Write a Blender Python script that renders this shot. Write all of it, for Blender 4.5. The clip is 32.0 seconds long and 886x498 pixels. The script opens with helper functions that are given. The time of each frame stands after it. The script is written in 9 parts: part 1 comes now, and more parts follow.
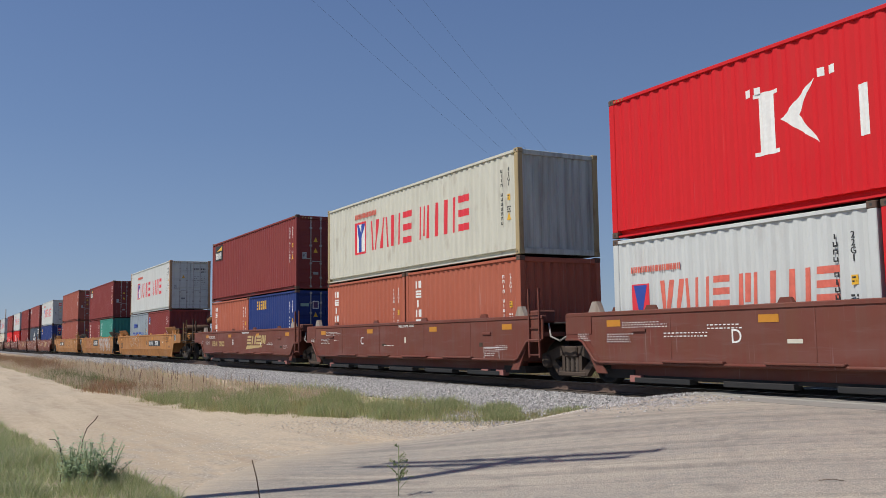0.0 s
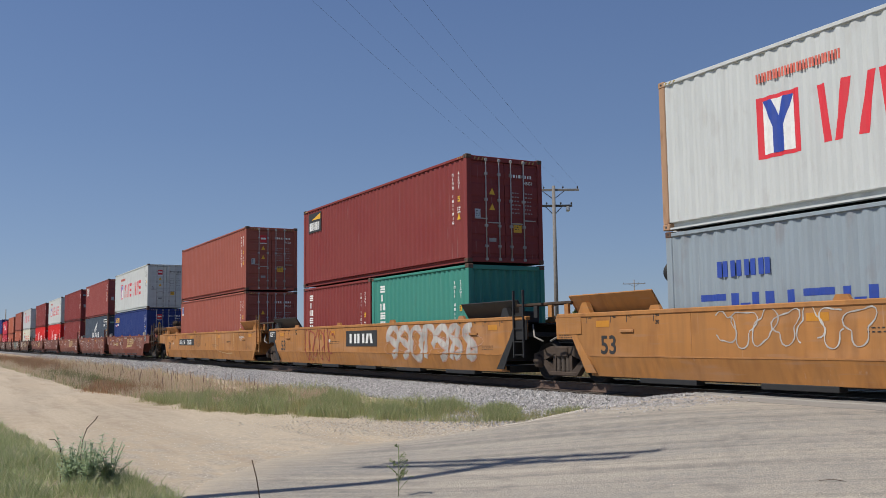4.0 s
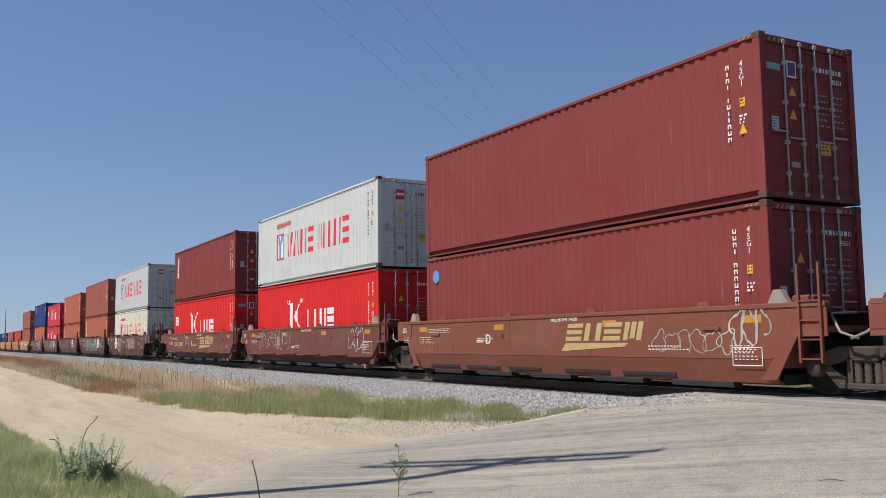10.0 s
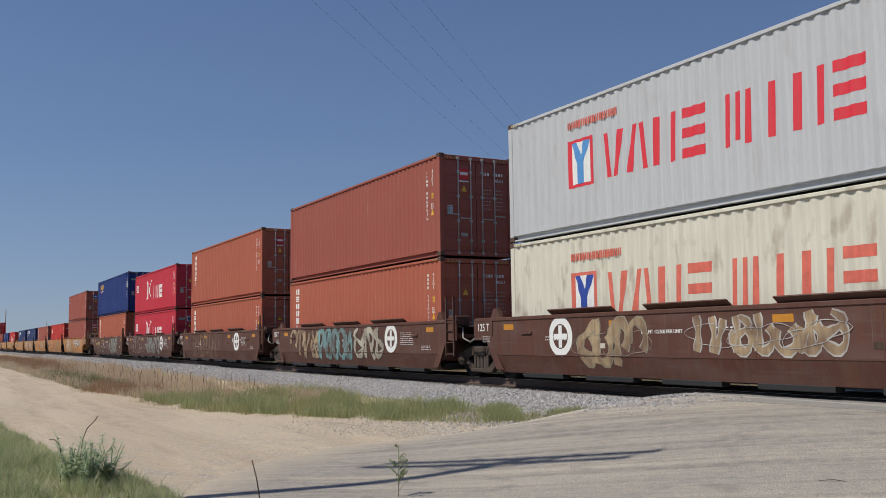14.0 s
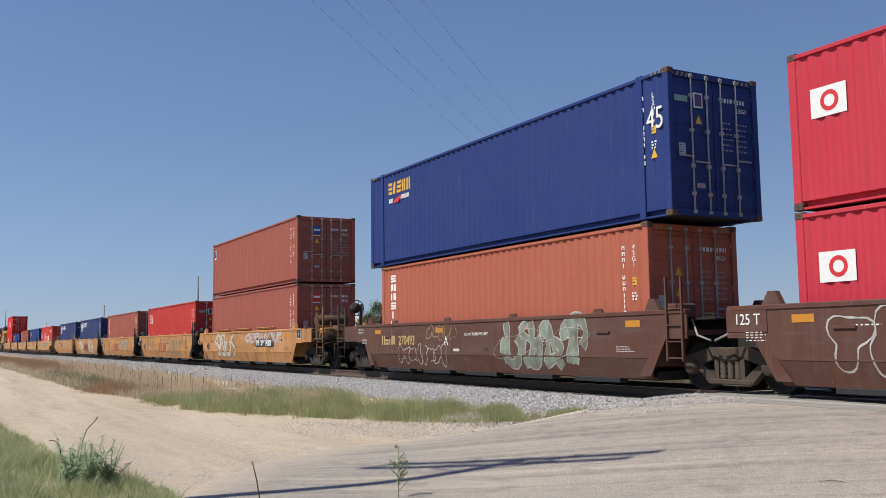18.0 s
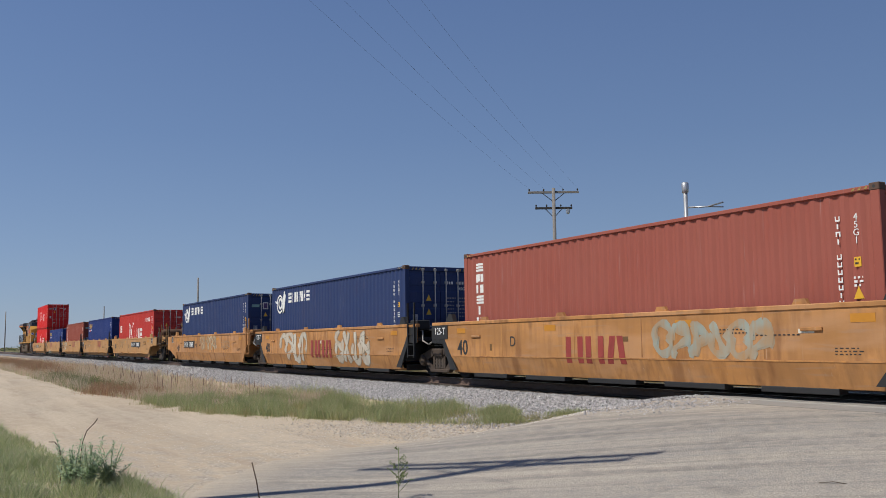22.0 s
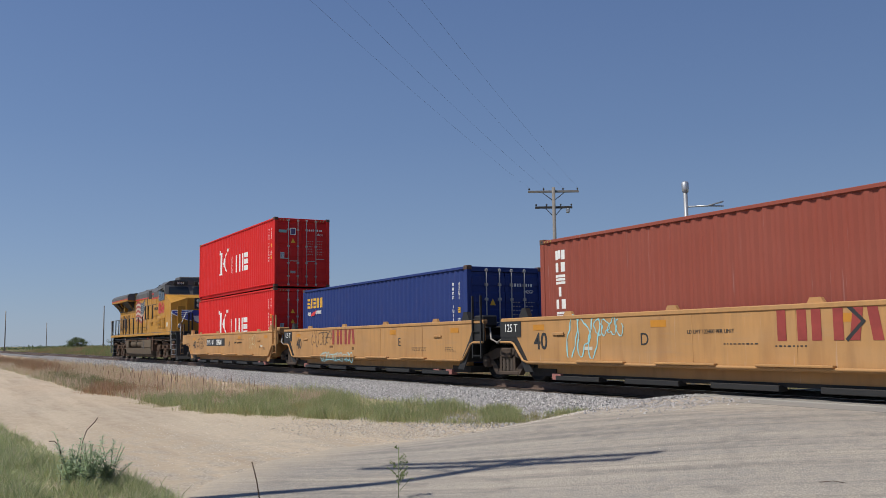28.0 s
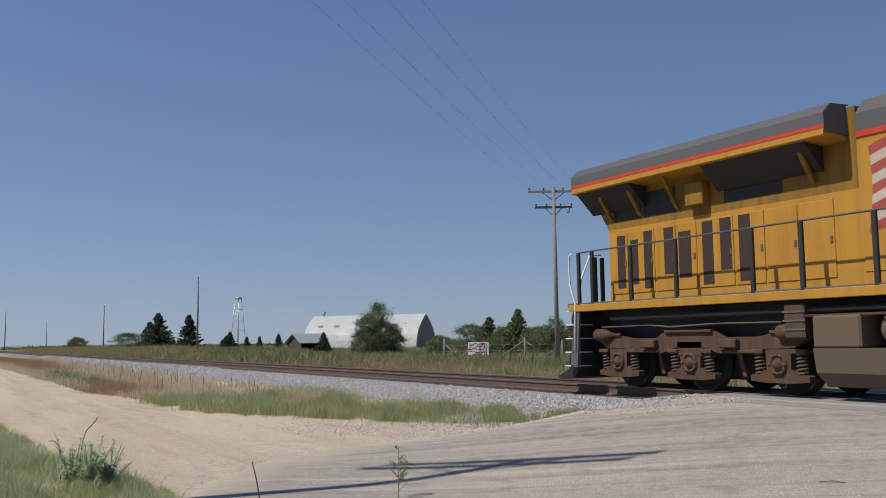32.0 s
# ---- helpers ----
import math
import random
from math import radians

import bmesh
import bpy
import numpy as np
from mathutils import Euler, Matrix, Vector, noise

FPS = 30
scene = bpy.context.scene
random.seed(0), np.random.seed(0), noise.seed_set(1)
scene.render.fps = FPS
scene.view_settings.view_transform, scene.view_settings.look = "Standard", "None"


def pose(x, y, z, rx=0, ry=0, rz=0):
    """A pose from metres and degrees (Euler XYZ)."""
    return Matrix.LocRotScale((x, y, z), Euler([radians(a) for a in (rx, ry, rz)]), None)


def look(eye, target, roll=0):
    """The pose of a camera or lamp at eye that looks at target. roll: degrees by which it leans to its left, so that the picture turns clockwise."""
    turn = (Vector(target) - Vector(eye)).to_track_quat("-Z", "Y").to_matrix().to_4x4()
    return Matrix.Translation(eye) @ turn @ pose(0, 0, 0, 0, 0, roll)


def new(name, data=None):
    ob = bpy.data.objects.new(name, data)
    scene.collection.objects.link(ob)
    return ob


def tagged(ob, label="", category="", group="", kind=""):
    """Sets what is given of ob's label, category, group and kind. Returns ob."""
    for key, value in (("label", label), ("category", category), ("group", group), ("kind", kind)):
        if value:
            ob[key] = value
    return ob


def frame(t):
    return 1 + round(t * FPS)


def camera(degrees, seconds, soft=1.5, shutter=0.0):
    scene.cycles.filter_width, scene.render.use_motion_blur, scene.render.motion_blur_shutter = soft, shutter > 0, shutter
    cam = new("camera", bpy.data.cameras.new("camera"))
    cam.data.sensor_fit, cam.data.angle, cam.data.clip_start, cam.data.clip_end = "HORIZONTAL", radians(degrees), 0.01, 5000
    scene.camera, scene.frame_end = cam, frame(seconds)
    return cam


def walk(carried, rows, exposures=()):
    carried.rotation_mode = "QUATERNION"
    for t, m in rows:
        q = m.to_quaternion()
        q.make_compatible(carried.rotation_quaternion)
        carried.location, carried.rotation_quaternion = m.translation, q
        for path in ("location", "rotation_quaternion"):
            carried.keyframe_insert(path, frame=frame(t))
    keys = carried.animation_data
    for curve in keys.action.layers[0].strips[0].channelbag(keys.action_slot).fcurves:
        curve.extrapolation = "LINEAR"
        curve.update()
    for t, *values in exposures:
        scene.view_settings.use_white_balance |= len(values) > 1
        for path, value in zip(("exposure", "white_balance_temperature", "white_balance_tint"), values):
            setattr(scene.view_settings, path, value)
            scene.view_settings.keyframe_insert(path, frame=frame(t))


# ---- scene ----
# One long freight train passes a gravel crossing. x runs along the track, the train moves towards +x;
# the top of the rails is z = 0 and the track's centre line lies at y = TC.
TC = 13.39
DURATION = 32.0


def travel(t):
    """How far the train has come at t seconds, from where it stands at 16 s."""
    u = (t - 16.0) / 16.0
    return 222.889 * u + 4.131 * u ** 2 + 0.4844 * u ** 3 - 0.1339 * u ** 4


# ---- camera ----
cam = camera(51.64, DURATION, soft=0.6)
PITCH = [(0, 5.635), (3.5, 5.645), (7, 5.66), (10, 5.64), (14, 5.655), (17, 5.675), (19, 5.735), (22, 5.79), (25, 5.785), (28, 5.745), (32, 5.735)]
# the clip's camera opens and closes a little as bright and dark loads pass
EXPOSURE = [(0, 0.0), (1, 0.08), (2, 0.18), (3, -0.02), (4.5, 0.05), (6, 0.16), (7, 0.08), (8, 0.03), (9, 0.27), (10, 0.22), (11, 0.02), (12, 0.12), (13, 0.10), (14, -0.12), (15.5, 0.05), (17, 0.17), (18, 0.26), (19, 0.17), (20, 0.10), (21, 0.0), (28, 0.0), (29, 0.07), (30, 0.07), (31, 0.12), (32, 0.0)]
walk(cam, [(t, pose(0, 0, 0.984, 90 + p, 0.73, 60.98)) for t, p in PITCH], [(t, e - 0.03) for t, e in EXPOSURE])

# ---- light ----
SUN_EL, SUN_X, SUN_Y = radians(52), -0.09, -0.996
world = bpy.data.worlds.new("sky")
scene.world = world
world.use_nodes = True
wn = world.node_tree.nodes
sky = wn.new("ShaderNodeTexSky")
sky.sky_type, sky.sun_disc = "NISHITA", False
sky.sun_elevation, sky.sun_rotation = SUN_EL, math.atan2(SUN_X, SUN_Y)
sky.air_density, sky.dust_density, sky.ozone_density, sky.altitude = 1.0, 0.15, 3.0, 300
wl = world.node_tree.links
# the sky texture, drawn towards a hazy violet-blue that pales at the horizon
up = wn.new("ShaderNodeSeparateXYZ")
wl.new(wn.new("ShaderNodeTexCoord").outputs["Generated"], up.inputs[0])
haze = wn.new("ShaderNodeValToRGB")
stops = haze.color_ramp.elements
stops[0].position, stops[0].color = 0.0, (0.255, 0.355, 0.520, 1)
stops[1].position, stops[1].color = 1.0, (0.036, 0.080, 0.225, 1)
for at, c in ((0.10, (0.205, 0.305, 0.510, 1)), (0.22, (0.152, 0.245, 0.460, 1)), (0.38, (0.115, 0.195, 0.410, 1)), (0.60, (0.068, 0.130, 0.320, 1))):
    stops.new(at).color = c
wl.new(up.outputs[2], haze.inputs[0])
dim = wn.new("ShaderNodeVectorMath")
dim.operation = "SCALE"
dim.inputs[3].default_value = 0.075
wl.new(sky.outputs[0], dim.inputs[0])
air = wn.new("ShaderNodeMix")
air.data_type = "RGBA"
air.inputs[0].default_value = 0.72
wl.new(dim.outputs[0], air.inputs[6])
wl.new(haze.outputs[0], air.inputs[7])
wl.new(air.outputs[2], wn["Background"].inputs[0])
towards = wn.new("ShaderNodeMath")
towards.operation = "MULTIPLY_ADD"
wl.new(up.outputs[1], towards.inputs[0])
towards.inputs[1].default_value, towards.inputs[2].default_value = -0.20, 1.08
wl.new(towards.outputs[0], wn["Background"].inputs[1])
sun = new("sun", bpy.data.lights.new("sun", "SUN"))
sun.data.energy, sun.data.angle, sun.data.color = 4.2, radians(0.53), (1.0, 0.95, 0.86)
sun.matrix_world = look((0, 0, 60), (-SUN_X * math.cos(SUN_EL), -SUN_Y * math.cos(SUN_EL), 60 - math.sin(SUN_EL)))


# ---- materials ----
def nodes_of(name):
    m = bpy.data.materials.new(name)
    m.use_nodes = True
    return m, m.node_tree.nodes, m.node_tree.links, m.node_tree.nodes["Principled BSDF"]


def rgba(c):
    return (*c, 1.0)


def mixed(n, l, fac, a, b):
    """A colour mix; a and b are colours or sockets, fac a number or socket."""
    x = n.new("ShaderNodeMix")
    x.data_type = "RGBA"
    for sock, v in ((x.inputs[0], fac), (x.inputs[6], a), (x.inputs[7], b)):
        if isinstance(v, bpy.types.NodeSocket):
            l.new(v, sock)
        else:
            sock.default_value = v if isinstance(v, float) else rgba(v)
    return x.outputs[2]


def noisy(n, l, coord, scale, stretch=(1, 1, 1), detail=4, lo=0.4, hi=0.6, shift=None):
    """A noise between 0 and 1, steepened between lo and hi."""
    mp = n.new("ShaderNodeMapping")
    mp.inputs["Scale"].default_value = stretch
    l.new(coord, mp.inputs["Vector"])
    src = mp.outputs[0]
    if shift is not None:
        add = n.new("ShaderNodeVectorMath")
        add.operation = "ADD"
        l.new(src, add.inputs[0])
        l.new(shift, add.inputs[1])
        src = add.outputs[0]
    t = n.new("ShaderNodeTexNoise")
    t.inputs["Scale"].default_value, t.inputs["Detail"].default_value = scale, detail
    l.new(src, t.inputs["Vector"])
    r = n.new("ShaderNodeMapRange")
    r.inputs[1].default_value, r.inputs[2].default_value = lo, hi
    l.new(t.outputs["Fac"], r.inputs[0])
    return r.outputs[0], t.outputs["Fac"]


def times(n, l, a, k):
    m = n.new("ShaderNodeMath")
    m.operation = "MULTIPLY"
    l.new(a, m.inputs[0])
    if isinstance(k, bpy.types.NodeSocket):
        l.new(k, m.inputs[1])
    else:
        m.inputs[1].default_value = k
    return m.outputs[0]


def bumped(n, l, bsdf, height, strength=0.3, distance=0.01):
    b = n.new("ShaderNodeBump")
    b.inputs["Strength"].default_value, b.inputs["Distance"].default_value = strength, distance
    l.new(height, b.inputs["Height"])
    l.new(b.outputs[0], bsdf.inputs["Normal"])


RUST = (0.16, 0.065, 0.03)
PAINTS = {}


def paint(name, c, rough=0.5, fade=0.25, dirt=0.25, rust=0.15, metal=0.0, grime=(0.13, 0.10, 0.075), gloss=0.22, wear=0.0):
    """Weathered paint: broad fading, vertical dirt runs, scattered rust and scratches."""
    if name in PAINTS:
        return PAINTS[name]
    m, n, l, b = nodes_of(name)
    co = n.new("ShaderNodeTexCoord").outputs["Object"]
    info = n.new("ShaderNodeObjectInfo").outputs["Random"]
    sh = n.new("ShaderNodeCombineXYZ")
    l.new(times(n, l, info, 37.0), sh.inputs[0])
    l.new(times(n, l, info, 11.0), sh.inputs[2])
    sh = sh.outputs[0]
    pale = tuple(min(1, v * 0.92 + 0.045) for v in c)
    broad, _ = noisy(n, l, co, 0.55, (1, 1, 1.6), 3, 0.35, 0.72, sh)
    col = mixed(n, l, times(n, l, broad, fade), c, pale)
    runs, _ = noisy(n, l, co, 3.0, (2.2, 2.2, 0.16), 6, 0.45, 0.72, sh)
    col = mixed(n, l, times(n, l, runs, dirt), col, grime)
    spots, _ = noisy(n, l, co, 2.6, (1, 1, 0.45), 8, 0.57, 0.68, sh)
    col = mixed(n, l, times(n, l, spots, rust), col, RUST)
    scrape, _ = noisy(n, l, co, 7.0, (3.0, 3.0, 0.10), 5, 0.66, 0.73, sh)
    col = mixed(n, l, times(n, l, scrape, min(0.5, 1.4 * fade)), col, tuple(min(1, 0.6 * v + 0.25) for v in c))
    stain, _ = noisy(n, l, co, 0.9, (1, 1, 0.7), 7, 0.46, 0.66, sh)
    col = mixed(n, l, times(n, l, stain, min(0.5, 0.75 * dirt)), col, tuple(0.62 * v + 0.38 * w * 0.8 for v, w in zip(c, grime)))
    if wear:
        # long level blotches of grime and chalk, and short scuffs
        blot, _ = noisy(n, l, co, 0.8, (0.45, 1, 1.5), 7, 0.44, 0.62, sh)
        col = mixed(n, l, times(n, l, blot, 0.75 * wear), col, tuple(0.55 * v + 0.35 * w for v, w in zip(c, grime)))
        chalk, _ = noisy(n, l, co, 1.7, (0.35, 1, 1.2), 8, 0.52, 0.68, sh)
        col = mixed(n, l, times(n, l, chalk, 0.55 * wear), col, tuple(min(1, 0.80 * v + 0.085) for v in c))
        scuff, _ = noisy(n, l, co, 5.0, (0.22, 1, 2.6), 6, 0.60, 0.68, sh)
        col = mixed(n, l, times(n, l, scuff, 0.45 * wear), col, tuple(0.5 * v + 0.10 for v in c))
        bleed, _ = noisy(n, l, co, 1.5, (1.6, 1, 0.35), 8, 0.55, 0.66, sh)
        col = mixed(n, l, times(n, l, bleed, 0.5 * wear), col, RUST)
    fine, raw = noisy(n, l, co, 38.0, (1, 1, 1), 4, 0.3, 0.8, sh)
    col = mixed(n, l, times(n, l, fine, 0.10), col, tuple(v * 0.6 for v in c))
    l.new(col, b.inputs["Base Color"])
    r = n.new("ShaderNodeMapRange")
    r.inputs[3].default_value, r.inputs[4].default_value = rough - 0.08, rough + 0.22
    l.new(broad, r.inputs[0])
    l.new(r.outputs[0], b.inputs["Roughness"])
    b.inputs["Metallic"].default_value = metal
    b.inputs["Specular IOR Level"].default_value = gloss
    _, dents = noisy(n, l, co, 1.3, (1, 1, 1), 2)
    bumped(n, l, b, dents, 0.25, 0.02)
    PAINTS[name] = m
    return m


def plain(name, c, rough=0.6, metal=0.0, vary=0.3, scale=8.0):
    """One colour with soft blotches and a fine grain."""
    if name in PAINTS:
        return PAINTS[name]
    m, n, l, b = nodes_of(name)
    co = n.new("ShaderNodeTexCoord").outputs["Object"]
    f, raw = noisy(n, l, co, scale, (1, 1, 1), 5, 0.3, 0.75)
    col = mixed(n, l, times(n, l, f, vary), c, tuple(v * 0.45 for v in c))
    l.new(col, b.inputs["Base Color"])
    b.inputs["Roughness"].default_value, b.inputs["Metallic"].default_value = rough, metal
    bumped(n, l, b, raw, 0.15, 0.005)
    PAINTS[name] = m
    return m


def glowing(name, c, strength):
    m, n, l, b = nodes_of(name)
    b.inputs["Base Color"].default_value = rgba(c)
    b.inputs["Emission Color"].default_value = rgba(c)
    b.inputs["Emission Strength"].default_value = strength
    return m


def glassy(name, c=(0.02, 0.025, 0.03)):
    m, n, l, b = nodes_of(name)
    b.inputs["Base Color"].default_value = rgba(c)
    b.inputs["Roughness"].default_value = 0.06
    b.inputs["IOR"].default_value = 1.5
    return m


def ground_paint():
    """Tan crushed-stone dirt near the lane, olive soil in the fields."""
    m, n, l, b = nodes_of("dirt")
    co = n.new("ShaderNodeNewGeometry").outputs["Position"]
    broad, _ = noisy(n, l, co, 0.22, (0.6, 1.5, 1), 6, 0.38, 0.66)
    fine, raw = noisy(n, l, co, 11.0, (1, 1, 1), 10, 0.35, 0.68)
    coarse, rawc = noisy(n, l, co, 3.2, (0.6, 1, 1), 8, 0.42, 0.62)
    tracks, _ = noisy(n, l, co, 1.1, (0.07, 1.0, 1), 6, 0.44, 0.60)
    ruts, rutr = noisy(n, l, co, 2.4, (0.10, 1.0, 1), 5, 0.52, 0.64)
    col = mixed(n, l, times(n, l, broad, 0.7), (0.47, 0.372, 0.258), (0.42, 0.355, 0.272))
    col = mixed(n, l, times(n, l, tracks, 0.65), col, (0.60, 0.50, 0.365))
    col = mixed(n, l, times(n, l, ruts, 0.55), col, (0.35, 0.265, 0.185))
    col = mixed(n, l, times(n, l, coarse, 0.40), col, (0.57, 0.475, 0.345))
    col = mixed(n, l, times(n, l, fine, 0.42), col, (0.31, 0.245, 0.175))
    # fields beyond the track and behind the verge
    xyz = n.new("ShaderNodeSeparateXYZ")
    l.new(co, xyz.inputs[0])
    # greyer gravel is dragged out where the lane meets the road
    junction = n.new("ShaderNodeMapRange")
    junction.inputs[1].default_value, junction.inputs[2].default_value = -21.0, -13.0
    l.new(xyz.outputs[0], junction.inputs[0])
    speck, _ = noisy(n, l, co, 26.0, (1, 1, 1), 8, 0.40, 0.62)
    gravel = mixed(n, l, speck, (0.47, 0.41, 0.33), (0.25, 0.215, 0.175))
    col = mixed(n, l, times(n, l, times(n, l, junction.outputs[0], coarse), 0.85), col, gravel)
    far = n.new("ShaderNodeMapRange")
    far.inputs[1].default_value, far.inputs[2].default_value = 15.5, 18.0
    l.new(xyz.outputs[1], far.inputs[0])
    green, _ = noisy(n, l, co, 0.12, (1, 1, 1), 5, 0.35, 0.65)
    field = mixed(n, l, green, (0.16, 0.15, 0.055), (0.26, 0.20, 0.10))
    col = mixed(n, l, far.outputs[0], col, field)
    near = n.new("ShaderNodeMapRange")
    near.inputs[1].default_value, near.inputs[2].default_value = 1.6, 0.8
    l.new(xyz.outputs[1], near.inputs[0])
    col = mixed(n, l, near.outputs[0], col, (0.20, 0.19, 0.09))
    l.new(col, b.inputs["Base Color"])
    b.inputs["Roughness"].default_value = 0.95
    hh = n.new("ShaderNodeMath")
    hh.operation = "ADD"
    l.new(raw, hh.inputs[0])
    l.new(rutr, hh.inputs[1])
    bumped(n, l, b, hh.outputs[0], 0.5, 0.035)
    return m


def asphalt_paint():
    """Old asphalt under a skin of dust: pale sweeps left by turning wheels, dark worn patches, cracks and grit."""
    m, n, l, b = nodes_of("worn_asphalt")
    co = n.new("ShaderNodeNewGeometry").outputs["Position"]
    # wheels turn in from the lane, so the sweeps follow circles about one point
    off = n.new("ShaderNodeVectorMath")
    off.operation = "SUBTRACT"
    l.new(co, off.inputs[0])
    off.inputs[1].default_value = (3.5, -5.0, 0.0)
    sep = n.new("ShaderNodeSeparateXYZ")
    l.new(off.outputs[0], sep.inputs[0])
    rad = n.new("ShaderNodeVectorMath")
    rad.operation = "LENGTH"
    l.new(off.outputs[0], rad.inputs[0])
    ang = n.new("ShaderNodeMath")
    ang.operation = "ARCTAN2"
    l.new(sep.outputs[1], ang.inputs[0])
    l.new(sep.outputs[0], ang.inputs[1])
    polar = n.new("ShaderNodeCombineXYZ")
    l.new(rad.outputs["Value"], polar.inputs[0])
    l.new(ang.outputs[0], polar.inputs[1])
    pol = polar.outputs[0]
    broad, _ = noisy(n, l, co, 0.30, (1.2, 0.8, 1), 6, 0.36, 0.66)
    swept, _ = noisy(n, l, pol, 1.5, (1.0, 1.3, 1), 7, 0.46, 0.62)
    streak, _ = noisy(n, l, pol, 4.2, (1.0, 0.45, 1), 8, 0.48, 0.62)
    thin, thinr = noisy(n, l, pol, 18.0, (1.0, 0.45, 1), 6, 0.46, 0.62)
    patch, _ = noisy(n, l, co, 1.7, (1, 1, 1), 7, 0.56, 0.66)
    grit, raw = noisy(n, l, co, 46.0, (1, 1, 1), 8, 0.36, 0.66)
    lump, rawl = noisy(n, l, co, 6.0, (1, 1, 1), 8, 0.4, 0.65)
    crack = n.new("ShaderNodeTexVoronoi")
    crack.feature = "DISTANCE_TO_EDGE"
    crack.inputs["Scale"].default_value = 0.33
    warp, wraw = noisy(n, l, co, 1.4, (1, 1, 1), 6, 0.2, 0.8)
    wv = n.new("ShaderNodeVectorMath")
    wv.operation = "MULTIPLY_ADD"
    cb = n.new("ShaderNodeCombineXYZ")
    l.new(wraw, cb.inputs[0])
    l.new(warp, cb.inputs[1])
    l.new(cb.outputs[0], wv.inputs[0])
    wv.inputs[1].default_value = (1.6, 1.1, 0)
    l.new(co, wv.inputs[2])
    l.new(wv.outputs[0], crack.inputs["Vector"])
    line = n.new("ShaderNodeMapRange")
    line.inputs[1].default_value, line.inputs[2].default_value = 0.0, 0.007
    line.inputs[3].default_value, line.inputs[4].default_value = 1.0, 0.0
    l.new(crack.outputs["Distance"], line.inputs[0])
    col = mixed(n, l, times(n, l, broad, 0.8), (0.285, 0.268, 0.240), (0.385, 0.345, 0.290))
    col = mixed(n, l, times(n, l, swept, 0.9), col, (0.520, 0.455, 0.365))
    col = mixed(n, l, times(n, l, streak, 0.75), col, (0.205, 0.188, 0.165))
    col = mixed(n, l, times(n, l, thin, 0.28), col, (0.500, 0.440, 0.360))
    col = mixed(n, l, times(n, l, patch, 0.5), col, (0.200, 0.182, 0.160))
    col = mixed(n, l, times(n, l, lump, 0.45), col, (0.490, 0.425, 0.335))
    col = mixed(n, l, times(n, l, grit, 0.6), col, (0.160, 0.150, 0.140))
    col = mixed(n, l, times(n, l, line.outputs[0], 0.22), col, (0.14, 0.13, 0.12))
    # a newer, smoother strip of asphalt against the rails, with a crack where it meets the old
    px = n.new("ShaderNodeSeparateXYZ")
    l.new(co, px.inputs[0])
    edge = n.new("ShaderNodeMath")
    edge.operation = "MULTIPLY_ADD"
    l.new(wraw, edge.inputs[0])
    edge.inputs[1].default_value = 0.35
    l.new(px.outputs[1], edge.inputs[2])
    newer = n.new("ShaderNodeMapRange")
    newer.inputs[1].default_value, newer.inputs[2].default_value = 11.38, 11.44
    l.new(edge.outputs[0], newer.inputs[0])
    col = mixed(n, l, times(n, l, newer.outputs[0], 0.72), col, (0.255, 0.245, 0.228))
    gap = n.new("ShaderNodeMath")
    gap.operation = "COMPARE"
    gap.inputs[1].default_value, gap.inputs[2].default_value = 11.40, 0.022
    l.new(edge.outputs[0], gap.inputs[0])
    col = mixed(n, l, times(n, l, gap.outputs[0], 0.7), col, (0.09, 0.085, 0.08))
    # dust and dirt spread in from the lane over the broken edge
    rim = n.new("ShaderNodeAttribute")
    rim.attribute_name = "near_edge"
    wob = n.new("ShaderNodeMath")
    wob.operation = "MULTIPLY_ADD"
    l.new(rawl, wob.inputs[0])
    wob.inputs[1].default_value = 2.2
    away = n.new("ShaderNodeMath")
    away.operation = "MULTIPLY"
    away.inputs[1].default_value = -1.0
    l.new(rim.outputs["Fac"], away.inputs[0])
    l.new(away.outputs[0], wob.inputs[2])
    spread_ = n.new("ShaderNodeMapRange")
    spread_.inputs[1].default_value, spread_.inputs[2].default_value = -1.95, -0.4
    spread_.inputs[3].default_value, spread_.inputs[4].default_value = 1.0, 0.0
    l.new(wob.outputs[0], spread_.inputs[0])
    col = mixed(n, l, times(n, l, spread_.outputs[0], 0.9), col, (0.475, 0.395, 0.295))
    l.new(col, b.inputs["Base Color"])
    b.inputs["Roughness"].default_value = 0.92
    hh = n.new("ShaderNodeMath")
    hh.operation = "ADD"
    l.new(raw, hh.inputs[0])
    l.new(rawl, hh.inputs[1])
    bumped(n, l, b, hh.outputs[0], 0.7, 0.02)
    return m


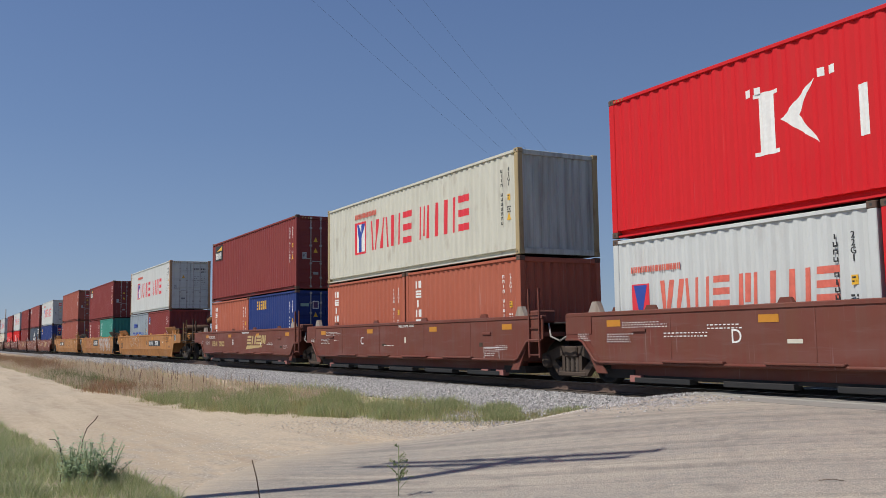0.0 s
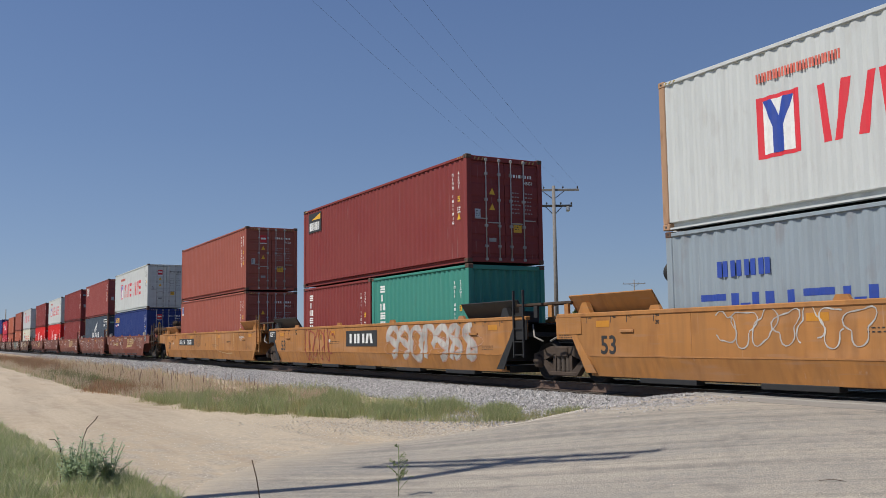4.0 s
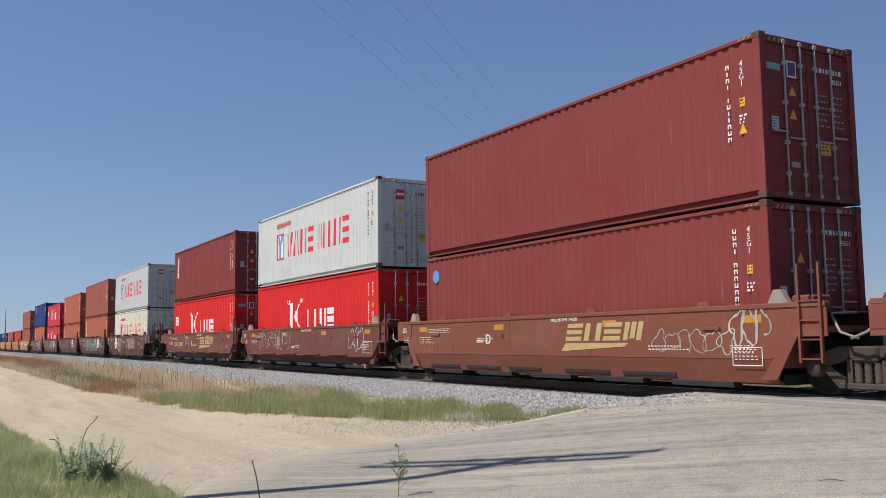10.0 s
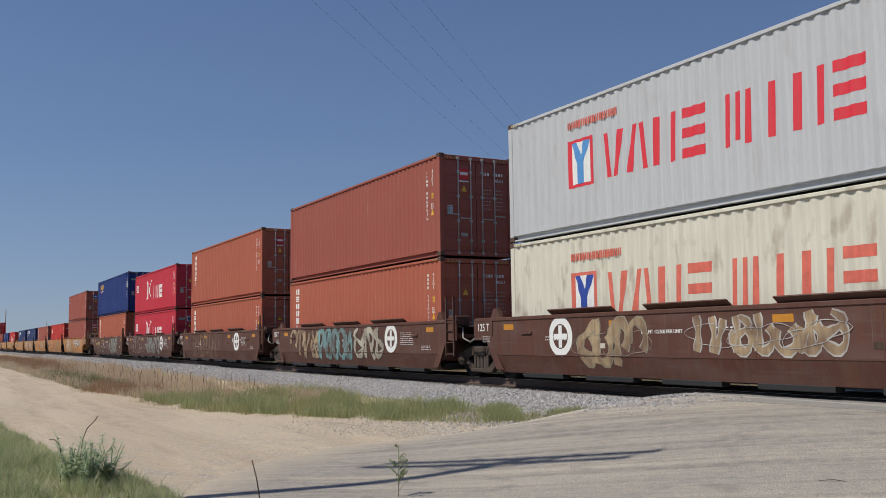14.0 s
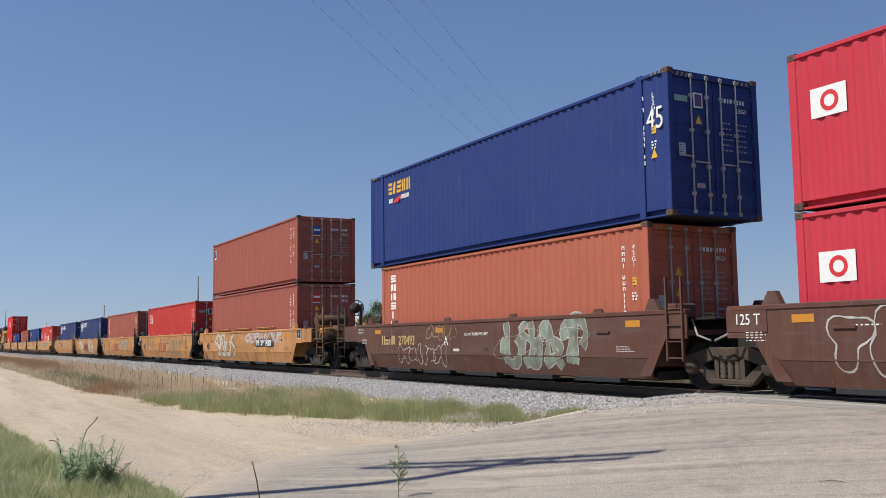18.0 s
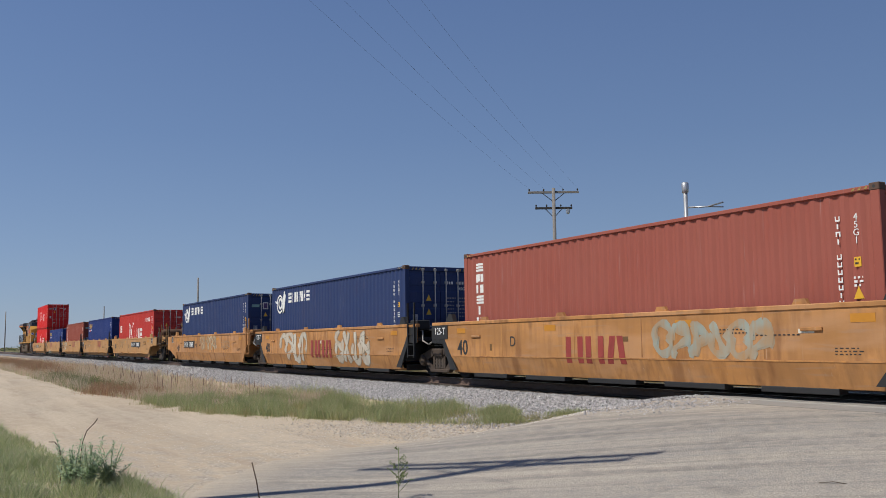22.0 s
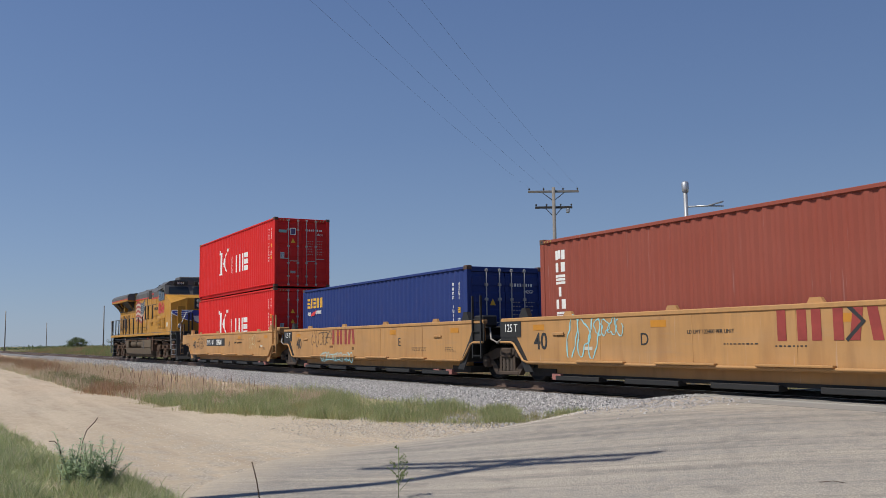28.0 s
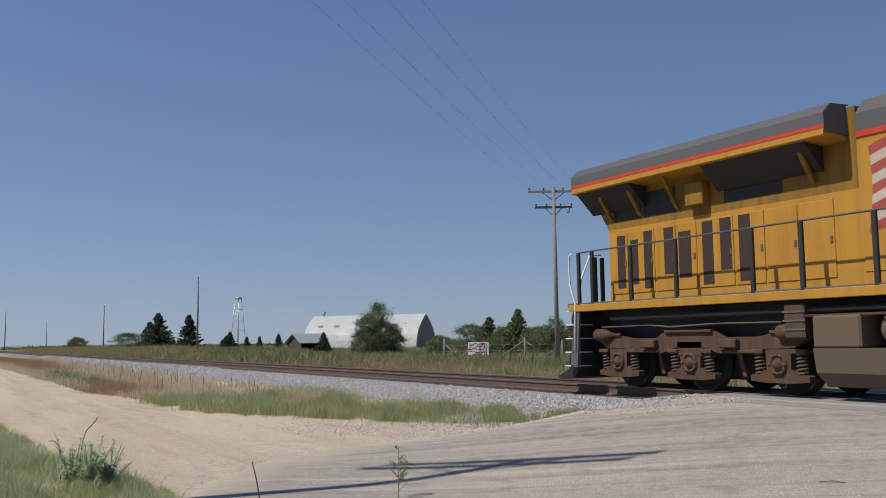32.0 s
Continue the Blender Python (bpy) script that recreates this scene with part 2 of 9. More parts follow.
def random_paint(name, stops, rough=0.9, translucent=0.0):
    """Colours spread at random over the loose pieces of one mesh."""
    m, n, l, b = nodes_of(name)
    g = n.new("ShaderNodeNewGeometry")
    ramp = n.new("ShaderNodeValToRGB")
    el = ramp.color_ramp.elements
    el[0].position, el[0].color = 0.0, rgba(stops[0])
    el[1].position, el[1].color = 1.0, rgba(stops[-1])
    for i, c in enumerate(stops[1:-1]):
        e = el.new((i + 1) / (len(stops) - 1))
        e.color = rgba(c)
    l.new(g.outputs["Random Per Island"], ramp.inputs[0])
    l.new(ramp.outputs[0], b.inputs["Base Color"])
    b.inputs["Roughness"].default_value = rough
    if translucent:
        b.inputs["Subsurface Weight"].default_value = 0.0
        tr = n.new("ShaderNodeBsdfTranslucent")
        l.new(ramp.outputs[0], tr.inputs[0])
        mx = n.new("ShaderNodeMixShader")
        mx.inputs[0].default_value = translucent
        l.new(b.outputs[0], mx.inputs[1])
        l.new(tr.outputs[0], mx.inputs[2])
        l.new(mx.outputs[0], n["Material Output"].inputs[0])
    return m


DIRT, ASPHALT = ground_paint(), asphalt_paint()
BALLAST = random_paint("crushed_stone", [(0.17, 0.165, 0.16), (0.31, 0.295, 0.29), (0.42, 0.40, 0.39), (0.24, 0.23, 0.225), (0.52, 0.50, 0.48), (0.20, 0.19, 0.185)])
BALLAST_BED = plain("stone_bed", (0.25, 0.24, 0.235), 0.95, 0.0, 0.95, 16.0)
GRASS = random_paint("green_grass", [(0.23, 0.28, 0.12), (0.37, 0.41, 0.19), (0.29, 0.35, 0.15), (0.56, 0.50, 0.32), (0.33, 0.38, 0.17), (0.46, 0.46, 0.26)], 0.85, 0.4)
LUSH = random_paint("lush_grass", [(0.24, 0.31, 0.14), (0.42, 0.46, 0.23), (0.32, 0.38, 0.18), (0.62, 0.56, 0.38), (0.36, 0.42, 0.20), (0.50, 0.50, 0.30)], 0.8, 0.45)
DRY = random_paint("dry_grass", [(0.66, 0.54, 0.40), (0.58, 0.46, 0.33), (0.74, 0.63, 0.49), (0.54, 0.38, 0.28), (0.50, 0.46, 0.28), (0.70, 0.59, 0.45)], 0.85, 0.45)
REDDISH = random_paint("rusty_seed_heads", [(0.36, 0.19, 0.12), (0.46, 0.29, 0.18), (0.30, 0.15, 0.095), (0.40, 0.34, 0.18), (0.50, 0.34, 0.21)], 0.9, 0.3)
FIELD = random_paint("field_weeds", [(0.24, 0.25, 0.10), (0.42, 0.35, 0.20), (0.48, 0.37, 0.23), (0.19, 0.22, 0.09), (0.38, 0.26, 0.17), (0.30, 0.29, 0.13)], 0.85, 0.3)
BRUSH = random_paint("field_brush", [(0.12, 0.16, 0.06), (0.19, 0.22, 0.09), (0.24, 0.25, 0.11), (0.15, 0.19, 0.08), (0.30, 0.27, 0.13)], 0.85, 0.3)
LEAF = random_paint("weed_leaves", [(0.32, 0.42, 0.25), (0.44, 0.53, 0.34), (0.38, 0.47, 0.30), (0.50, 0.57, 0.41)], 0.6, 0.45)
CEDAR = random_paint("cedar_foliage", [(0.045, 0.07, 0.035), (0.08, 0.105, 0.055), (0.06, 0.085, 0.04)], 0.8, 0.2)
BROADLEAF = random_paint("tree_leaves", [(0.07, 0.105, 0.04), (0.13, 0.165, 0.065), (0.10, 0.135, 0.05)], 0.7, 0.35)
HEDGE = random_paint("hedge_leaves", [(0.11, 0.145, 0.06), (0.18, 0.215, 0.095), (0.14, 0.175, 0.075), (0.09, 0.12, 0.05)], 0.75, 0.35)
BARK = plain("bark", (0.12, 0.09, 0.07), 0.9)
TARRED_WOOD = plain("dark_tarred_wood", (0.045, 0.042, 0.04), 0.85, 0.0, 0.5, 5.0)
POLE_WOOD = plain("weathered_pole_wood", (0.24, 0.22, 0.20), 0.9, 0.0, 0.5, 5.0)
TIE_WOOD = plain("creosoted_tie", (0.10, 0.08, 0.065), 0.9, 0.0, 0.5, 6.0)
RAIL_STEEL = plain("rusty_rail", (0.15, 0.10, 0.08), 0.7, 0.3, 0.5, 12.0)
RAIL_HEAD = plain("polished_rail_head", (0.45, 0.44, 0.43), 0.28, 1.0, 0.2, 20.0)
GALV = plain("galvanised_steel", (0.50, 0.51, 0.52), 0.45, 0.7, 0.3, 10.0)
BLACK_STEEL = plain("black_steel", (0.022, 0.021, 0.021), 0.6, 0.0, 0.4, 6.0)
# dirty steel, darkened to carry the shade under the cars in its colour
SHADED_DIRT = plain("shaded_dirty_running_gear", (0.030, 0.025, 0.022), 0.8, 0.1, 0.6, 5.0)
# lighter copy for joint trucks, their sunlit look put into the colour
LIT_FRAME_DUST = plain("lit_dusty_truck_casting", (0.070, 0.048, 0.035), 0.85, 0.0, 0.6, 5.0)
TREAD = plain("bright_wheel_tread", (0.30, 0.28, 0.27), 0.35, 1.0, 0.3, 10.0)
RUBBER = plain("black_rubber", (0.02, 0.02, 0.02), 0.7)
WHITE = plain("white_marking", (0.80, 0.80, 0.77), 0.55, 0.0, 0.25, 14.0)
YELLOW = plain("yellow_decal", (0.75, 0.42, 0.03), 0.5, 0.0, 0.25, 9.0)
DULL_YELLOW = plain("worn_yellow_decal", (0.42, 0.30, 0.09), 0.6, 0.0, 0.7, 30.0)
AMBER = plain("reflective_amber_tape", (0.52, 0.22, 0.02), 0.55, 0.0, 0.2, 9.0)
INK = plain("black_marking", (0.03, 0.03, 0.03), 0.6)
SIGN_BLUE = plain("blue_marking", (0.03, 0.07, 0.35), 0.5)
SIGN_RED = plain("red_marking", (0.62, 0.03, 0.035), 0.5)
ROD = plain("galvanised_lock_rod", (0.42, 0.40, 0.385), 0.55, 0.0, 0.6, 3.0)


# ---- mesh building ----
class Geo:
    """Loose vertices and faces, gathered piece by piece."""

    def __init__(self):
        self.v, self.f, self.smooth = [], [], []

    def add(self, verts, faces, smooth=False):
        k = len(self.v)
        self.v.extend(verts)
        self.f.extend([tuple(i + k for i in f) for f in faces])
        self.smooth.extend([smooth] * len(faces))
        return self

    def box(self, x0, x1, y0, y1, z0, z1, c=0.0):
        """A block, with its edges chamfered by c."""
        if c <= 0:
            v = [(x, y, z) for x in (x0, x1) for y in (y0, y1) for z in (z0, z1)]
            return self.add(v, [(0, 1, 3, 2), (4, 6, 7, 5), (0, 4, 5, 1), (2, 3, 7, 6), (0, 2, 6, 4), (1, 5, 7, 3)])
        c = min(c, 0.45 * min(x1 - x0, y1 - y0, z1 - z0))
        v = []
        for ix, x in enumerate((x0, x1)):
            for iy, y in enumerate((y0, y1)):
                for iz, z in enumerate((z0, z1)):
                    sx, sy, sz = (1, -1)[ix], (1, -1)[iy], (1, -1)[iz]
                    v += [(x, y + sy * c, z + sz * c), (x + sx * c, y, z + sz * c), (x + sx * c, y + sy * c, z)]
        i = lambda a, b, d, k: 3 * (4 * a + 2 * b + d) + k
        f = [(i(0, 0, 0, 0), i(0, 0, 1, 0), i(0, 1, 1, 0), i(0, 1, 0, 0)), (i(1, 0, 0, 0), i(1, 1, 0, 0), i(1, 1, 1, 0), i(1, 0, 1, 0)),
             (i(0, 0, 0, 1), i(1, 0, 0, 1), i(1, 0, 1, 1), i(0, 0, 1, 1)), (i(0, 1, 0, 1), i(0, 1, 1, 1), i(1, 1, 1, 1), i(1, 1, 0, 1)),
             (i(0, 0, 0, 2), i(0, 1, 0, 2), i(1, 1, 0, 2), i(1, 0, 0, 2)), (i(0, 0, 1, 2), i(1, 0, 1, 2), i(1, 1, 1, 2), i(0, 1, 1, 2))]
        for b in (0, 1):
            for d in (0, 1):
                f.append((i(0, b, d, 1), i(1, b, d, 1), i(1, b, d, 2), i(0, b, d, 2)))
                f.append((i(b, 0, d, 0), i(b, 1, d, 0), i(b, 1, d, 2), i(b, 0, d, 2)))
                f.append((i(b, d, 0, 0), i(b, d, 1, 0), i(b, d, 1, 1), i(b, d, 0, 1)))
                for a in (0, 1):
                    f.append((i(a, b, d, 0), i(a, b, d, 1), i(a, b, d, 2)))
        return self.add(v, f)

    def prism(self, outline, axis, a, b):
        """An outline of (u, w) points drawn out along an axis from a to b."""
        put = {"x": lambda u, w, k: (k, u, w), "y": lambda u, w, k: (u, k, w), "z": lambda u, w, k: (u, w, k)}[axis]
        n = len(outline)
        v = [put(u, w, a) for u, w in outline] + [put(u, w, b) for u, w in outline]
        f = [tuple(range(n)), tuple(range(2 * n - 1, n - 1, -1))]
        f += [(i, (i + 1) % n, n + (i + 1) % n, n + i) for i in range(n)]
        return self.add(v, f)

    def tube(self, p, q, r, n=8, r2=None, caps=True):
        """A round bar from p to q."""
        p, q = Vector(p), Vector(q)
        d = (q - p).normalized()
        s = d.orthogonal().normalized()
        t = d.cross(s)
        r2 = r if r2 is None else r2
        v = []
        for c, rr in ((p, r), (q, r2)):
            v += [tuple(c + rr * (math.cos(2 * math.pi * i / n) * s + math.sin(2 * math.pi * i / n) * t)) for i in range(n)]
        self.add(v, [(i, (i + 1) % n, n + (i + 1) % n, n + i) for i in range(n)], True)
        if caps:
            k = len(self.v) - 2 * n
            self.f += [tuple(k + i for i in range(n - 1, -1, -1)), tuple(k + n + i for i in range(n))]
            self.smooth += [False, False]
        return self

    def bent(self, pts, r, n=6):
        """One continuous round bar through the points."""
        P = [Vector(p) for p in pts]
        side, rings = None, []
        for i, p in enumerate(P):
            d = (P[min(i + 1, len(P) - 1)] - P[max(i - 1, 0)]).normalized()
            side = d.orthogonal() if side is None else side - side.dot(d) * d
            side = side.normalized()
            other = d.cross(side)
            rings += [tuple(p + r * (math.cos(2 * math.pi * k / n) * side + math.sin(2 * math.pi * k / n) * other)) for k in range(n)]
        m = len(P)
        f = [(i * n + k, i * n + (k + 1) % n, (i + 1) * n + (k + 1) % n, (i + 1) * n + k) for i in range(m - 1) for k in range(n)]
        self.add(rings, f, True)
        at = len(self.v) - m * n
        self.f += [tuple(at + k for k in range(n - 1, -1, -1)), tuple(at + (m - 1) * n + k for k in range(n))]
        self.smooth += [False, False]
        return self

    def lathe(self, p, axis, profile, n=16):
        """A turned shape: (distance along the axis, radius) pairs round the axis through p."""
        p, d = Vector(p), Vector(axis).normalized()
        s = d.orthogonal().normalized()
        t = d.cross(s)
        v = []
        for h, r in profile:
            v += [tuple(p + h * d + r * (math.cos(2 * math.pi * i / n) * s + math.sin(2 * math.pi * i / n) * t)) for i in range(n)]
        f = [(j * n + i, j * n + (i + 1) % n, (j + 1) * n + (i + 1) % n, (j + 1) * n + i) for j in range(len(profile) - 1) for i in range(n)]
        return self.add(v, f, True)

    def plate(self, pts, axis, a, b):
        return self.prism(pts, axis, a, b)


def turned(geo, m):
    geo.v = [tuple(m @ Vector(p)) for p in geo.v]
    return geo


def part(name, geo, material, parent=None, label="", at=None):
    """Links what was gathered as ONE mesh object, under a thing or under a part."""
    me = bpy.data.meshes.new(name)
    me.from_pydata(geo.v, [], geo.f)
    if any(geo.smooth):
        me.polygons.foreach_set("use_smooth", geo.smooth)
    me.materials.append(material)
    me.update()
    ob = new(name, me)
    if parent is not None:
        ob.parent = parent
    if at is not None:
        ob.matrix_basis = at
    if label:
        ob["label"] = label
    if name in ("small_print", "hazard_dashes"):
        tagged(ob, kind="stuff")
    return ob


def part_each(name, geo, material, parent, label=""):
    """Links every loose piece of what was gathered as a mesh of its own."""
    root = list(range(len(geo.v)))

    def find(i):
        while root[i] != i:
            root[i] = root[root[i]]
            i = root[i]
        return i
    for f in geo.f:
        for i in f[1:]:
            root[find(i)] = find(f[0])
    groups = {}
    for f, sm in zip(geo.f, geo.smooth):
        groups.setdefault(find(f[0]), []).append((f, sm))
    for fs in groups.values():
        ids = sorted({i for f, _ in fs for i in f})
        at = {i: k for k, i in enumerate(ids)}
        g = Geo()
        g.add([geo.v[i] for i in ids], [tuple(at[i] for i in f) for f, _ in fs])
        g.smooth = [sm for _, sm in fs]
        part(name, g, material, parent, label)


def share(name, me, parent, at=None, label=""):
    ob = new(name, me)
    ob.parent = parent
    if at is not None:
        ob.matrix_basis = at
    if label:
        ob["label"] = label
    return ob


def thing(name, label, category, group="", kind="", at=None):
    ob = new(name)
    ob.empty_display_size = 0.2
    if at is not None:
        ob.matrix_basis = at
    return tagged(ob, label, category, group, kind)


def lettering(text, size, at, material, parent, name="lettering", align="CENTER", spacing=1.0, narrow=1.0, bold=0.0):
    """Raised letters 4 mm thick; they read along local x and stand up along local y."""
    cu = bpy.data.curves.new(name, "FONT")
    cu.body, cu.size, cu.extrude, cu.align_x = text, size, 0.004, align
    cu.space_character, cu.resolution_u, cu.offset = spacing, 3, bold
    cu.materials.append(material)
    ob = new(name, cu)
    ob.parent = parent
    ob.matrix_basis = at @ Matrix.Diagonal((narrow, 1, 1, 1))
    return ob


SIDE = Euler((radians(90), 0, 0)).to_matrix().to_4x4()   # faces -y, reads towards +x


def on_side(x, y, z):
    return Matrix.Translation((x, y, z)) @ SIDE


def on_end(x, y, z):
    """Faces +x, reads towards +y."""
    return Matrix.Translation((x, y, z)) @ Euler((radians(90), 0, radians(90))).to_matrix().to_4x4()


# ---- ground ----
def smooth(a, b, v):
    u = np.clip((v - a) / (b - a), 0, 1)
    return u * u * (3 - 2 * u)


def ground_height(x, y):
    """Flat ground 0.7 m under the rails, a low bank under the track and the ramp of the crossing road."""
    x, y = np.asarray(x, float), np.asarray(y, float)
    z = -0.72 + 0.27 * smooth(8.6, 11.2, y) * (1 - smooth(15.6, 17.5, y)) + 0.10 * smooth(17, 30, y)
    z = z + 0.8 * smooth(-98, -135, x) * (1 - smooth(-230, -300, x)) * smooth(18.5, 25, y) * (1 - smooth(38, 58, y))
    ramp = -0.70 + 0.66 * smooth(4.2, 12.0, y)
    ramp = np.where(y > TC, -0.70 + 0.66 * (1 - smooth(TC + 1.4, TC + 14, y)), ramp)
    on_road = smooth(-14.6, -12.0, x) * (1 - smooth(-1.0, 2.0, x))
    return z * (1 - on_road) + np.maximum(ramp, z) * on_road


def sheet(xs, ys, lift=0.0):
    xx, yy = np.meshgrid(xs, ys, indexing="ij")
    zz = ground_height(xx, yy) + lift
    g = Geo()
    nx, ny = len(xs), len(ys)
    g.v = [tuple(p) for p in np.stack([xx, yy, zz], -1).reshape(-1, 3).tolist()]
    g.f = [(i * ny + j, (i + 1) * ny + j, (i + 1) * ny + j + 1, i * ny + j + 1) for i in range(nx - 1) for j in range(ny - 1)]
    g.smooth = [True] * len(g.f)
    return g


def spread(lo, hi, fine_lo, fine_hi, step, growth=1.13):
    v = list(np.arange(fine_lo, fine_hi, step))
    d, a = step, fine_lo
    while a > lo:
        d *= growth
        a = max(lo, a - d)
        v.insert(0, a)
    d, a = step, v[-1]
    while a < hi:
        d *= growth
        a = min(hi, a + d)
        v.append(a)
    return v


# the ground lies under the road and the track bed too, one sheet to the horizon
ground = part("ground", sheet(spread(-3200, 1500, -30, 4, 0.5), spread(-1500, 3200, -2, 30, 0.4)), DIRT)
tagged(ground, "tan crushed-stone dirt lane and open fields around the track", "ground", kind="structure")


def road():
    """Worn asphalt that climbs over the track; its edges are ragged."""
    rng = np.random.default_rng(4)
    ys = np.concatenate([np.arange(-30, 1.8, 1.0), np.arange(1.8, 12.0, 0.2), np.arange(12.0, 15.0, 0.25), np.arange(15.0, 160, 2.0)])
    g = Geo()
    rows, dist = [], []
    for y in ys:
        left = np.interp(y, [-30, 1.5, 2.7, 4.0, 5.5, 8.0, 10.0, 11.2, 12.2, 13, 15, 160], [-8.4, -8.6, -11.0, -12.9, -14.0, -13.9, -13.3, -12.2, -11.6, -11.7, -12.0, -12.0])
        left += 0.34 * (noise.noise((y * 0.9, 3.1, 0)) + 0.6 * noise.noise((y * 3.1, 8.0, 0)))
        us = np.concatenate([np.linspace(0, 0.35, 14), np.linspace(0.4, 1, 10)])
        row = []
        for u in us:
            x = left + u * (0.5 - left)
            dist.append(max(0.0, 3.0 - u * (0.5 - left)))
            row.append((x, y, float(ground_height(x, y)) + 0.012 - 0.022 * (u == 0)))
        rows.append(row)
    n = len(rows[0])
    g.v = [p for r in rows for p in r]
    g.f = [(i * n + j, i * n + j + 1, (i + 1) * n + j + 1, (i + 1) * n + j) for i in range(len(rows) - 1) for j in range(n - 1)]
    g.smooth = [True] * len(g.f)
    ob = part("road", g, ASPHALT)
    rim = ob.data.attributes.new("near_edge", "FLOAT", "POINT")
    rim.data.foreach_set("value", [float(d) for d in dist])
    return tagged(ob, "worn sun-bleached asphalt road climbing over the railway crossing", "road", kind="structure")


road()


# ---- track ----
def rail_profile(k):
    return [(k - 0.075, -0.185), (k + 0.075, -0.185), (k + 0.075, -0.172), (k + 0.012, -0.15), (k + 0.012, -0.045), (k + 0.037, -0.035),
            (k + 0.037, -0.006), (k + 0.03, 0.0), (k - 0.03, 0.0), (k - 0.037, -0.006), (k - 0.037, -0.035), (k - 0.012, -0.045), (k - 0.012, -0.15), (k - 0.075, -0.172)]


track = thing("railway_track", "single railway track with rusty rails on dark wooden ties", "railway track", kind="structure")
for k in (TC - 0.755, TC + 0.755):
    part("rail", Geo().prism(rail_profile(k), "x", -900, 60), RAIL_STEEL, track)
    part("rail_head", Geo().box(-900, 60, k - 0.030, k + 0.030, 0.0, 0.003), RAIL_HEAD, track, "bright worn running surface")


def bed_height(y):
    return np.interp(y, [TC - 3.05, TC - 1.65, TC + 1.65, TC + 3.05], [-0.62, -0.235, -0.235, -0.62])


bed = Geo().prism([(TC - 3.05, -0.62), (TC - 1.65, -0.235), (TC + 1.65, -0.235), (TC + 3.05, -0.62), (TC + 3.0, -0.9), (TC - 3.0, -0.9)], "x", -900, 60)
tagged(part("ballast_bed", bed, BALLAST_BED), "grey crushed-stone ballast bank under the track", "ballast", kind="structure")
tie_mesh = None
for i in range(120):
    x = -62 + 0.53 * i
    if -12.3 < x < 0.3:
        continue
    if tie_mesh is None:
        first = part("tie", Geo().box(-0.115, 0.115, -1.3, 1.3, -0.36, -0.186, 0.012), TIE_WOOD, track, at=pose(x, TC, 0))
        tie_mesh = first.data
    else:
        share("tie", tie_mesh, track, pose(x, TC, 0, 0, 0, random.uniform(-1.2, 1.2)))
rest = Geo()
for i in range(1400):
    x = -62.5 - 0.53 * i
    rest.box(x - 0.115, x + 0.115, TC - 1.3, TC + 1.3, -0.36, -0.186)
tagged(part("far_ties", rest, TIE_WOOD, track), kind="stuff")
# timber and asphalt of the crossing between and beside the rails
for a, b in ((TC - 1.62, TC - 0.80), (TC - 0.68, TC + 0.68), (TC + 0.80, TC + 1.62)):
    part("crossing_panel", Geo().box(-12.15, 0.4, a, b, -0.3, -0.012, 0.02), ASPHALT, track, "asphalt and timber crossing panel")


def scatter_stones(count, box, size, seed, inside=None):
    """Angular stones lying on the bed or the ground."""
    rng = np.random.default_rng(seed)
    x = rng.uniform(box[0], box[1], count)
    y = rng.uniform(box[2], box[3], count)
    if inside is not None:
        keep = inside(x, y, rng)
        x, y = x[keep], y[keep]
    n = len(x)
    z = np.maximum(ground_height(x, y), np.where((y > TC - 3.05) & (y < TC + 3.05) & ((x < -12.2)), bed_height(y), -9))
    r = rng.uniform(size[0], size[1], n)
    base = np.array([(1, 0, 0), (0, 1, 0), (-1, 0, 0), (0, -1, 0), (0, 0, 0.8), (0, 0, -0.8)], float)
    v = base[None] * rng.uniform(0.6, 1.25, (n, 6, 3)) + rng.normal(0, 0.18, (n, 6, 3))
    a = rng.uniform(0, 6.28, n)
    ca, sa = np.cos(a)[:, None], np.sin(a)[:, None]
    v = np.stack([v[..., 0] * ca - v[..., 1] * sa, v[..., 0] * sa + v[..., 1] * ca, v[..., 2]], -1)
    v = v * r[:, None, None] + np.stack([x, y, z + 0.35 * r], -1)[:, None]
    f0 = np.array([(0, 1, 4), (1, 2, 4), (2, 3, 4), (3, 0, 4), (1, 0, 5), (2, 1, 5), (3, 2, 5), (0, 3, 5)])
    f = (f0[None] + 6 * np.arange(n)[:, None, None]).reshape(-1, 3)
    g = Geo()
    g.v, g.f, g.smooth = v.reshape(-1, 3).tolist(), f.tolist(), [False] * len(f)
    return g


stones = scatter_stones(70000, (-44, -12.2, TC - 3.1, TC - 1.2), (0.018, 0.042), 5)
far_stones = scatter_stones(30000, (-120, -44, TC - 3.1, TC - 1.2), (0.04, 0.085), 15)
tagged(part("far_ballast_stones", far_stones, BALLAST), "grey ballast stones farther along the track", "ballast", kind="stuff")
tagged(part("ballast_stones", stones, BALLAST), "loose angular grey ballast stones", "ballast", kind="stuff")
spill = scatter_stones(20000, (-19, -10.4, 8.3, 12.3), (0.012, 0.030), 6,
                       lambda x, y, r: r.uniform(0, 1, len(x)) < np.exp(-((y - 10.6 - 0.12 * (x + 12)) / 0.85) ** 2) * (x < -10.95 + r.normal(0, 0.35, len(x))))
edge = scatter_stones(60000, (-24, -12.2, 4.0, 11.0), (0.007, 0.022), 8,
                      lambda x, y, r: r.uniform(0, 1, len(x)) < np.exp(-((y - np.interp(x, [-24, -17.5, -15, -12.5], [5.0, 7.6, 8.4, 9.2])) / 1.1) ** 2) * np.interp(x, [-19.5, -17, -12.5], [0.0, 0.5, 1.0]))
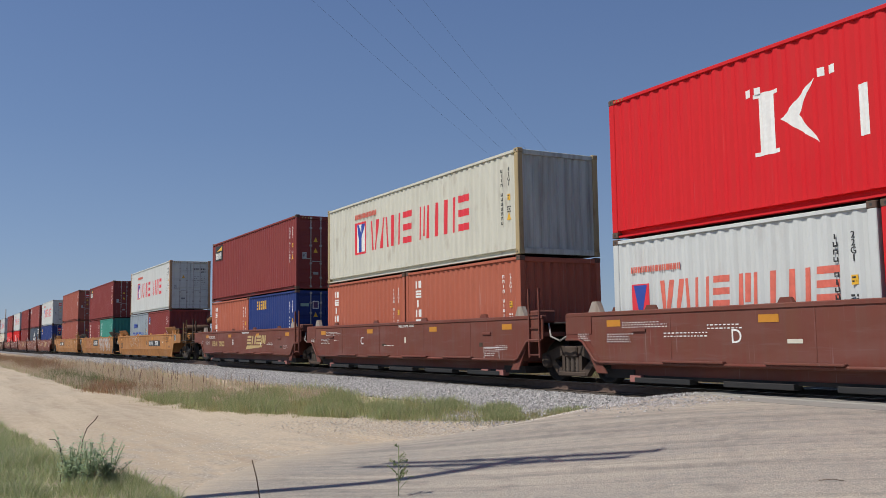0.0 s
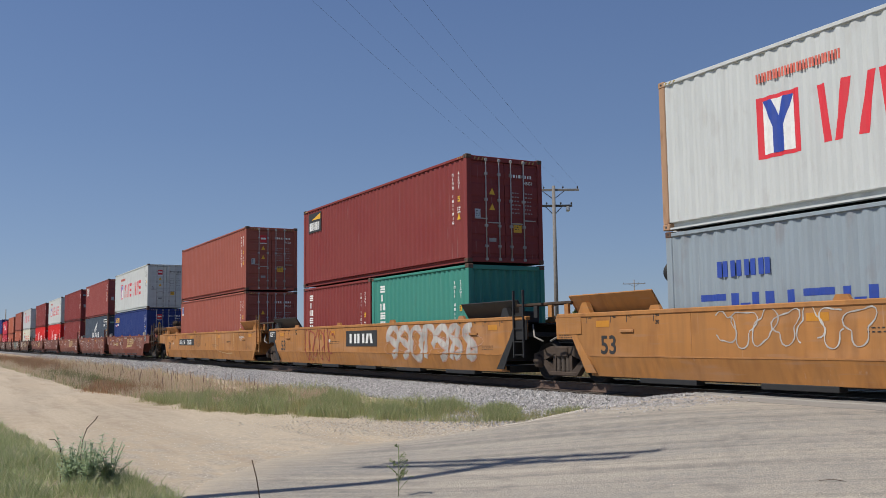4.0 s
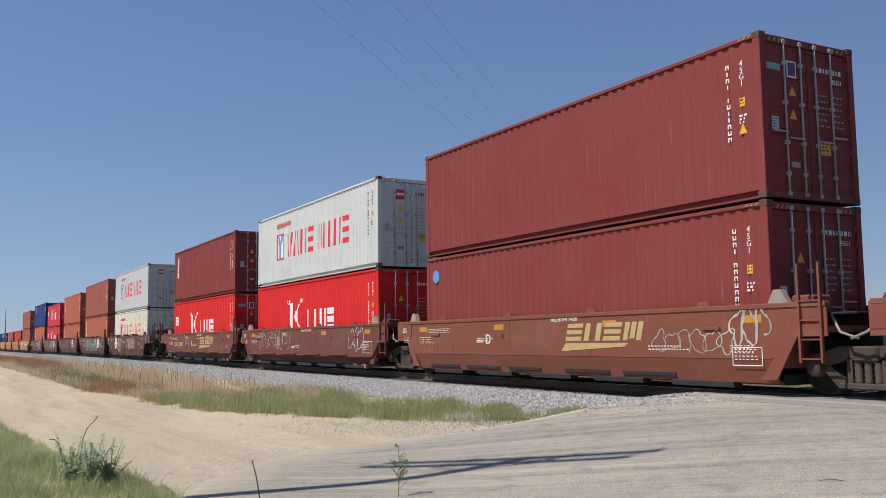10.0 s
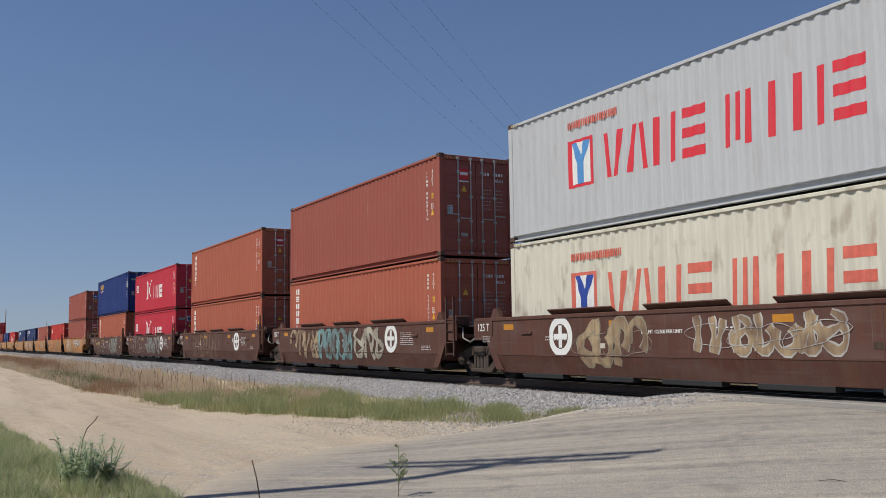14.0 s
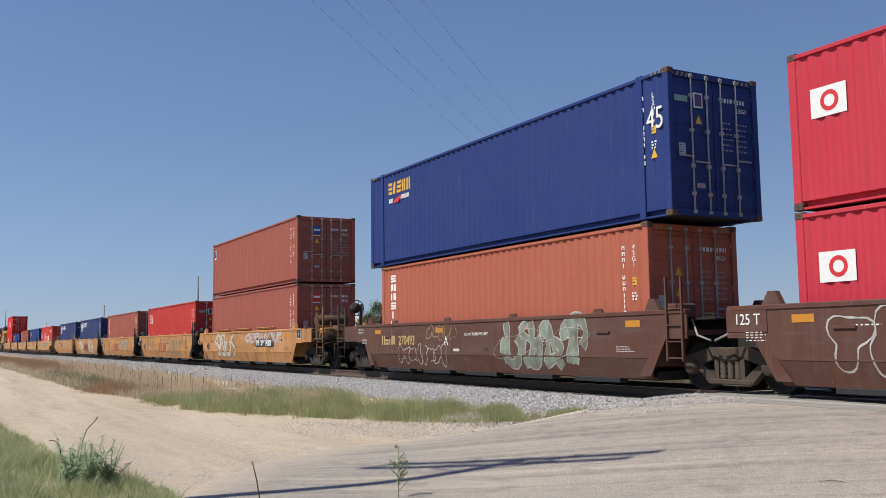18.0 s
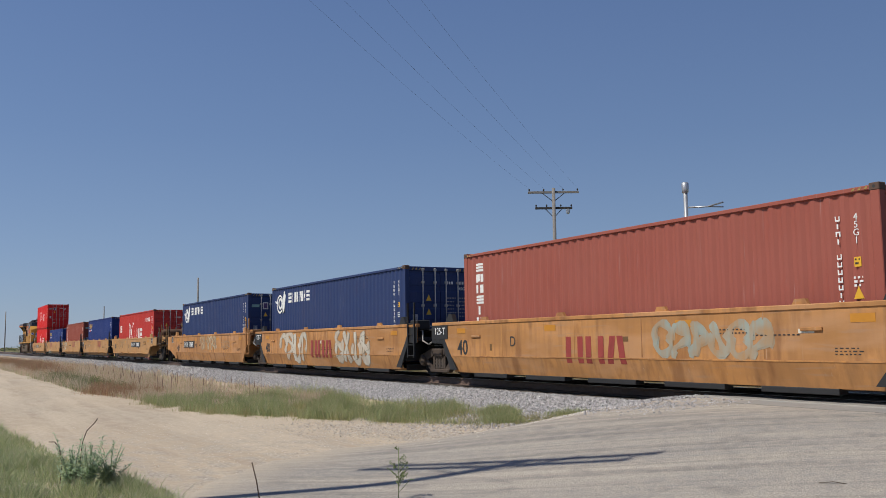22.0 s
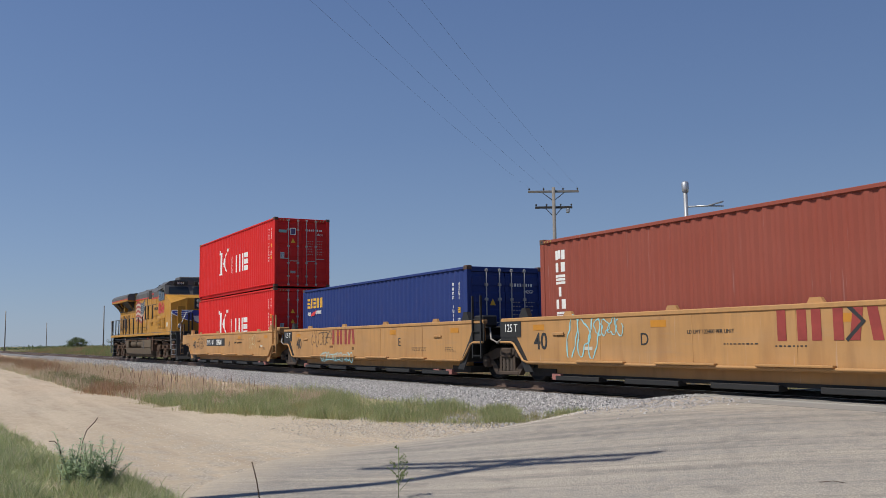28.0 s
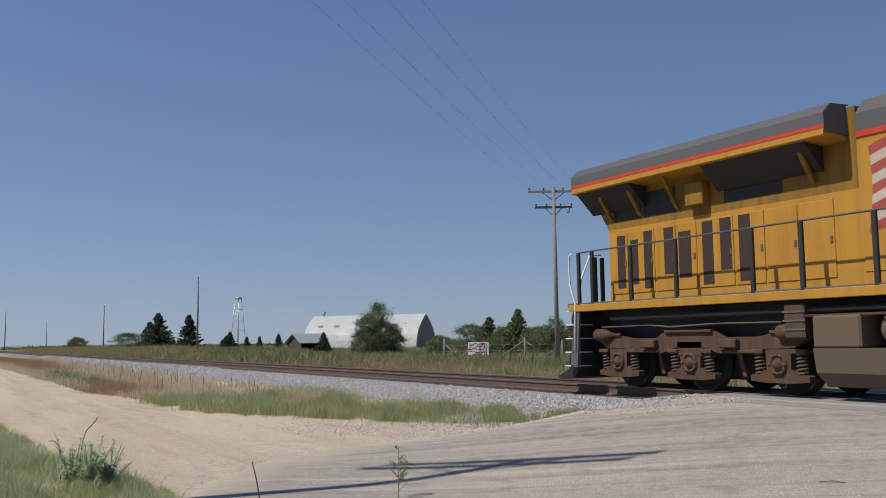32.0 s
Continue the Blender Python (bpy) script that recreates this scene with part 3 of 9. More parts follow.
tagged(part("edge_gravel", edge, random_paint("buff_gravel", [(0.36, 0.31, 0.25), (0.50, 0.44, 0.36), (0.60, 0.53, 0.44), (0.44, 0.40, 0.35), (0.68, 0.63, 0.54), (0.30, 0.26, 0.215)])), "grey gravel strewn along the grass strip", "gravel", kind="stuff")
tagged(part("spilled_stones", spill, BALLAST), "grey stones spilled at the crossing's edge", "gravel", kind="stuff")
pebbles = scatter_stones(34000, (-21, -3, 2.5, 10.6), (0.004, 0.012), 7, lambda x, y, r: r.uniform(0, 1, len(x)) < np.where(x < -12, np.clip((y - 4) / 6, 0.2, 0.9), 0.22))
tagged(part("pebbles", pebbles, random_paint("tan_pebbles", [(0.48, 0.41, 0.32), (0.58, 0.51, 0.41), (0.66, 0.60, 0.50), (0.42, 0.36, 0.29)])), "small pale stones strewn over the dirt lane", "gravel", kind="stuff")


# ---- grass ----
def blades(x, y, h, seed, width=0.006, lean=0.35, base=None, bends=2):
    """Tapered bent blades at the places given."""
    rng = np.random.default_rng(seed)
    n = len(x)
    z = ground_height(x, y) if base is None else base
    a = rng.uniform(0, 6.28, n)
    d = rng.uniform(0.3, 1.0, n) * lean * h
    dx, dy = np.cos(a) * d, np.sin(a) * d
    w = width * rng.uniform(0.6, 1.4, n)
    b = rng.uniform(0, 6.28, n)
    px, py = np.cos(b) * w, np.sin(b) * w
    P = np.stack([x, y, z - 0.02], -1)
    M = P + np.stack([dx * 0.35, dy * 0.35, h * 0.55], -1)
    T = P + np.stack([dx, dy, h], -1)
    S = np.stack([px, py, 0 * px], -1)
    v = np.stack([P - S, P + S, M + 0.8 * S, M - 0.8 * S, T], 1).reshape(-1, 3)
    k = 5 * np.arange(n)[:, None]
    quads = (np.array([[0, 1, 2, 3]]) + k).tolist()
    tris = (np.array([[3, 2, 4]]) + k).tolist()
    g = Geo()
    g.v, g.f = v.tolist(), quads + tris
    g.smooth = [True] * len(g.f)
    return g


def verge():
    """Grass and weeds between the dirt lane and the ballast, the nearer part green, the farther dry."""
    rng = np.random.default_rng(11)
    # short green strip
    n = 85000
    x = rng.uniform(-29, -13.2, n)
    lo = np.interp(x, [-27, -23.5, -20, -17.5, -15, -13.2], [5.6, 5.9, 7.4, 8.75, 9.75, 10.5])
    hi = np.interp(x, [-27, -20, -15, -13.2], [10.4, 10.5, 10.7, 10.85])
    y = lo + rng.beta(1.3, 1.5, n) * (hi - lo)
    clump = np.array([noise.noise((a * 0.8, b * 1.5, 0)) for a, b in zip(x, y)])
    keep = rng.uniform(-0.35, 0.45, n) < clump * 1.3 + 0.10
    x, y, clump = x[keep], y[keep], clump[keep]
    h = rng.uniform(0.05, 0.30, len(x)) * (1 + 1.3 * np.clip(clump, -0.4, 1)) * np.interp(x, [-29, -19, -16, -13], [1.0, 0.9, 0.6, 0.35])
    tagged(part("verge_grass", blades(x, y, h, 12, 0.0045, 0.65), GRASS), "patchy green grass beside the ballast", "grass", kind="stuff")
    # tall dry weeds farther along
    n = 70000
    x = -24 - rng.beta(1, 2.0, n) * 95
    lo = np.interp(x, [-116, -82, -37.5, -30, -21], [4.5, 4.6, 4.9, 5.6, 8.0])
    hi = np.interp(x, [-116, -60, -40, -30, -25], [10.1, 10.1, 10.1, 10.2, 10.2])
    y = lo + rng.beta(1.2, 1.2, n) * (hi - lo)
    clump = np.array([noise.noise((a * 0.35, b * 0.9, 5)) for a, b in zip(x, y)])
    keep = rng.uniform(-0.6, 0.5, n) < clump + 0.15
    x, y, clump = x[keep], y[keep], clump[keep]
    h = rng.uniform(0.10, 0.42, len(x)) * (1 + 1.0 * np.clip(clump, 0, 1)) * np.interp(x, [-60, -38, -25], [1.2, 0.85, 0.6])
    tagged(part("dry_weeds", blades(x, y, h, 13, 0.007, 0.4), DRY), "tall dry brown weeds along the track", "weeds", kind="stuff")
    m = rng.uniform(0, 1, len(x)) < 0.45
    tagged(part("verge_weeds", blades(x[m] + 0.05, y[m], h[m] * 0.55, 14, 0.008, 0.5), GRASS), "low green growth among the dry weeds", "weeds", kind="stuff")
    # stiff dark seed stalks
    n = 70
    x = rng.uniform(-58, -26, n)
    y = np.interp(x, [-60, -25], [6.6, 7.6]) + rng.normal(0, 1.0, n)
    g = Geo()
    for a, b in zip(x, y):
        z, k = float(ground_height(a, b)), rng.uniform(0.40, 0.85)
        tip = (a + rng.normal(0, 0.05), b + rng.normal(0, 0.05), z + k)
        g.tube((a, b, z - 0.02), tip, 0.006, 4, 0.003)
        g.lathe((tip[0], tip[1], tip[2] - 0.22), (0, 0, 1), [(0, 0.004), (0.06, 0.011), (0.16, 0.009), (0.23, 0.002)], 5)
    tagged(part("seed_stalks", g, plain("dead_seed_stalk", (0.24, 0.16, 0.12), 0.9)), "stiff dead seed stalks standing in the weeds", "weeds", kind="stuff")
    # near grass at the lane's inner edge
    n = 90000
    x = -7.2 - rng.beta(0.9, 1.5, n) * 18.8
    hi = np.interp(x, [-26, -21.6, -15.9, -12.5, -10.8, -9.0, -7.2], [1.0, 1.35, 1.75, 2.15, 2.45, 2.2, 1.2])
    y = hi - rng.beta(1.0, 1.7, n) * 3.4 + 0.15 * np.array([noise.noise((a * 1.3, 2, 0)) for a in x])
    h = rng.uniform(0.07, 0.24, n) * np.interp(hi - y, [-0.1, 0.6], [0.6, 1.25])
    clump = np.array([noise.noise((a * 1.1, b * 1.1, 9)) for a, b in zip(x, y)])
    keep = (rng.uniform(-0.7, 0.5, n) < clump + 0.25)
    x, y, h, clump = x[keep], y[keep], h[keep], clump[keep]
    h = h * (1 + 1.3 * np.clip(clump, -0.4, 1)) * np.interp(x, [-22, -15, -13.5, -11.5], [0.72, 0.85, 1.0, 0.8]) * (0.75 + 0.9 * np.array([max(-0.4, noise.noise((a * 2.6, b * 2.6, 4))) for a, b in zip(x, y)])) * np.where(rng.uniform(0, 1, len(x)) < 0.02, 1.7, 1.0)
    tagged(part("near_grass", blades(x, y, h, 15, 0.0036, 0.85), LUSH), "shaggy green grass at the edge of the lane", "grass", kind="stuff")


verge()


def field():
    """Rough weeds over the land beyond the track."""
    rng = np.random.default_rng(21)
    n = 90000
    y = 18.0 + rng.beta(0.8, 2.4, n) * 100
    x = rng.uniform(-3.6, -0.55, n) * (y + 6) - 2
    keep = (x < -14.5) | (x > 4)
    x, y = x[keep], y[keep]
    clump = np.array([noise.noise((a * 0.11, b * 0.16, 3)) + 0.5 * noise.noise((a * 0.5, b * 0.5, 7)) for a, b in zip(x, y)])
    h = rng.uniform(0.15, 0.55, len(x)) * (1 + 0.7 * np.clip(clump, -0.5, 1))
    far = np.hypot(x, y)
    back = y + 3 * clump + rng.normal(0, 3, len(x)) > 26
    tagged(part("field_weeds", blades(x[back], y[back], h[back] * 1.2, 22, 0.011, 0.55), BRUSH), "rough green weeds in the field beyond the track", "weeds", kind="stuff")
    tagged(part("dry_field_grass", blades(x[~back], y[~back], h[~back], 25, 0.009, 0.55), FIELD), "dry tan grass along the far side of the track", "grass", kind="stuff")
    n = 42000
    r = 60 + rng.beta(0.8, 1.8, n) * 330
    a = radians(180) - np.radians(rng.uniform(1.5, 58, n))
    x, y = np.cos(a) * r, np.sin(a) * r
    keep = y > 17.5
    x, y, r = x[keep], y[keep], r[keep]
    clump = np.array([noise.noise((p * 0.05, q * 0.05, 3)) for p, q in zip(x, y)])
    h = rng.uniform(0.3, 0.8, len(x)) * (1 + 0.6 * np.clip(clump, -0.4, 1))
    tagged(part("far_weeds", blades(x, y, h, 23, 0.05, 0.6), BRUSH), "tall weeds and brush in the distance", "weeds", kind="stuff")


field()


# ---- beyond the track ----
def utility_pole(x, y, height, arms, label, lean=0.0, turn=0.0, z=None):
    """A wooden pole with cross-arms: (height, half length) pairs; arms lie along local y."""
    z = float(ground_height(x, y)) if z is None else z
    p = thing("utility_pole", label, "utility pole", "poles beside the track", at=pose(x, y, z, 0, lean, turn))
    part("shaft", Geo().tube((0, 0, -0.5), (0, 0, height), 0.15, 10, 0.10), POLE_WOOD, p)
    for k, (h, half) in enumerate(arms):
        part("crossarm", Geo().box(-0.16, -0.06, -half, half, h - 0.07, h + 0.07, 0.01), TARRED_WOOD if k else POLE_WOOD, p)
        g = Geo()
        for s in (-1, 1):
            g.tube((-0.12, s * half * 0.45, h - 0.04), (-0.05, 0, h - 0.62), 0.026, 5)
        part("arm_brace", g, TARRED_WOOD, p)
        for k in (-0.95, -0.38, 0.38, 0.95):
            part("insulator", Geo().lathe((-0.11, k * half, h + 0.06), (0, 0, 1), [(0, 0.02), (0.05, 0.02), (0.06, 0.05), (0.13, 0.055), (0.17, 0.03), (0.18, 0.0)], 8), TARRED_WOOD, p)
    return p


LINE_Y = 34.2
# arms turned square to the camera's view
p1 = utility_pole(-46.9, LINE_Y, 11.25, [(11.0, 1.62), (9.98, 1.18)], "weathered utility pole with two cross-arms beside the crossing", turn=-29)
part("transformer_arm", Geo().box(-0.3, 0.0, 0.80, 1.02, 9.62, 9.92, 0.05), GALV, p1, "small grey cut-out")
for x, y, h in ((-121.3, 30.4, 9.9), (-214.1, 33.0, 9.6), (-372.8, 37.2, 10.4), (-254.0, 15.8, 10.4)):
    q = utility_pole(x, y, h, [], "tall bare pole far along the track")
# the pole whose shadow falls on the road stands beside the lane, behind the view's edge
P2 = (-10.75, -3.3)
utility_pole(P2[0], P2[1], 13.0, [(12.75, 1.85), (12.2, 1.8)], "utility pole with two cross-arms beside the lane", turn=-45)


def wire(a, b, sag, r=0.008):
    g = Geo()
    pts = []
    for i in range(25):
        u = i / 24
        pts.append((a[0] + u * (b[0] - a[0]), a[1] + u * (b[1] - a[1]), a[2] + u * (b[2] - a[2]) - 4 * sag * u * (1 - u)))
    g.bent(pts, r, 4)
    return tagged(part("power_line", g, BLACK_STEEL), "thin dark overhead power line", "wire", "power lines")


for dy in (-1.55, -0.6, 0.6, 1.55):
    wire((-46.9 + dy * math.sin(radians(29)), LINE_Y + dy * math.cos(radians(29)), 10.6), (P2[0] + 0.78 * dy, P2[1] + 0.78 * dy, 12.45), 0.4, 0.0027)
# a distant pole with one cross-arm across the road
utility_pole(-141.0, 122.0, 13.0, [(12.2, 2.2)], "distant utility pole with one cross-arm", turn=-40)


FLASHERS = []     # discs added to cover the lit lenses, so the lamps flash in turn


def crossing_signal():
    """A flashing-light signal with its crossbuck, on the far side of the track."""
    x, y = -17.76, 17.22
    z = float(ground_height(x, y))
    s = thing("crossing_signal", "grey crossing signal with white crossbuck and two round lamps", "railway signal", at=pose(x, y, z, 0, 0, 45))
    # local -y faces the road users on the near side
    top = 5.05 - z
    part("mast", Geo().tube((0, 0, 0), (0, 0, top - 0.25), 0.057, 12), GALV, s, "grey steel mast")
    part("base", Geo().lathe((0, 0, -0.05), (0, 0, 1), [(0, 0.28), (0.35, 0.24), (0.42, 0.10), (0.45, 0.09)], 10), GALV, s)
    part("bell", Geo().lathe((0, 0, top - 0.27), (0, 0, 1), [(0, 0.05), (0.05, 0.085), (0.12, 0.095), (0.28, 0.095), (0.31, 0.07), (0.32, 0.0)], 12), GALV, s, "round warning bell")
    part("side_arm", Geo().bent([(0, 0, 4.42 - z), (0.55, 0, 4.42 - z), (0.95, 0.02, 4.52 - z)], 0.022).bent([(0.3, 0.02, 4.44 - z), (0.95, 0.05, 4.40 - z)], 0.018), GALV, s, "thin bracket arm")
    cz = 3.56 - z
    for a, words in ((-45, ("RAIL", "ROAD")), (45, ("CROSS", "ING"))):
        m = Matrix.Translation((0, 0.13 + (0.012 if a > 0 else 0), cz)) @ Matrix.Rotation(radians(-a if a < 0 else -a), 4, "Y")
        b = part("crossbuck_blade", turned(Geo().box(-0.61, 0.61, -0.006, 0.006, -0.115, 0.115, 0.004), m), WHITE, s, "white crossbuck blade with black letters")
        turn = m @ Matrix.Translation((0, -0.008, -0.06)) @ SIDE
        for wd, dx in zip(words, (-0.34, 0.34)):
            lettering(wd, 0.155, turn @ Matrix.Translation((dx, 0, 0)), INK, b)
    lz = 2.66 - z
    part("lamp_arm", Geo().tube((-0.40, -0.02, lz + 0.28), (0.40, -0.02, lz + 0.28), 0.035, 8), GALV, s)
    red = glowing("lit_red_lens", (1.0, 0.012, 0.016), 2.6)
    dark = plain("unlit_look_disc", (0.035, 0.008, 0.008), 0.35)
    for k, e in enumerate((-1, 1)):
        cx = e * 0.335
        b = part("lamp_background", Geo().lathe((cx, -0.05, lz), (0, -1, 0), [(0, 0.0), (0, 0.30), (0.02, 0.305), (0.03, 0.30), (0.032, 0.13), (0.03, 0.12)], 28), BLACK_STEEL, s, "round black lamp background")
        part("lamp_housing", Geo().lathe((cx, -0.05, lz), (0, 1, 0), [(0, 0.17), (0.22, 0.15), (0.26, 0.06), (0.26, 0.0)], 16), BLACK_STEEL, b)
        part("lens", Geo().lathe((cx, -0.055, lz), (0, -1, 0), [(0.05, 0.0), (0.045, 0.09), (0.03, 0.125), (0.0, 0.13)], 20), red, b, "lit red lens")
        FLASHERS.append((part("shutter", Geo().lathe((0, 0, 0), (0, -1, 0), [(0, 0.0), (0, 0.13), (0.004, 0.13), (0.006, 0.0)], 20), dark, b, "dark disc added to hide the lens between flashes", pose(cx, -0.125, lz)), k))
        hood = Geo()
        n = 14
        v = []
        for i in range(n + 1):
            a = radians(-25 + 230 * i / n)
            for d, r in ((-0.06, 0.15), (-0.34 + 0.10 * abs(i / n - 0.5), 0.155)):
                v.append((cx + r * math.cos(a), d, lz + r * math.sin(a)))
        hood.add(v, [(2 * i, 2 * i + 2, 2 * i + 3, 2 * i + 1) for i in range(n)], True)
        part("hood", hood, BLACK_STEEL, b, "black lamp hood")
    part("back_lamp", Geo().lathe((0.02, 0.2, lz - 0.02), (0, 1, 0), [(0, 0.30), (0.03, 0.30), (0.03, 0.0)], 24), BLACK_STEEL, s)
    part("junction_box", Geo().box(-0.14, 0.14, -0.2, -0.06, 0.9, 1.35, 0.02), GALV, s)


crossing_signal()


def leaf_crown(points, size, seed, mat, name, parent, label):
    """Many small leaf quads round the given centres."""
    rng = np.random.default_rng(seed)
    n = len(points)
    P = np.asarray(points)
    a = rng.normal(0, 1, (n, 3))
    a /= np.linalg.norm(a, axis=1)[:, None] + 1e-9
    b = np.cross(a, rng.normal(0, 1, (n, 3)))
    b /= np.linalg.norm(b, axis=1)[:, None] + 1e-9
    s = size * rng.uniform(0.5, 1.3, n)[:, None]
    v = np.stack([P - a * s, P + b * s * 0.45, P + a * s, P - b * s * 0.45], 1).reshape(-1, 3)
    g = Geo()
    g.v, g.f = v.tolist(), (np.array([[0, 1, 2, 3]]) + 4 * np.arange(n)[:, None]).tolist()
    g.smooth = [False] * n
    return part(name, g, mat, parent, label)


def conifer(x, y, h, w, seed, label="dark green cedar tree in the field", lift=0.0, mat=None):
    rng = np.random.default_rng(seed)
    z = float(ground_height(x, y)) + lift
    t = thing("cedar_tree", label, "tree", "trees in the field", at=pose(x, y, z))
    part("trunk", Geo().tube((0, 0, -0.3), (0, 0, h * 0.92), 0.035 * h, 7, 0.01), BARK, t)
    pts = []
    boughs = Geo()
    for k in range(int(110 + 16 * h)):
        u = rng.uniform(0.0, 1.0) ** 1.25 * 0.97
        r = w / 2 * (1 - u ** 1.35) ** 1.0 * rng.uniform(0.62, 1.12) + 0.06
        a = rng.uniform(0, 6.28)
        tip = np.array([math.cos(a) * r, math.sin(a) * r, h * (u + 0.10 * rng.uniform(0.2, 1.3) * (1 - u) + 0.02)])
        root = np.array([0, 0, h * u * 0.95])
        boughs.tube(tuple(root), tuple(tip), 0.02 * (1 - u) + 0.008, 4, 0.004)
        m = 70
        q = rng.beta(1.3, 0.8, m)[:, None]
        pts.append(root + (tip - root) * q + rng.normal(0, 1, (m, 3)) * (0.042 * w * (1.15 - q)) * np.array([1, 1, 0.8]))
    part("boughs", boughs, BARK, t)
    leaf_crown(np.concatenate(pts), 0.06 + 0.013 * h, seed + 1, mat or CEDAR, "crown", t, "ragged needle crown")
    return t


def broad_tree(x, y, h, w, seed, mat=None, label="leafy green tree in front of the barn", low=0.12):
    rng = np.random.default_rng(seed)
    z = float(ground_height(x, y))
    t = thing("leafy_tree", label, "tree", "trees in the field", at=pose(x, y, z))
    g = Geo().tube((0, 0, -0.3), (0, 0, h * 0.5), 0.03 * h, 7, 0.015 * h)
    pts = []
    for k in range(70):
        u = rng.uniform(low * 0.5, 0.95)
        a = rng.uniform(0, 6.28)
        r = w / 2 * math.sin(math.pi * min(0.96, 0.12 + 0.85 * u)) * rng.uniform(0.45, 1.1)
        tip = np.array([math.cos(a) * r, math.sin(a) * r, h * u])
        root = np.array([0, 0, h * max(0.08, u * 0.6)])
        g.tube(tuple(root), tuple(tip), 0.012 * h * (1 - u) + 0.01, 5, 0.006)
        m = 190
        pts.append(tip + rng.normal(0, 1, (m, 3)) * np.array([0.072 * w, 0.072 * w, 0.05 * h]))
    part("trunk_and_limbs", g, BARK, t)
    leaf_crown(np.concatenate(pts), 0.04 + 0.009 * h, seed + 1, mat or BROADLEAF, "crown", t, "uneven leafy crown")
    return t


def brush(name, spots, size, seed, mat, label, leaf=0.05):
    """Low shaggy clumps of weeds: (x, y, radius, height, stems)."""
    rng = np.random.default_rng(seed)
    X, Y, Hh = [], [], []
    for x, y, r, h, m in spots:
        d = rng.normal(0, 0.5, (m, 2)) * r
        X.append(x + d[:, 0])
        Y.append(y + d[:, 1])
        Hh.append(h * rng.uniform(0.35, 1.0, m) * np.exp(-0.5 * (np.hypot(d[:, 0], d[:, 1]) / r) ** 2) + 0.03)
    ob = part(name, blades(np.concatenate(X), np.concatenate(Y), np.concatenate(Hh), seed + 1, leaf * 0.10, 0.6), mat)
    return tagged(ob, label, "weeds", kind="stuff")


def scrub():
    rng = np.random.default_rng(61)
    spots, dry, bank, rust, olive = [], [], [], [], []
    for k in range(620):
        y = 19.0 + rng.beta(0.9, 1.8) * 42
        x = -(y + 6) * rng.uniform(0.75, 3.5)
        if x > -17:
            continue
        row = (x, y, rng.uniform(0.7, 2.2), rng.uniform(0.40, 0.95), 330)
        (spots if rng.uniform() < 0.25 + 0.5 * min(1, (y - 19) / 14) else dry).append(row)
    brush("green_brush", spots, 0, 62, BRUSH, "low fuzzy green weeds in the field beyond the track", 0.085)
    brush("russet_brush", dry, 0, 64, random_paint("russet_weeds", [(0.40, 0.26, 0.16), (0.46, 0.36, 0.22), (0.34, 0.20, 0.12), (0.36, 0.31, 0.16)], 0.9, 0.3), "dry russet weeds in the field beyond the track", 0.065)
    for k in range(330):
        x = rng.uniform(-250, -112)
        y = rng.uniform(19.5, 34)
        (olive if rng.uniform() < 0.3 else bank).append((x, y, rng.uniform(1.5, 3.5), rng.uniform(0.6, 1.1), 260))
    brush("russet_bank_weeds", olive, 0, 67, REDDISH, "russet weeds on a bank far along the track", 0.14)
    brush("grassy_bank", bank, 0, 66, random_paint("bank_grass", [(0.24, 0.27, 0.10), (0.32, 0.33, 0.14), (0.20, 0.24, 0.09), (0.38, 0.32, 0.16)], 0.9, 0.3), "light green grass on a bank far along the track", 0.12)
    # rust-brown thicket at the far bend, a green stretch, then a russet clump nearer
    green = []
    for k in range(150):
        x = -58 - rng.beta(1.0, 1.6) * 60
        y = float(np.interp(x, [-116, -85, -60], [5.6, 5.9, 5.7])) + abs(rng.normal(0, 0.8))
        rust.append((x, y, rng.uniform(0.4, 0.9), rng.uniform(0.7, 1.25), 130))
    for k in range(42):
        x = rng.uniform(-38, -32)
        rust.append((x, float(np.interp(x, [-39, -35, -31], [5.3, 5.1, 6.0])) + abs(rng.normal(0, 0.5)), rng.uniform(0.25, 0.6), rng.uniform(0.25, 0.62), 110))
    for k in range(120):
        x = rng.uniform(-56, -37)
        green.append((x, float(np.interp(x, [-56, -46, -37], [5.3, 5.4, 5.3])) + abs(rng.normal(0, 0.7)), rng.uniform(0.3, 0.7), rng.uniform(0.25, 0.6), 110))
    brush("rust_brown_weeds", rust, 0, 68, REDDISH, "rust-brown seeding weeds along the dirt lane", 0.06)
    brush("low_green_weeds", green, 0, 69, BRUSH, "low green weeds along the dirt lane", 0.06)


def grass_tufts():
    rng = np.random.default_rng(71)
    strip = []
    for k in range(260):
        x = rng.uniform(-29, -13.6)
        lo = float(np.interp(x, [-27, -23.5, -20, -17.5, -15, -13.2], [5.6, 5.9, 7.4, 8.75, 9.75, 10.5]))
        hi = float(np.interp(x, [-27, -20, -15, -13.2], [9.6, 9.9, 10.4, 10.7]))
        strip.append((x, lo + rng.uniform(-0.1, 1.0) * (hi - lo), rng.uniform(0.15, 0.5), rng.uniform(0.10, 0.34) * float(np.interp(x, [-20, -14], [1, 0.5])), 70))
    brush("verge_tufts", strip, 0, 74, random_paint("verge_herbs", [(0.26, 0.28, 0.10), (0.36, 0.34, 0.15), (0.44, 0.37, 0.21), (0.20, 0.24, 0.08)], 0.85, 0.3), "low herbs and tufts beside the ballast", 0.026)


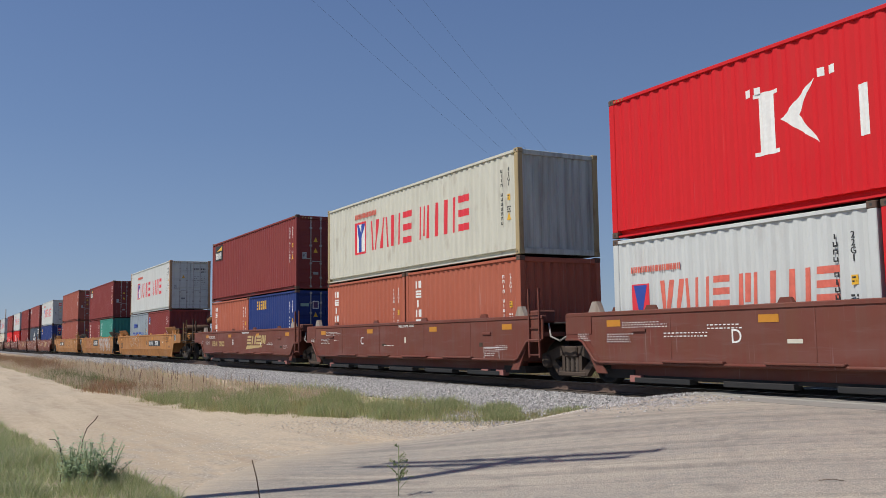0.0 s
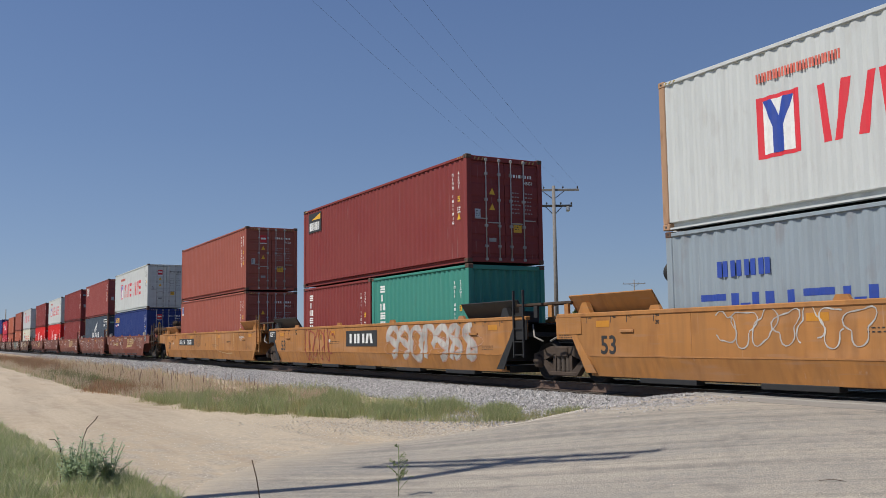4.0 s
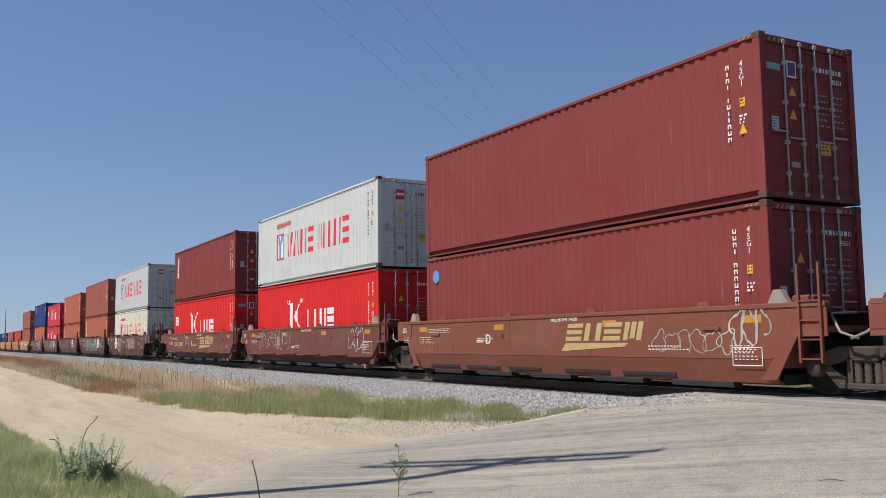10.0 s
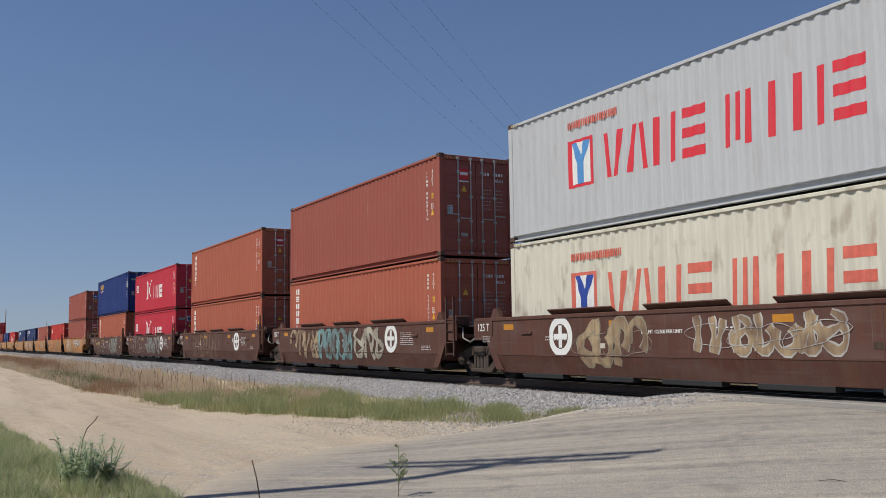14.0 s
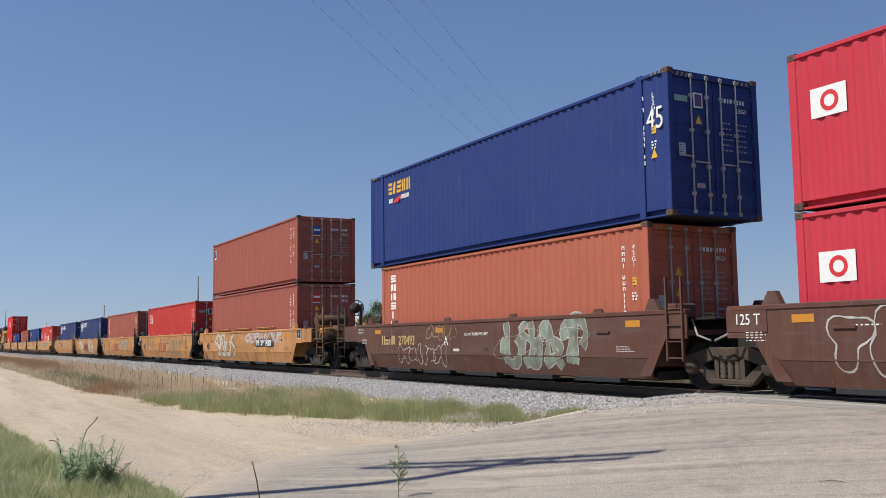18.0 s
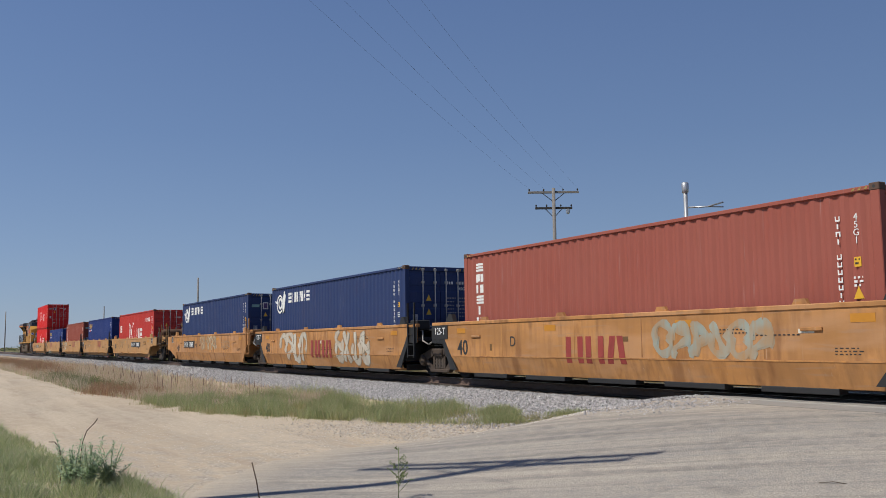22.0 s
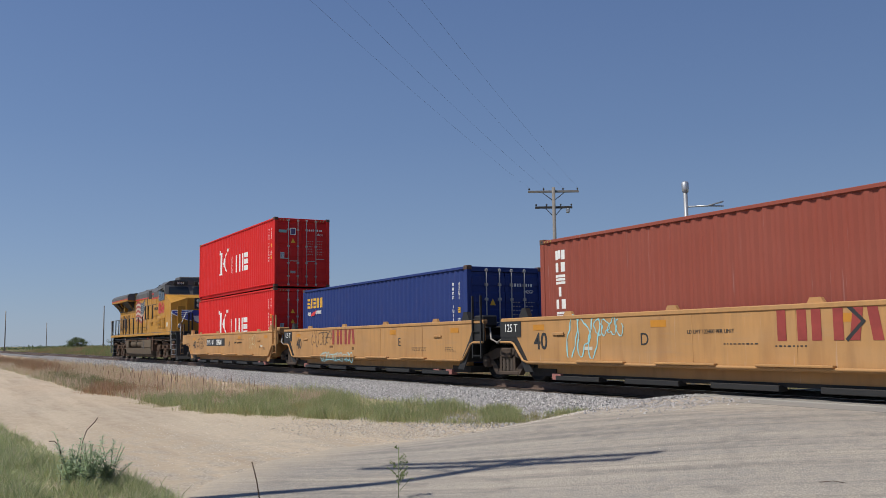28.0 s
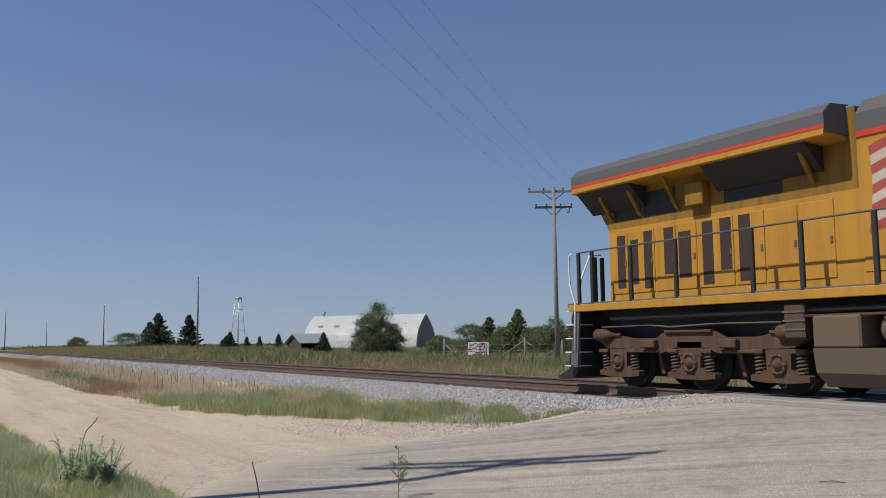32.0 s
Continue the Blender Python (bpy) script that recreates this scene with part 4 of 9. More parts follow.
scrub()
grass_tufts()
conifer(-154.0, 32.2, 5.9, 6.4, 101)
conifer(-157.0, 31.4, 4.6, 4.0, 108)
conifer(-141.5, 34.2, 5.3, 4.4, 102)
broad_tree(-160, 28.6, 2.8, 6.0, 103, label="low green bush beside the cedars")
broad_tree(-205, 26.5, 2.6, 4.2, 104, label="small round bush far along the track")
for i, (x, y, h, w) in enumerate(((-139.0, 39.8, 2.6, 2.6), (-150, 45.8, 2.2, 1.6), (-150, 48.0, 2.4, 1.3), (-152, 52.0, 3.0, 2.0), (-112.0, 44.4, 2.7, 2.4), (-131, 37.0, 1.9, 2.8))):
    conifer(x, y, h, w, 110 + i, "small young cedar in the field")
broad_tree(-95.3, 44.7, 6.0, 5.0, 130)
broad_tree(-96.4, 43.6, 3.6, 3.4, 131, CEDAR)
broad_tree(-94.2, 44.6, 3.8, 4.2, 132, CEDAR, "low dark tree beside the leafy tree")
for i, (x, y, h, w, k) in enumerate(((-88, 48.5, 2.2, 3.0, 0), (-83.5, 49.6, 3.3, 4.2, 0), (-80.9, 50.4, 4.0, 4.0, 1), (-77.5, 50.2, 3.0, 3.6, 0), (-75.3, 50.2, 4.6, 4.4, 1), (-72.4, 50.4, 2.8, 4.0, 0), (-69.4, 50.3, 3.6, 3.2, 0), (-66.5, 50.8, 4.2, 4.2, 1), (-63.5, 51.5, 3.2, 4.0, 0))):
    (conifer if k else broad_tree)(x, y, h, w, 140 + 3 * i, mat=HEDGE, label="dark green cedar at the field's edge" if k else "bushy green tree at the field's edge")


def barn():
    """A long white barn with an arched metal roof and a grey end wall."""
    A, B = Vector((-191.6, 101.8, 0)), Vector((-216.5, 83.3, 0))
    L = (A - B).length
    yaw = math.degrees(math.atan2(A.y - B.y, A.x - B.x))
    b = thing("barn", "long white metal barn with an arched roof and a grey end", "barn", at=pose(A.x, A.y, -0.62, 0, 0, yaw))
    h, w = 8.1, 5.4
    arch = [(s * w * (1 - u ** 2.3) if u < 1 else 0.0, h * u) for s, us in ((-1, [0, .12, .25, .4, .55, .7, .82, .92, 1.0]), (1, [.92, .82, .7, .55, .4, .25, .12, 0])) for u in us]
    metal = paint("white_barn_metal", (0.47, 0.49, 0.48), 0.5, 0.2, 0.35, 0.12)
    n = len(arch)
    ribs = 46
    g = Geo()
    for i in range(ribs + 1):
        x = -L * i / ribs
        g.v += [(x, y * (1 + 0.004 * (i % 2)), z * (1 + 0.004 * (i % 2))) for y, z in arch]
    g.f = [(i * n + j, i * n + j + 1, (i + 1) * n + j + 1, (i + 1) * n + j) for i in range(ribs) for j in range(n - 1)]
    g.smooth = [False] * len(g.f)
    part("arched_roof", g, metal, b)
    wall = paint("grey_barn_end", (0.21, 0.23, 0.23), 0.7, 0.2, 0.4, 0.1)
    part("end_wall", Geo().prism(arch, "x", -0.3, -0.15), wall, b, "grey end wall")
    part("end_wall", Geo().prism(arch, "x", -L + 0.15, -L + 0.3), wall, b)
    part("hay_door", Geo().box(-0.18, -0.08, -1.4, 1.4, 0.1, 4.0, 0.02), wall, b)
    part("eave_band", Geo().box(-0.2, -0.08, -w * 0.86, w * 0.86, 4.6, 4.75), wall, b)
    for k in (-6.5, -15.5, -22.5, -27):
        y = -w * (1 - (4.9 / h) ** 2.3)
        part("skylight", Geo().prism([(y - 0.10, 4.2), (y + 0.62, 5.7), (y + 0.52, 5.76), (y - 0.20, 4.26)], "x", k - 0.7, k + 0.7), wall, b, "grey roof vent panel")
    part("ventilator", Geo().lathe((-L + 3, 0, h - 0.1), (0, 0, 1), [(0, 0.25), (0.7, 0.25), (0.8, 0.5), (1.1, 0.4), (1.3, 0.0)], 10), GALV, b)
    return b


barn()


def shed():
    s = thing("shed", "small open shed with a grey gabled metal roof", "shed", at=pose(-124.5, 46.8, -0.62, 0, 0, 106))
    wall = paint("grey_shed_wall", (0.07, 0.065, 0.06), 0.8, 0.2, 0.3, 0.1)
    part("wall", Geo().prism([(-1.6, 0), (1.6, 0), (1.6, 1.7), (0, 2.75), (-1.6, 1.7)], "x", -2.2, -2.05), wall, s)
    part("wall", Geo().prism([(-1.6, 0), (1.6, 0), (1.6, 1.7), (0, 2.75), (-1.6, 1.7)], "x", 2.05, 2.2), wall, s)
    part("wall", Geo().box(-2.05, 2.05, 1.5, 1.6, 0, 1.75), wall, s)
    roof = paint("grey_shed_roof", (0.36, 0.40, 0.42), 0.5, 0.2, 0.2, 0.1)
    for e in (-1, 1):
        part("roof_slope", Geo().prism([(e * 1.95, 1.50), (e * 1.95, 1.56), (0, 2.92), (0, 2.82)], "x", -2.6, 2.6), roof, s)


shed()


def tower():
    """A lattice windmill tower with a small platform and no wheel."""
    t = thing("windmill_tower", "thin steel lattice tower with a small top platform", "tower", at=pose(-177.0, 52.3, -0.62, 0, 0, 25))
    h, b, top = 10.3, 1.15, 0.42
    legs = [(sx, sy) for sx in (-1, 1) for sy in (-1, 1)]
    for sx, sy in legs:
        part("leg", Geo().tube((sx * b, sy * b, 0), (sx * top, sy * top, h), 0.05, 5), GALV, t)
    for k in range(1, 5):
        u = k / 5
        r = b + (top - b) * u
        c = [(-r, -r), (r, -r), (r, r), (-r, r)]
        g = Geo()
        for (p, q) in zip(c, c[1:] + c[:1]):
            g.tube((*p, h * u), (*q, h * u), 0.025, 4)
        part("girt", g, GALV, t)
    g = Geo()
    for k in range(5):
        u0, u1 = k / 5, (k + 1) / 5
        r0, r1 = b + (top - b) * u0, b + (top - b) * u1
        g.tube((-r0, -r0, h * u0), (r1, -r1, h * u1), 0.014, 4).tube((r0, -r0, h * u0), (-r1, -r1, h * u1), 0.014, 4)
    part("bracing", g, GALV, t)
    part("platform", Geo().lathe((0, 0, h), (0, 0, 1), [(0, 0.0), (0, 0.72), (0.28, 0.70), (0.45, 0.25), (0.5, 0.0)], 12), GALV, t, "pale round cap")


tower()


def fence():
    """Wooden posts with diagonal braces and wires at the field's edge, with a mottled sign."""
    f = thing("field_fence", "old wooden post and wire fence with diagonal braces", "fence")
    wood = POLE_WOOD
    # bearings in degrees from the track's line, on an arc about the camera to fit its view
    at = lambda deg, r=62.0: (-r * math.cos(radians(deg)), r * math.sin(radians(deg)))
    foot = lambda deg, h: (*at(deg), float(ground_height(*at(deg))) + h)
    for deg, h in ((29.1, 1.75), (31.7, 1.45), (34.1, 1.75), (36.4, 1.55), (38.2, 1.5)):
        part("post", Geo().tube(foot(deg, -0.3), foot(deg, h), 0.075, 7, 0.06), wood, f)
    for a, ha, b, hb in ((29.15, 1.35, 30.05, 0.35), (30.9, 1.4, 30.1, 0.35), (32.6, 0.5, 34.05, 1.55), (34.15, 1.5, 34.9, 0.95), (35.5, 0.6, 36.35, 1.25)):
        part("brace", Geo().tube(foot(a, ha), foot(b, hb), 0.04, 6), wood, f)
    for h in (0.5, 0.9, 1.3):
        part("fence_wire", Geo().bent([foot(d, h) for d in (29.1, 31.7, 34.1, 36.4, 38.2)], 0.006, 4), GALV, f)
    s = thing("field_sign", "mottled white and rust-red sign board on the fence", "sign", at=pose(-53.3, 32.3, -0.62, 0, 0, 58))
    part("board", Geo().box(-0.70, 0.70, -0.03, 0.03, 0.62, 1.50, 0.01), WHITE, s)
    rng = random.Random(3)
    for i in range(64):
        a, c = rng.uniform(-0.66, 0.50), 0.64 + 0.105 * (i % 8)
        part("writing", Geo().box(a, a + rng.uniform(0.06, 0.18), -0.036 - 0.0001 * i, -0.030, c, c + 0.075), plain("rust_red_writing", (0.20, 0.06, 0.045), 0.7), s)
    for e in (-0.6, 0.6):
        part("sign_post", Geo().box(e - 0.04, e + 0.04, 0.03, 0.10, -0.3, 1.5), wood, s)


fence()


def far_trees():
    """Low brush and tree lines on the horizon."""
    rng = np.random.default_rng(77)
    pts = []
    for k in range(170):
        a = radians(rng.uniform(120, 179.2))
        r = rng.uniform(420, 800)
        c = np.array([math.cos(a) * r, math.sin(a) * r, rng.uniform(0, 0.6)])
        pts.append(c + rng.normal(0, 1, (260, 3)) * np.array([10, 10, 0.55]))
    P = np.concatenate(pts)
    P[:, 2] = np.abs(P[:, 2]) - 0.5
    ob = leaf_crown(P, 0.5, 78, BROADLEAF, "far_tree_line", None, "")
    return tagged(ob, "low dark tree line on the far horizon", "trees", kind="stuff")


far_trees()



def twigs():
    rng = random.Random(9)
    for x, y, a, L in ((-6.15, 7.55, 30, 0.26),):
        z = float(ground_height(x, y)) + 0.02
        c, s_ = math.cos(radians(a)), math.sin(radians(a))
        tagged(part("twig", Geo().bent([(x, y, z), (x + 0.5 * L * c, y + 0.5 * L * s_, z + 0.02), (x + L * c, y + L * s_, z + 0.005)], 0.004, 5), BARK), "small dark fallen twig lying on the road", "twig")


twigs()


# ---- weeds beside the camera ----
def leafy_weed(x, y, h, w, seed, label):
    """A branching broad-leaved weed."""
    rng = np.random.default_rng(seed)
    z = float(ground_height(x, y))
    t = thing("leafy_weed", label, "plant", at=pose(x, y, z))
    stems = Geo()
    V, Fc = [], []
    for k in range(17):
        a = rng.uniform(0, 6.28)
        lean = rng.uniform(0.05, 0.95) * w / 2
        hh = h * rng.uniform(0.4, 1.0) * (1.25 if k % 6 == 0 else 1.0)
        pts = [(math.cos(a) * lean * u ** 1.3, math.sin(a) * lean * u ** 1.3, hh * u) for u in np.linspace(0, 1, 6)]
        stems.bent(pts, 0.005, 4)
        for j in range(40):
            u = rng.uniform(0.12, 1.0)
            i = min(4, int(u * 5))
            f = u * 5 - i
            p = Vector(pts[i]).lerp(Vector(pts[i + 1]), f)
            d = Vector((rng.normal(), rng.normal(), rng.uniform(-0.1, 0.7))).normalized()
            s = d.cross(Vector((0, 0, 1))).normalized()
            L = rng.uniform(0.06, 0.13) * (1.3 - 0.75 * u)
            n = len(V)
            up = d.cross(s)
            V += [tuple(p), tuple(p + 0.5 * L * d + 0.15 * L * s), tuple(p + L * d - 0.18 * L * Vector((0, 0, 1))), tuple(p + 0.5 * L * d - 0.15 * L * s), tuple(p + 0.5 * L * d + 0.05 * L * up)]
            Fc += [(n, n + 1, n + 4), (n + 1, n + 2, n + 4), (n + 2, n + 3, n + 4), (n + 3, n, n + 4)]
    part("stems", stems, LEAF, t)
    g = Geo()
    g.v, g.f, g.smooth = V, Fc, [False] * len(Fc)
    tagged(part("leaves", g, LEAF, t), kind="stuff")
    return t


leafy_weed(-11.55, 1.66, 0.62, 0.95, 203, "tall bushy green weed at the lane's edge")
leafy_weed(-11.75, 1.92, 0.52, 0.85, 201, "bushy dark green leafy weed at the lane's edge")
leafy_weed(-11.85, 1.50, 0.56, 0.70, 202, "leafy green weed at the lane's edge")
DEAD = plain("dead_brown_stem", (0.11, 0.075, 0.05), 0.9)


def stalk(pts, label, r=0.008, mat=None):
    ob = part("dead_stalk", Geo().bent(pts, r, 5), mat or DEAD)
    return tagged(ob, label, "plant")


def near_stalk(x, y, shape, label, r=0.008, mat=None):
    z = float(ground_height(x, y))
    return stalk([(x + a * 0.48, y + a * 0.87, z + b) for a, b in shape], label, r, mat)


near_stalk(-12.3, 1.68, [(0, 0), (-0.02, 0.30), (0.0, 0.50), (0.05, 0.64), (0.15, 0.74), (0.18, 0.79)], "curved dead brown stalk above the weeds", 0.006)
near_stalk(-12.2, 1.42, [(0, 0), (0.02, 0.26), (-0.02, 0.46), (-0.08, 0.53), (-0.15, 0.53)], "bent dead brown stalk above the weeds", 0.006)
near_stalk(-9.6, 3.02, [(0.08, -0.05), (0.03, 0.25), (-0.02, 0.44)], "short bare stick standing at the road's edge", 0.007)


def seed_weed(x, y, h, seed):
    rng = np.random.default_rng(seed)
    z = float(ground_height(x, y))
    t = thing("slender_weed", "slender pale green weed with small side sprigs at the road's edge", "plant", at=pose(x, y, z))
    g = Geo().bent([(0, 0, -0.05), (0.01, 0.0, h * 0.5), (-0.01, 0.01, h)], 0.005, 5)
    P = []
    for k in range(20):
        u = rng.uniform(0.05, 0.98)
        a = rng.uniform(0, 6.28)
        L = 0.16 * (1 - u) + 0.03
        tip = np.array([math.cos(a) * L, math.sin(a) * L, h * u + L * 0.8])
        g.tube((0, 0, h * u), tuple(tip), 0.003, 4)
        P += [tip * q + np.array([0, 0, h * u]) * (1 - q) + rng.normal(0, 0.008, 3) for q in (0.4, 0.6, 0.8, 1.0)]
    pale = random_paint("pale_weed_leaves", [(0.17, 0.22, 0.09), (0.24, 0.27, 0.13)], 0.8, 0.3)
    part("stem", g, pale, t)
    leaf_crown(np.array(P), 0.022, seed, pale, "sprigs", t, "")
    return t


seed_weed(-9.05, 4.45, 0.55, 301)


# ---- containers ----
CW = 2.438


def corrugated(x0, x1, z0, z1, y, out, pitch=0.278, depth=0.030):
    """A trapezoid-folded steel wall from x0 to x1, its outer folds at y; out is -1 or 1."""
    n = max(1, round((x1 - x0) / pitch))
    p = (x1 - x0) / n
    line = []
    for i in range(n):
        a = x0 + i * p
        line += [(a, 0), (a + 0.25 * p, 0), (a + 0.5 * p, depth), (a + 0.75 * p, depth)]
    line.append((x1, 0))
    v = [(x, y - out * d, z) for x, d in line for z in (z0, z1)]
    f = [(2 * i, 2 * i + 2, 2 * i + 3, 2 * i + 1) if out < 0 else (2 * i, 2 * i + 1, 2 * i + 3, 2 * i + 2) for i in range(len(line) - 1)]
    return Geo().add(v, f)


def decal(name, parent, material, x, z, w, h, y, label=""):
    return part(name, Geo().box(x - w / 2, x + w / 2, y - 0.004, y, z - h / 2, z + h / 2), material, parent, label)


def end_decal(name, parent, material, y, z, w, h, x, label=""):
    return part(name, Geo().box(x, x + 0.004, y - w / 2, y + w / 2, z - h / 2, z + h / 2), material, parent, label)


def bars(x, z, w, h, y, n, seed=1, skew=0.0, serif=False):
    """Plain upright bars that stand for a word: a pair of bars for each letter."""
    rng = random.Random(seed)
    g = Geo()
    step = w / n
    for i in range(n):
        a = x + i * step
        lw = step * 0.78
        wide = rng.uniform(0.36, 0.46)
        for u0, u1 in ((0.0, wide), (1.0 - wide, 1.0)):
            u0, u1 = u0 * lw, u1 * lw
            g.prism([(a + u0, z), (a + u1, z), (a + u1 + skew * h, z + h), (a + u0 + skew * h, z + h)], "y", y - 0.004, y)
    return g


def bar_group(code, s):
    """Separate plain bars in a unit square, stroke width s: h two, m three, i one, o two with a block between, e three level, v and a slanted, p a level bar over an upright, w a wedge."""
    def quad(x0, x1, z0, z1):
        return [(x0, z0), (x1, z0), (x1, z1), (x0, z1)]
    if code == "i":
        return [quad(0.5 - s / 2, 0.5 + s / 2, 0, 1)]
    if code == "h":
        return [quad(0, 1.15 * s, 0, 1), quad(1 - 1.15 * s, 1, 0, 1)]
    if code == "m":
        return [quad(0, s, 0, 1), quad(0.5 - s / 2, 0.5 + s / 2, 0.10, 1), quad(1 - s, 1, 0, 1)]
    if code == "p":
        return [quad(0.05, 0.95, 1 - 0.8 * s, 1), quad(0.5 - s / 2, 0.5 + s / 2, 0, 1 - 1.2 * s)]
    if code in "va":
        k = 1.15 * s
        rows = [[(0, 1), (k, 1), (0.47, 0.0), (0.47 - k, 0.0)], [(0.53, 0.0), (0.53 + k, 0.0), (1, 1), (1 - k, 1)]]
        return rows if code == "v" else [[(px, 1 - pz) for px, pz in q] for q in rows]
    if code == "e":
        return [quad(0, 1, 1 - 0.9 * s, 1), quad(0, 1, 0.5 - 0.45 * s, 0.5 + 0.45 * s), quad(0, 1, 0, 0.9 * s)]
    return [quad(0, s, 0, 1), quad(1.4 * s, 1 - 1.4 * s, 0.32, 0.68), quad(1 - s, 1, 0, 1)]


def fold(z):
    """How far a well's side lies inwards at this height: its lower edge folds in."""
    return 0.262 * max(0.0, 0.62 - z)


WALLS = {}      # the fold pattern of each container's side: where it begins, its pitch


def clipped(poly, x0, x1):
    """The part of a convex outline between two uprights."""
    for x, keep in ((x0, 1), (x1, -1)):
        out = []
        for (ax, az), (bx, bz) in zip(poly, poly[1:] + poly[:1]):
            ina, inb = keep * (ax - x) >= 0, keep * (bx - x) >= 0
            if ina:
                out.append((ax, az))
            if ina != inb:
                t = (x - ax) / (bx - ax)
                out.append((x, az + t * (bz - az)))
        poly = out
        if len(poly) < 3:
            return []
    return poly


def painted(name, polys, material, c, label="", lift=0.003):
    """Marks painted on a folded wall: convex outlines cut at the folds and laid on them."""
    start, pitch = WALLS[c.name]
    depth = lambda x: 0.030 * float(np.interp(((x - start) / pitch) % 1.0, [0, 0.25, 0.5, 0.75, 1.0], [0, 0, 1, 1, 0]))
    g = Geo()
    for poly in polys:
        lo, hi = min(p[0] for p in poly), max(p[0] for p in poly)
        cuts = [start + pitch * 0.25 * k for k in range(math.floor(4 * (lo - start) / pitch), math.ceil(4 * (hi - start) / pitch) + 1)]
        for a, b in zip(cuts, cuts[1:]):
            q = clipped(poly, a, b)
            if len(q) > 2 and max(p[0] for p in q) - min(p[0] for p in q) > 1e-5:
                mid = 1e-6 if b > a else 0
                g.add([(x, -(CW / 2 - 0.024) - lift + depth(min(max(x, a + mid), b - mid)), z) for x, z in q], [tuple(range(len(q)))])
    return part(name, g, material, c, label)


def word(name, parent, material, x, z, w, h, y, codes, label="", skew=0.0, s=0.24, gap=0.2):
    """A row of plain bars of a wordmark's size and weight."""
    step = w / (len(codes) - gap + 0.0001)
    for i, code in enumerate(codes):
        for q in bar_group(code, s) if code != " " else ():
            pts = [(x + (i + u * (1 - gap)) * step + skew * v * h, z + v * h) for u, v in q]
            if parent.name in WALLS:
                painted(name, [pts], material, parent, label)
            else:
                g = Geo()
                for lo, hi in ((-9.0, 0.62), (0.62, 9.0)):
                    q = [(a, b) for b, a in clipped([(b, a) for a, b in pts], lo, hi)]
                    if len(q) > 2:
                        g.add([(a, y - 0.003 + (fold(b) if lo < 0 else 0.0), b) for a, b in q], [tuple(range(len(q)))])
                part(name, g, material, parent, label)


def column(x, ztop, h, y, n, w=0.085, seed=0):
    """A column of small upright bars, a code too small to be read."""
    rng = random.Random(seed)
    g = Geo()
    p = h / n
    for i in range(n):
        if i in (4,):
            continue
        z = ztop - (i + 1) * p
        if rng.random() < 0.3:
            g.box(x + 0.3 * w, x + 0.62 * w, y - 0.004, y, z + 0.22 * p, z + p * 0.88)
            continue
        # two short uprights tied by a bar at top or bottom
        k = w * rng.uniform(0.22, 0.30)
        low = rng.random() < 0.5
        g.box(x, x + k, y - 0.004, y, z + 0.22 * p, z + p * 0.88)
        g.box(x + w - k, x + w, y - 0.004, y, z + 0.22 * p, z + p * 0.88)
        g.box(x + k, x + w - k, y - 0.004, y, z + (0.22 if low else 0.68) * p, z + (0.42 if low else 0.88) * p)
    return g


def lines(x, z, w, n, y, seed=0, pitch=0.09, t=0.035, axis="y"):
    """Rows of broken bars, a block of small print."""
    rng = random.Random(seed)
    g = Geo()
    for i in range(n):
        a = x
        end = x + w * rng.uniform(0.7, 1)
        while a < end:
            b = min(end, a + rng.uniform(0.025, 0.07))
            if axis == "y":
                g.box(a, b, y - 0.004, y, z - i * pitch - t, z - i * pitch)
            else:
                g.box(y, y + 0.004, a, b, z - i * pitch - t, z - i * pitch)
            a = b + 0.04
    return g


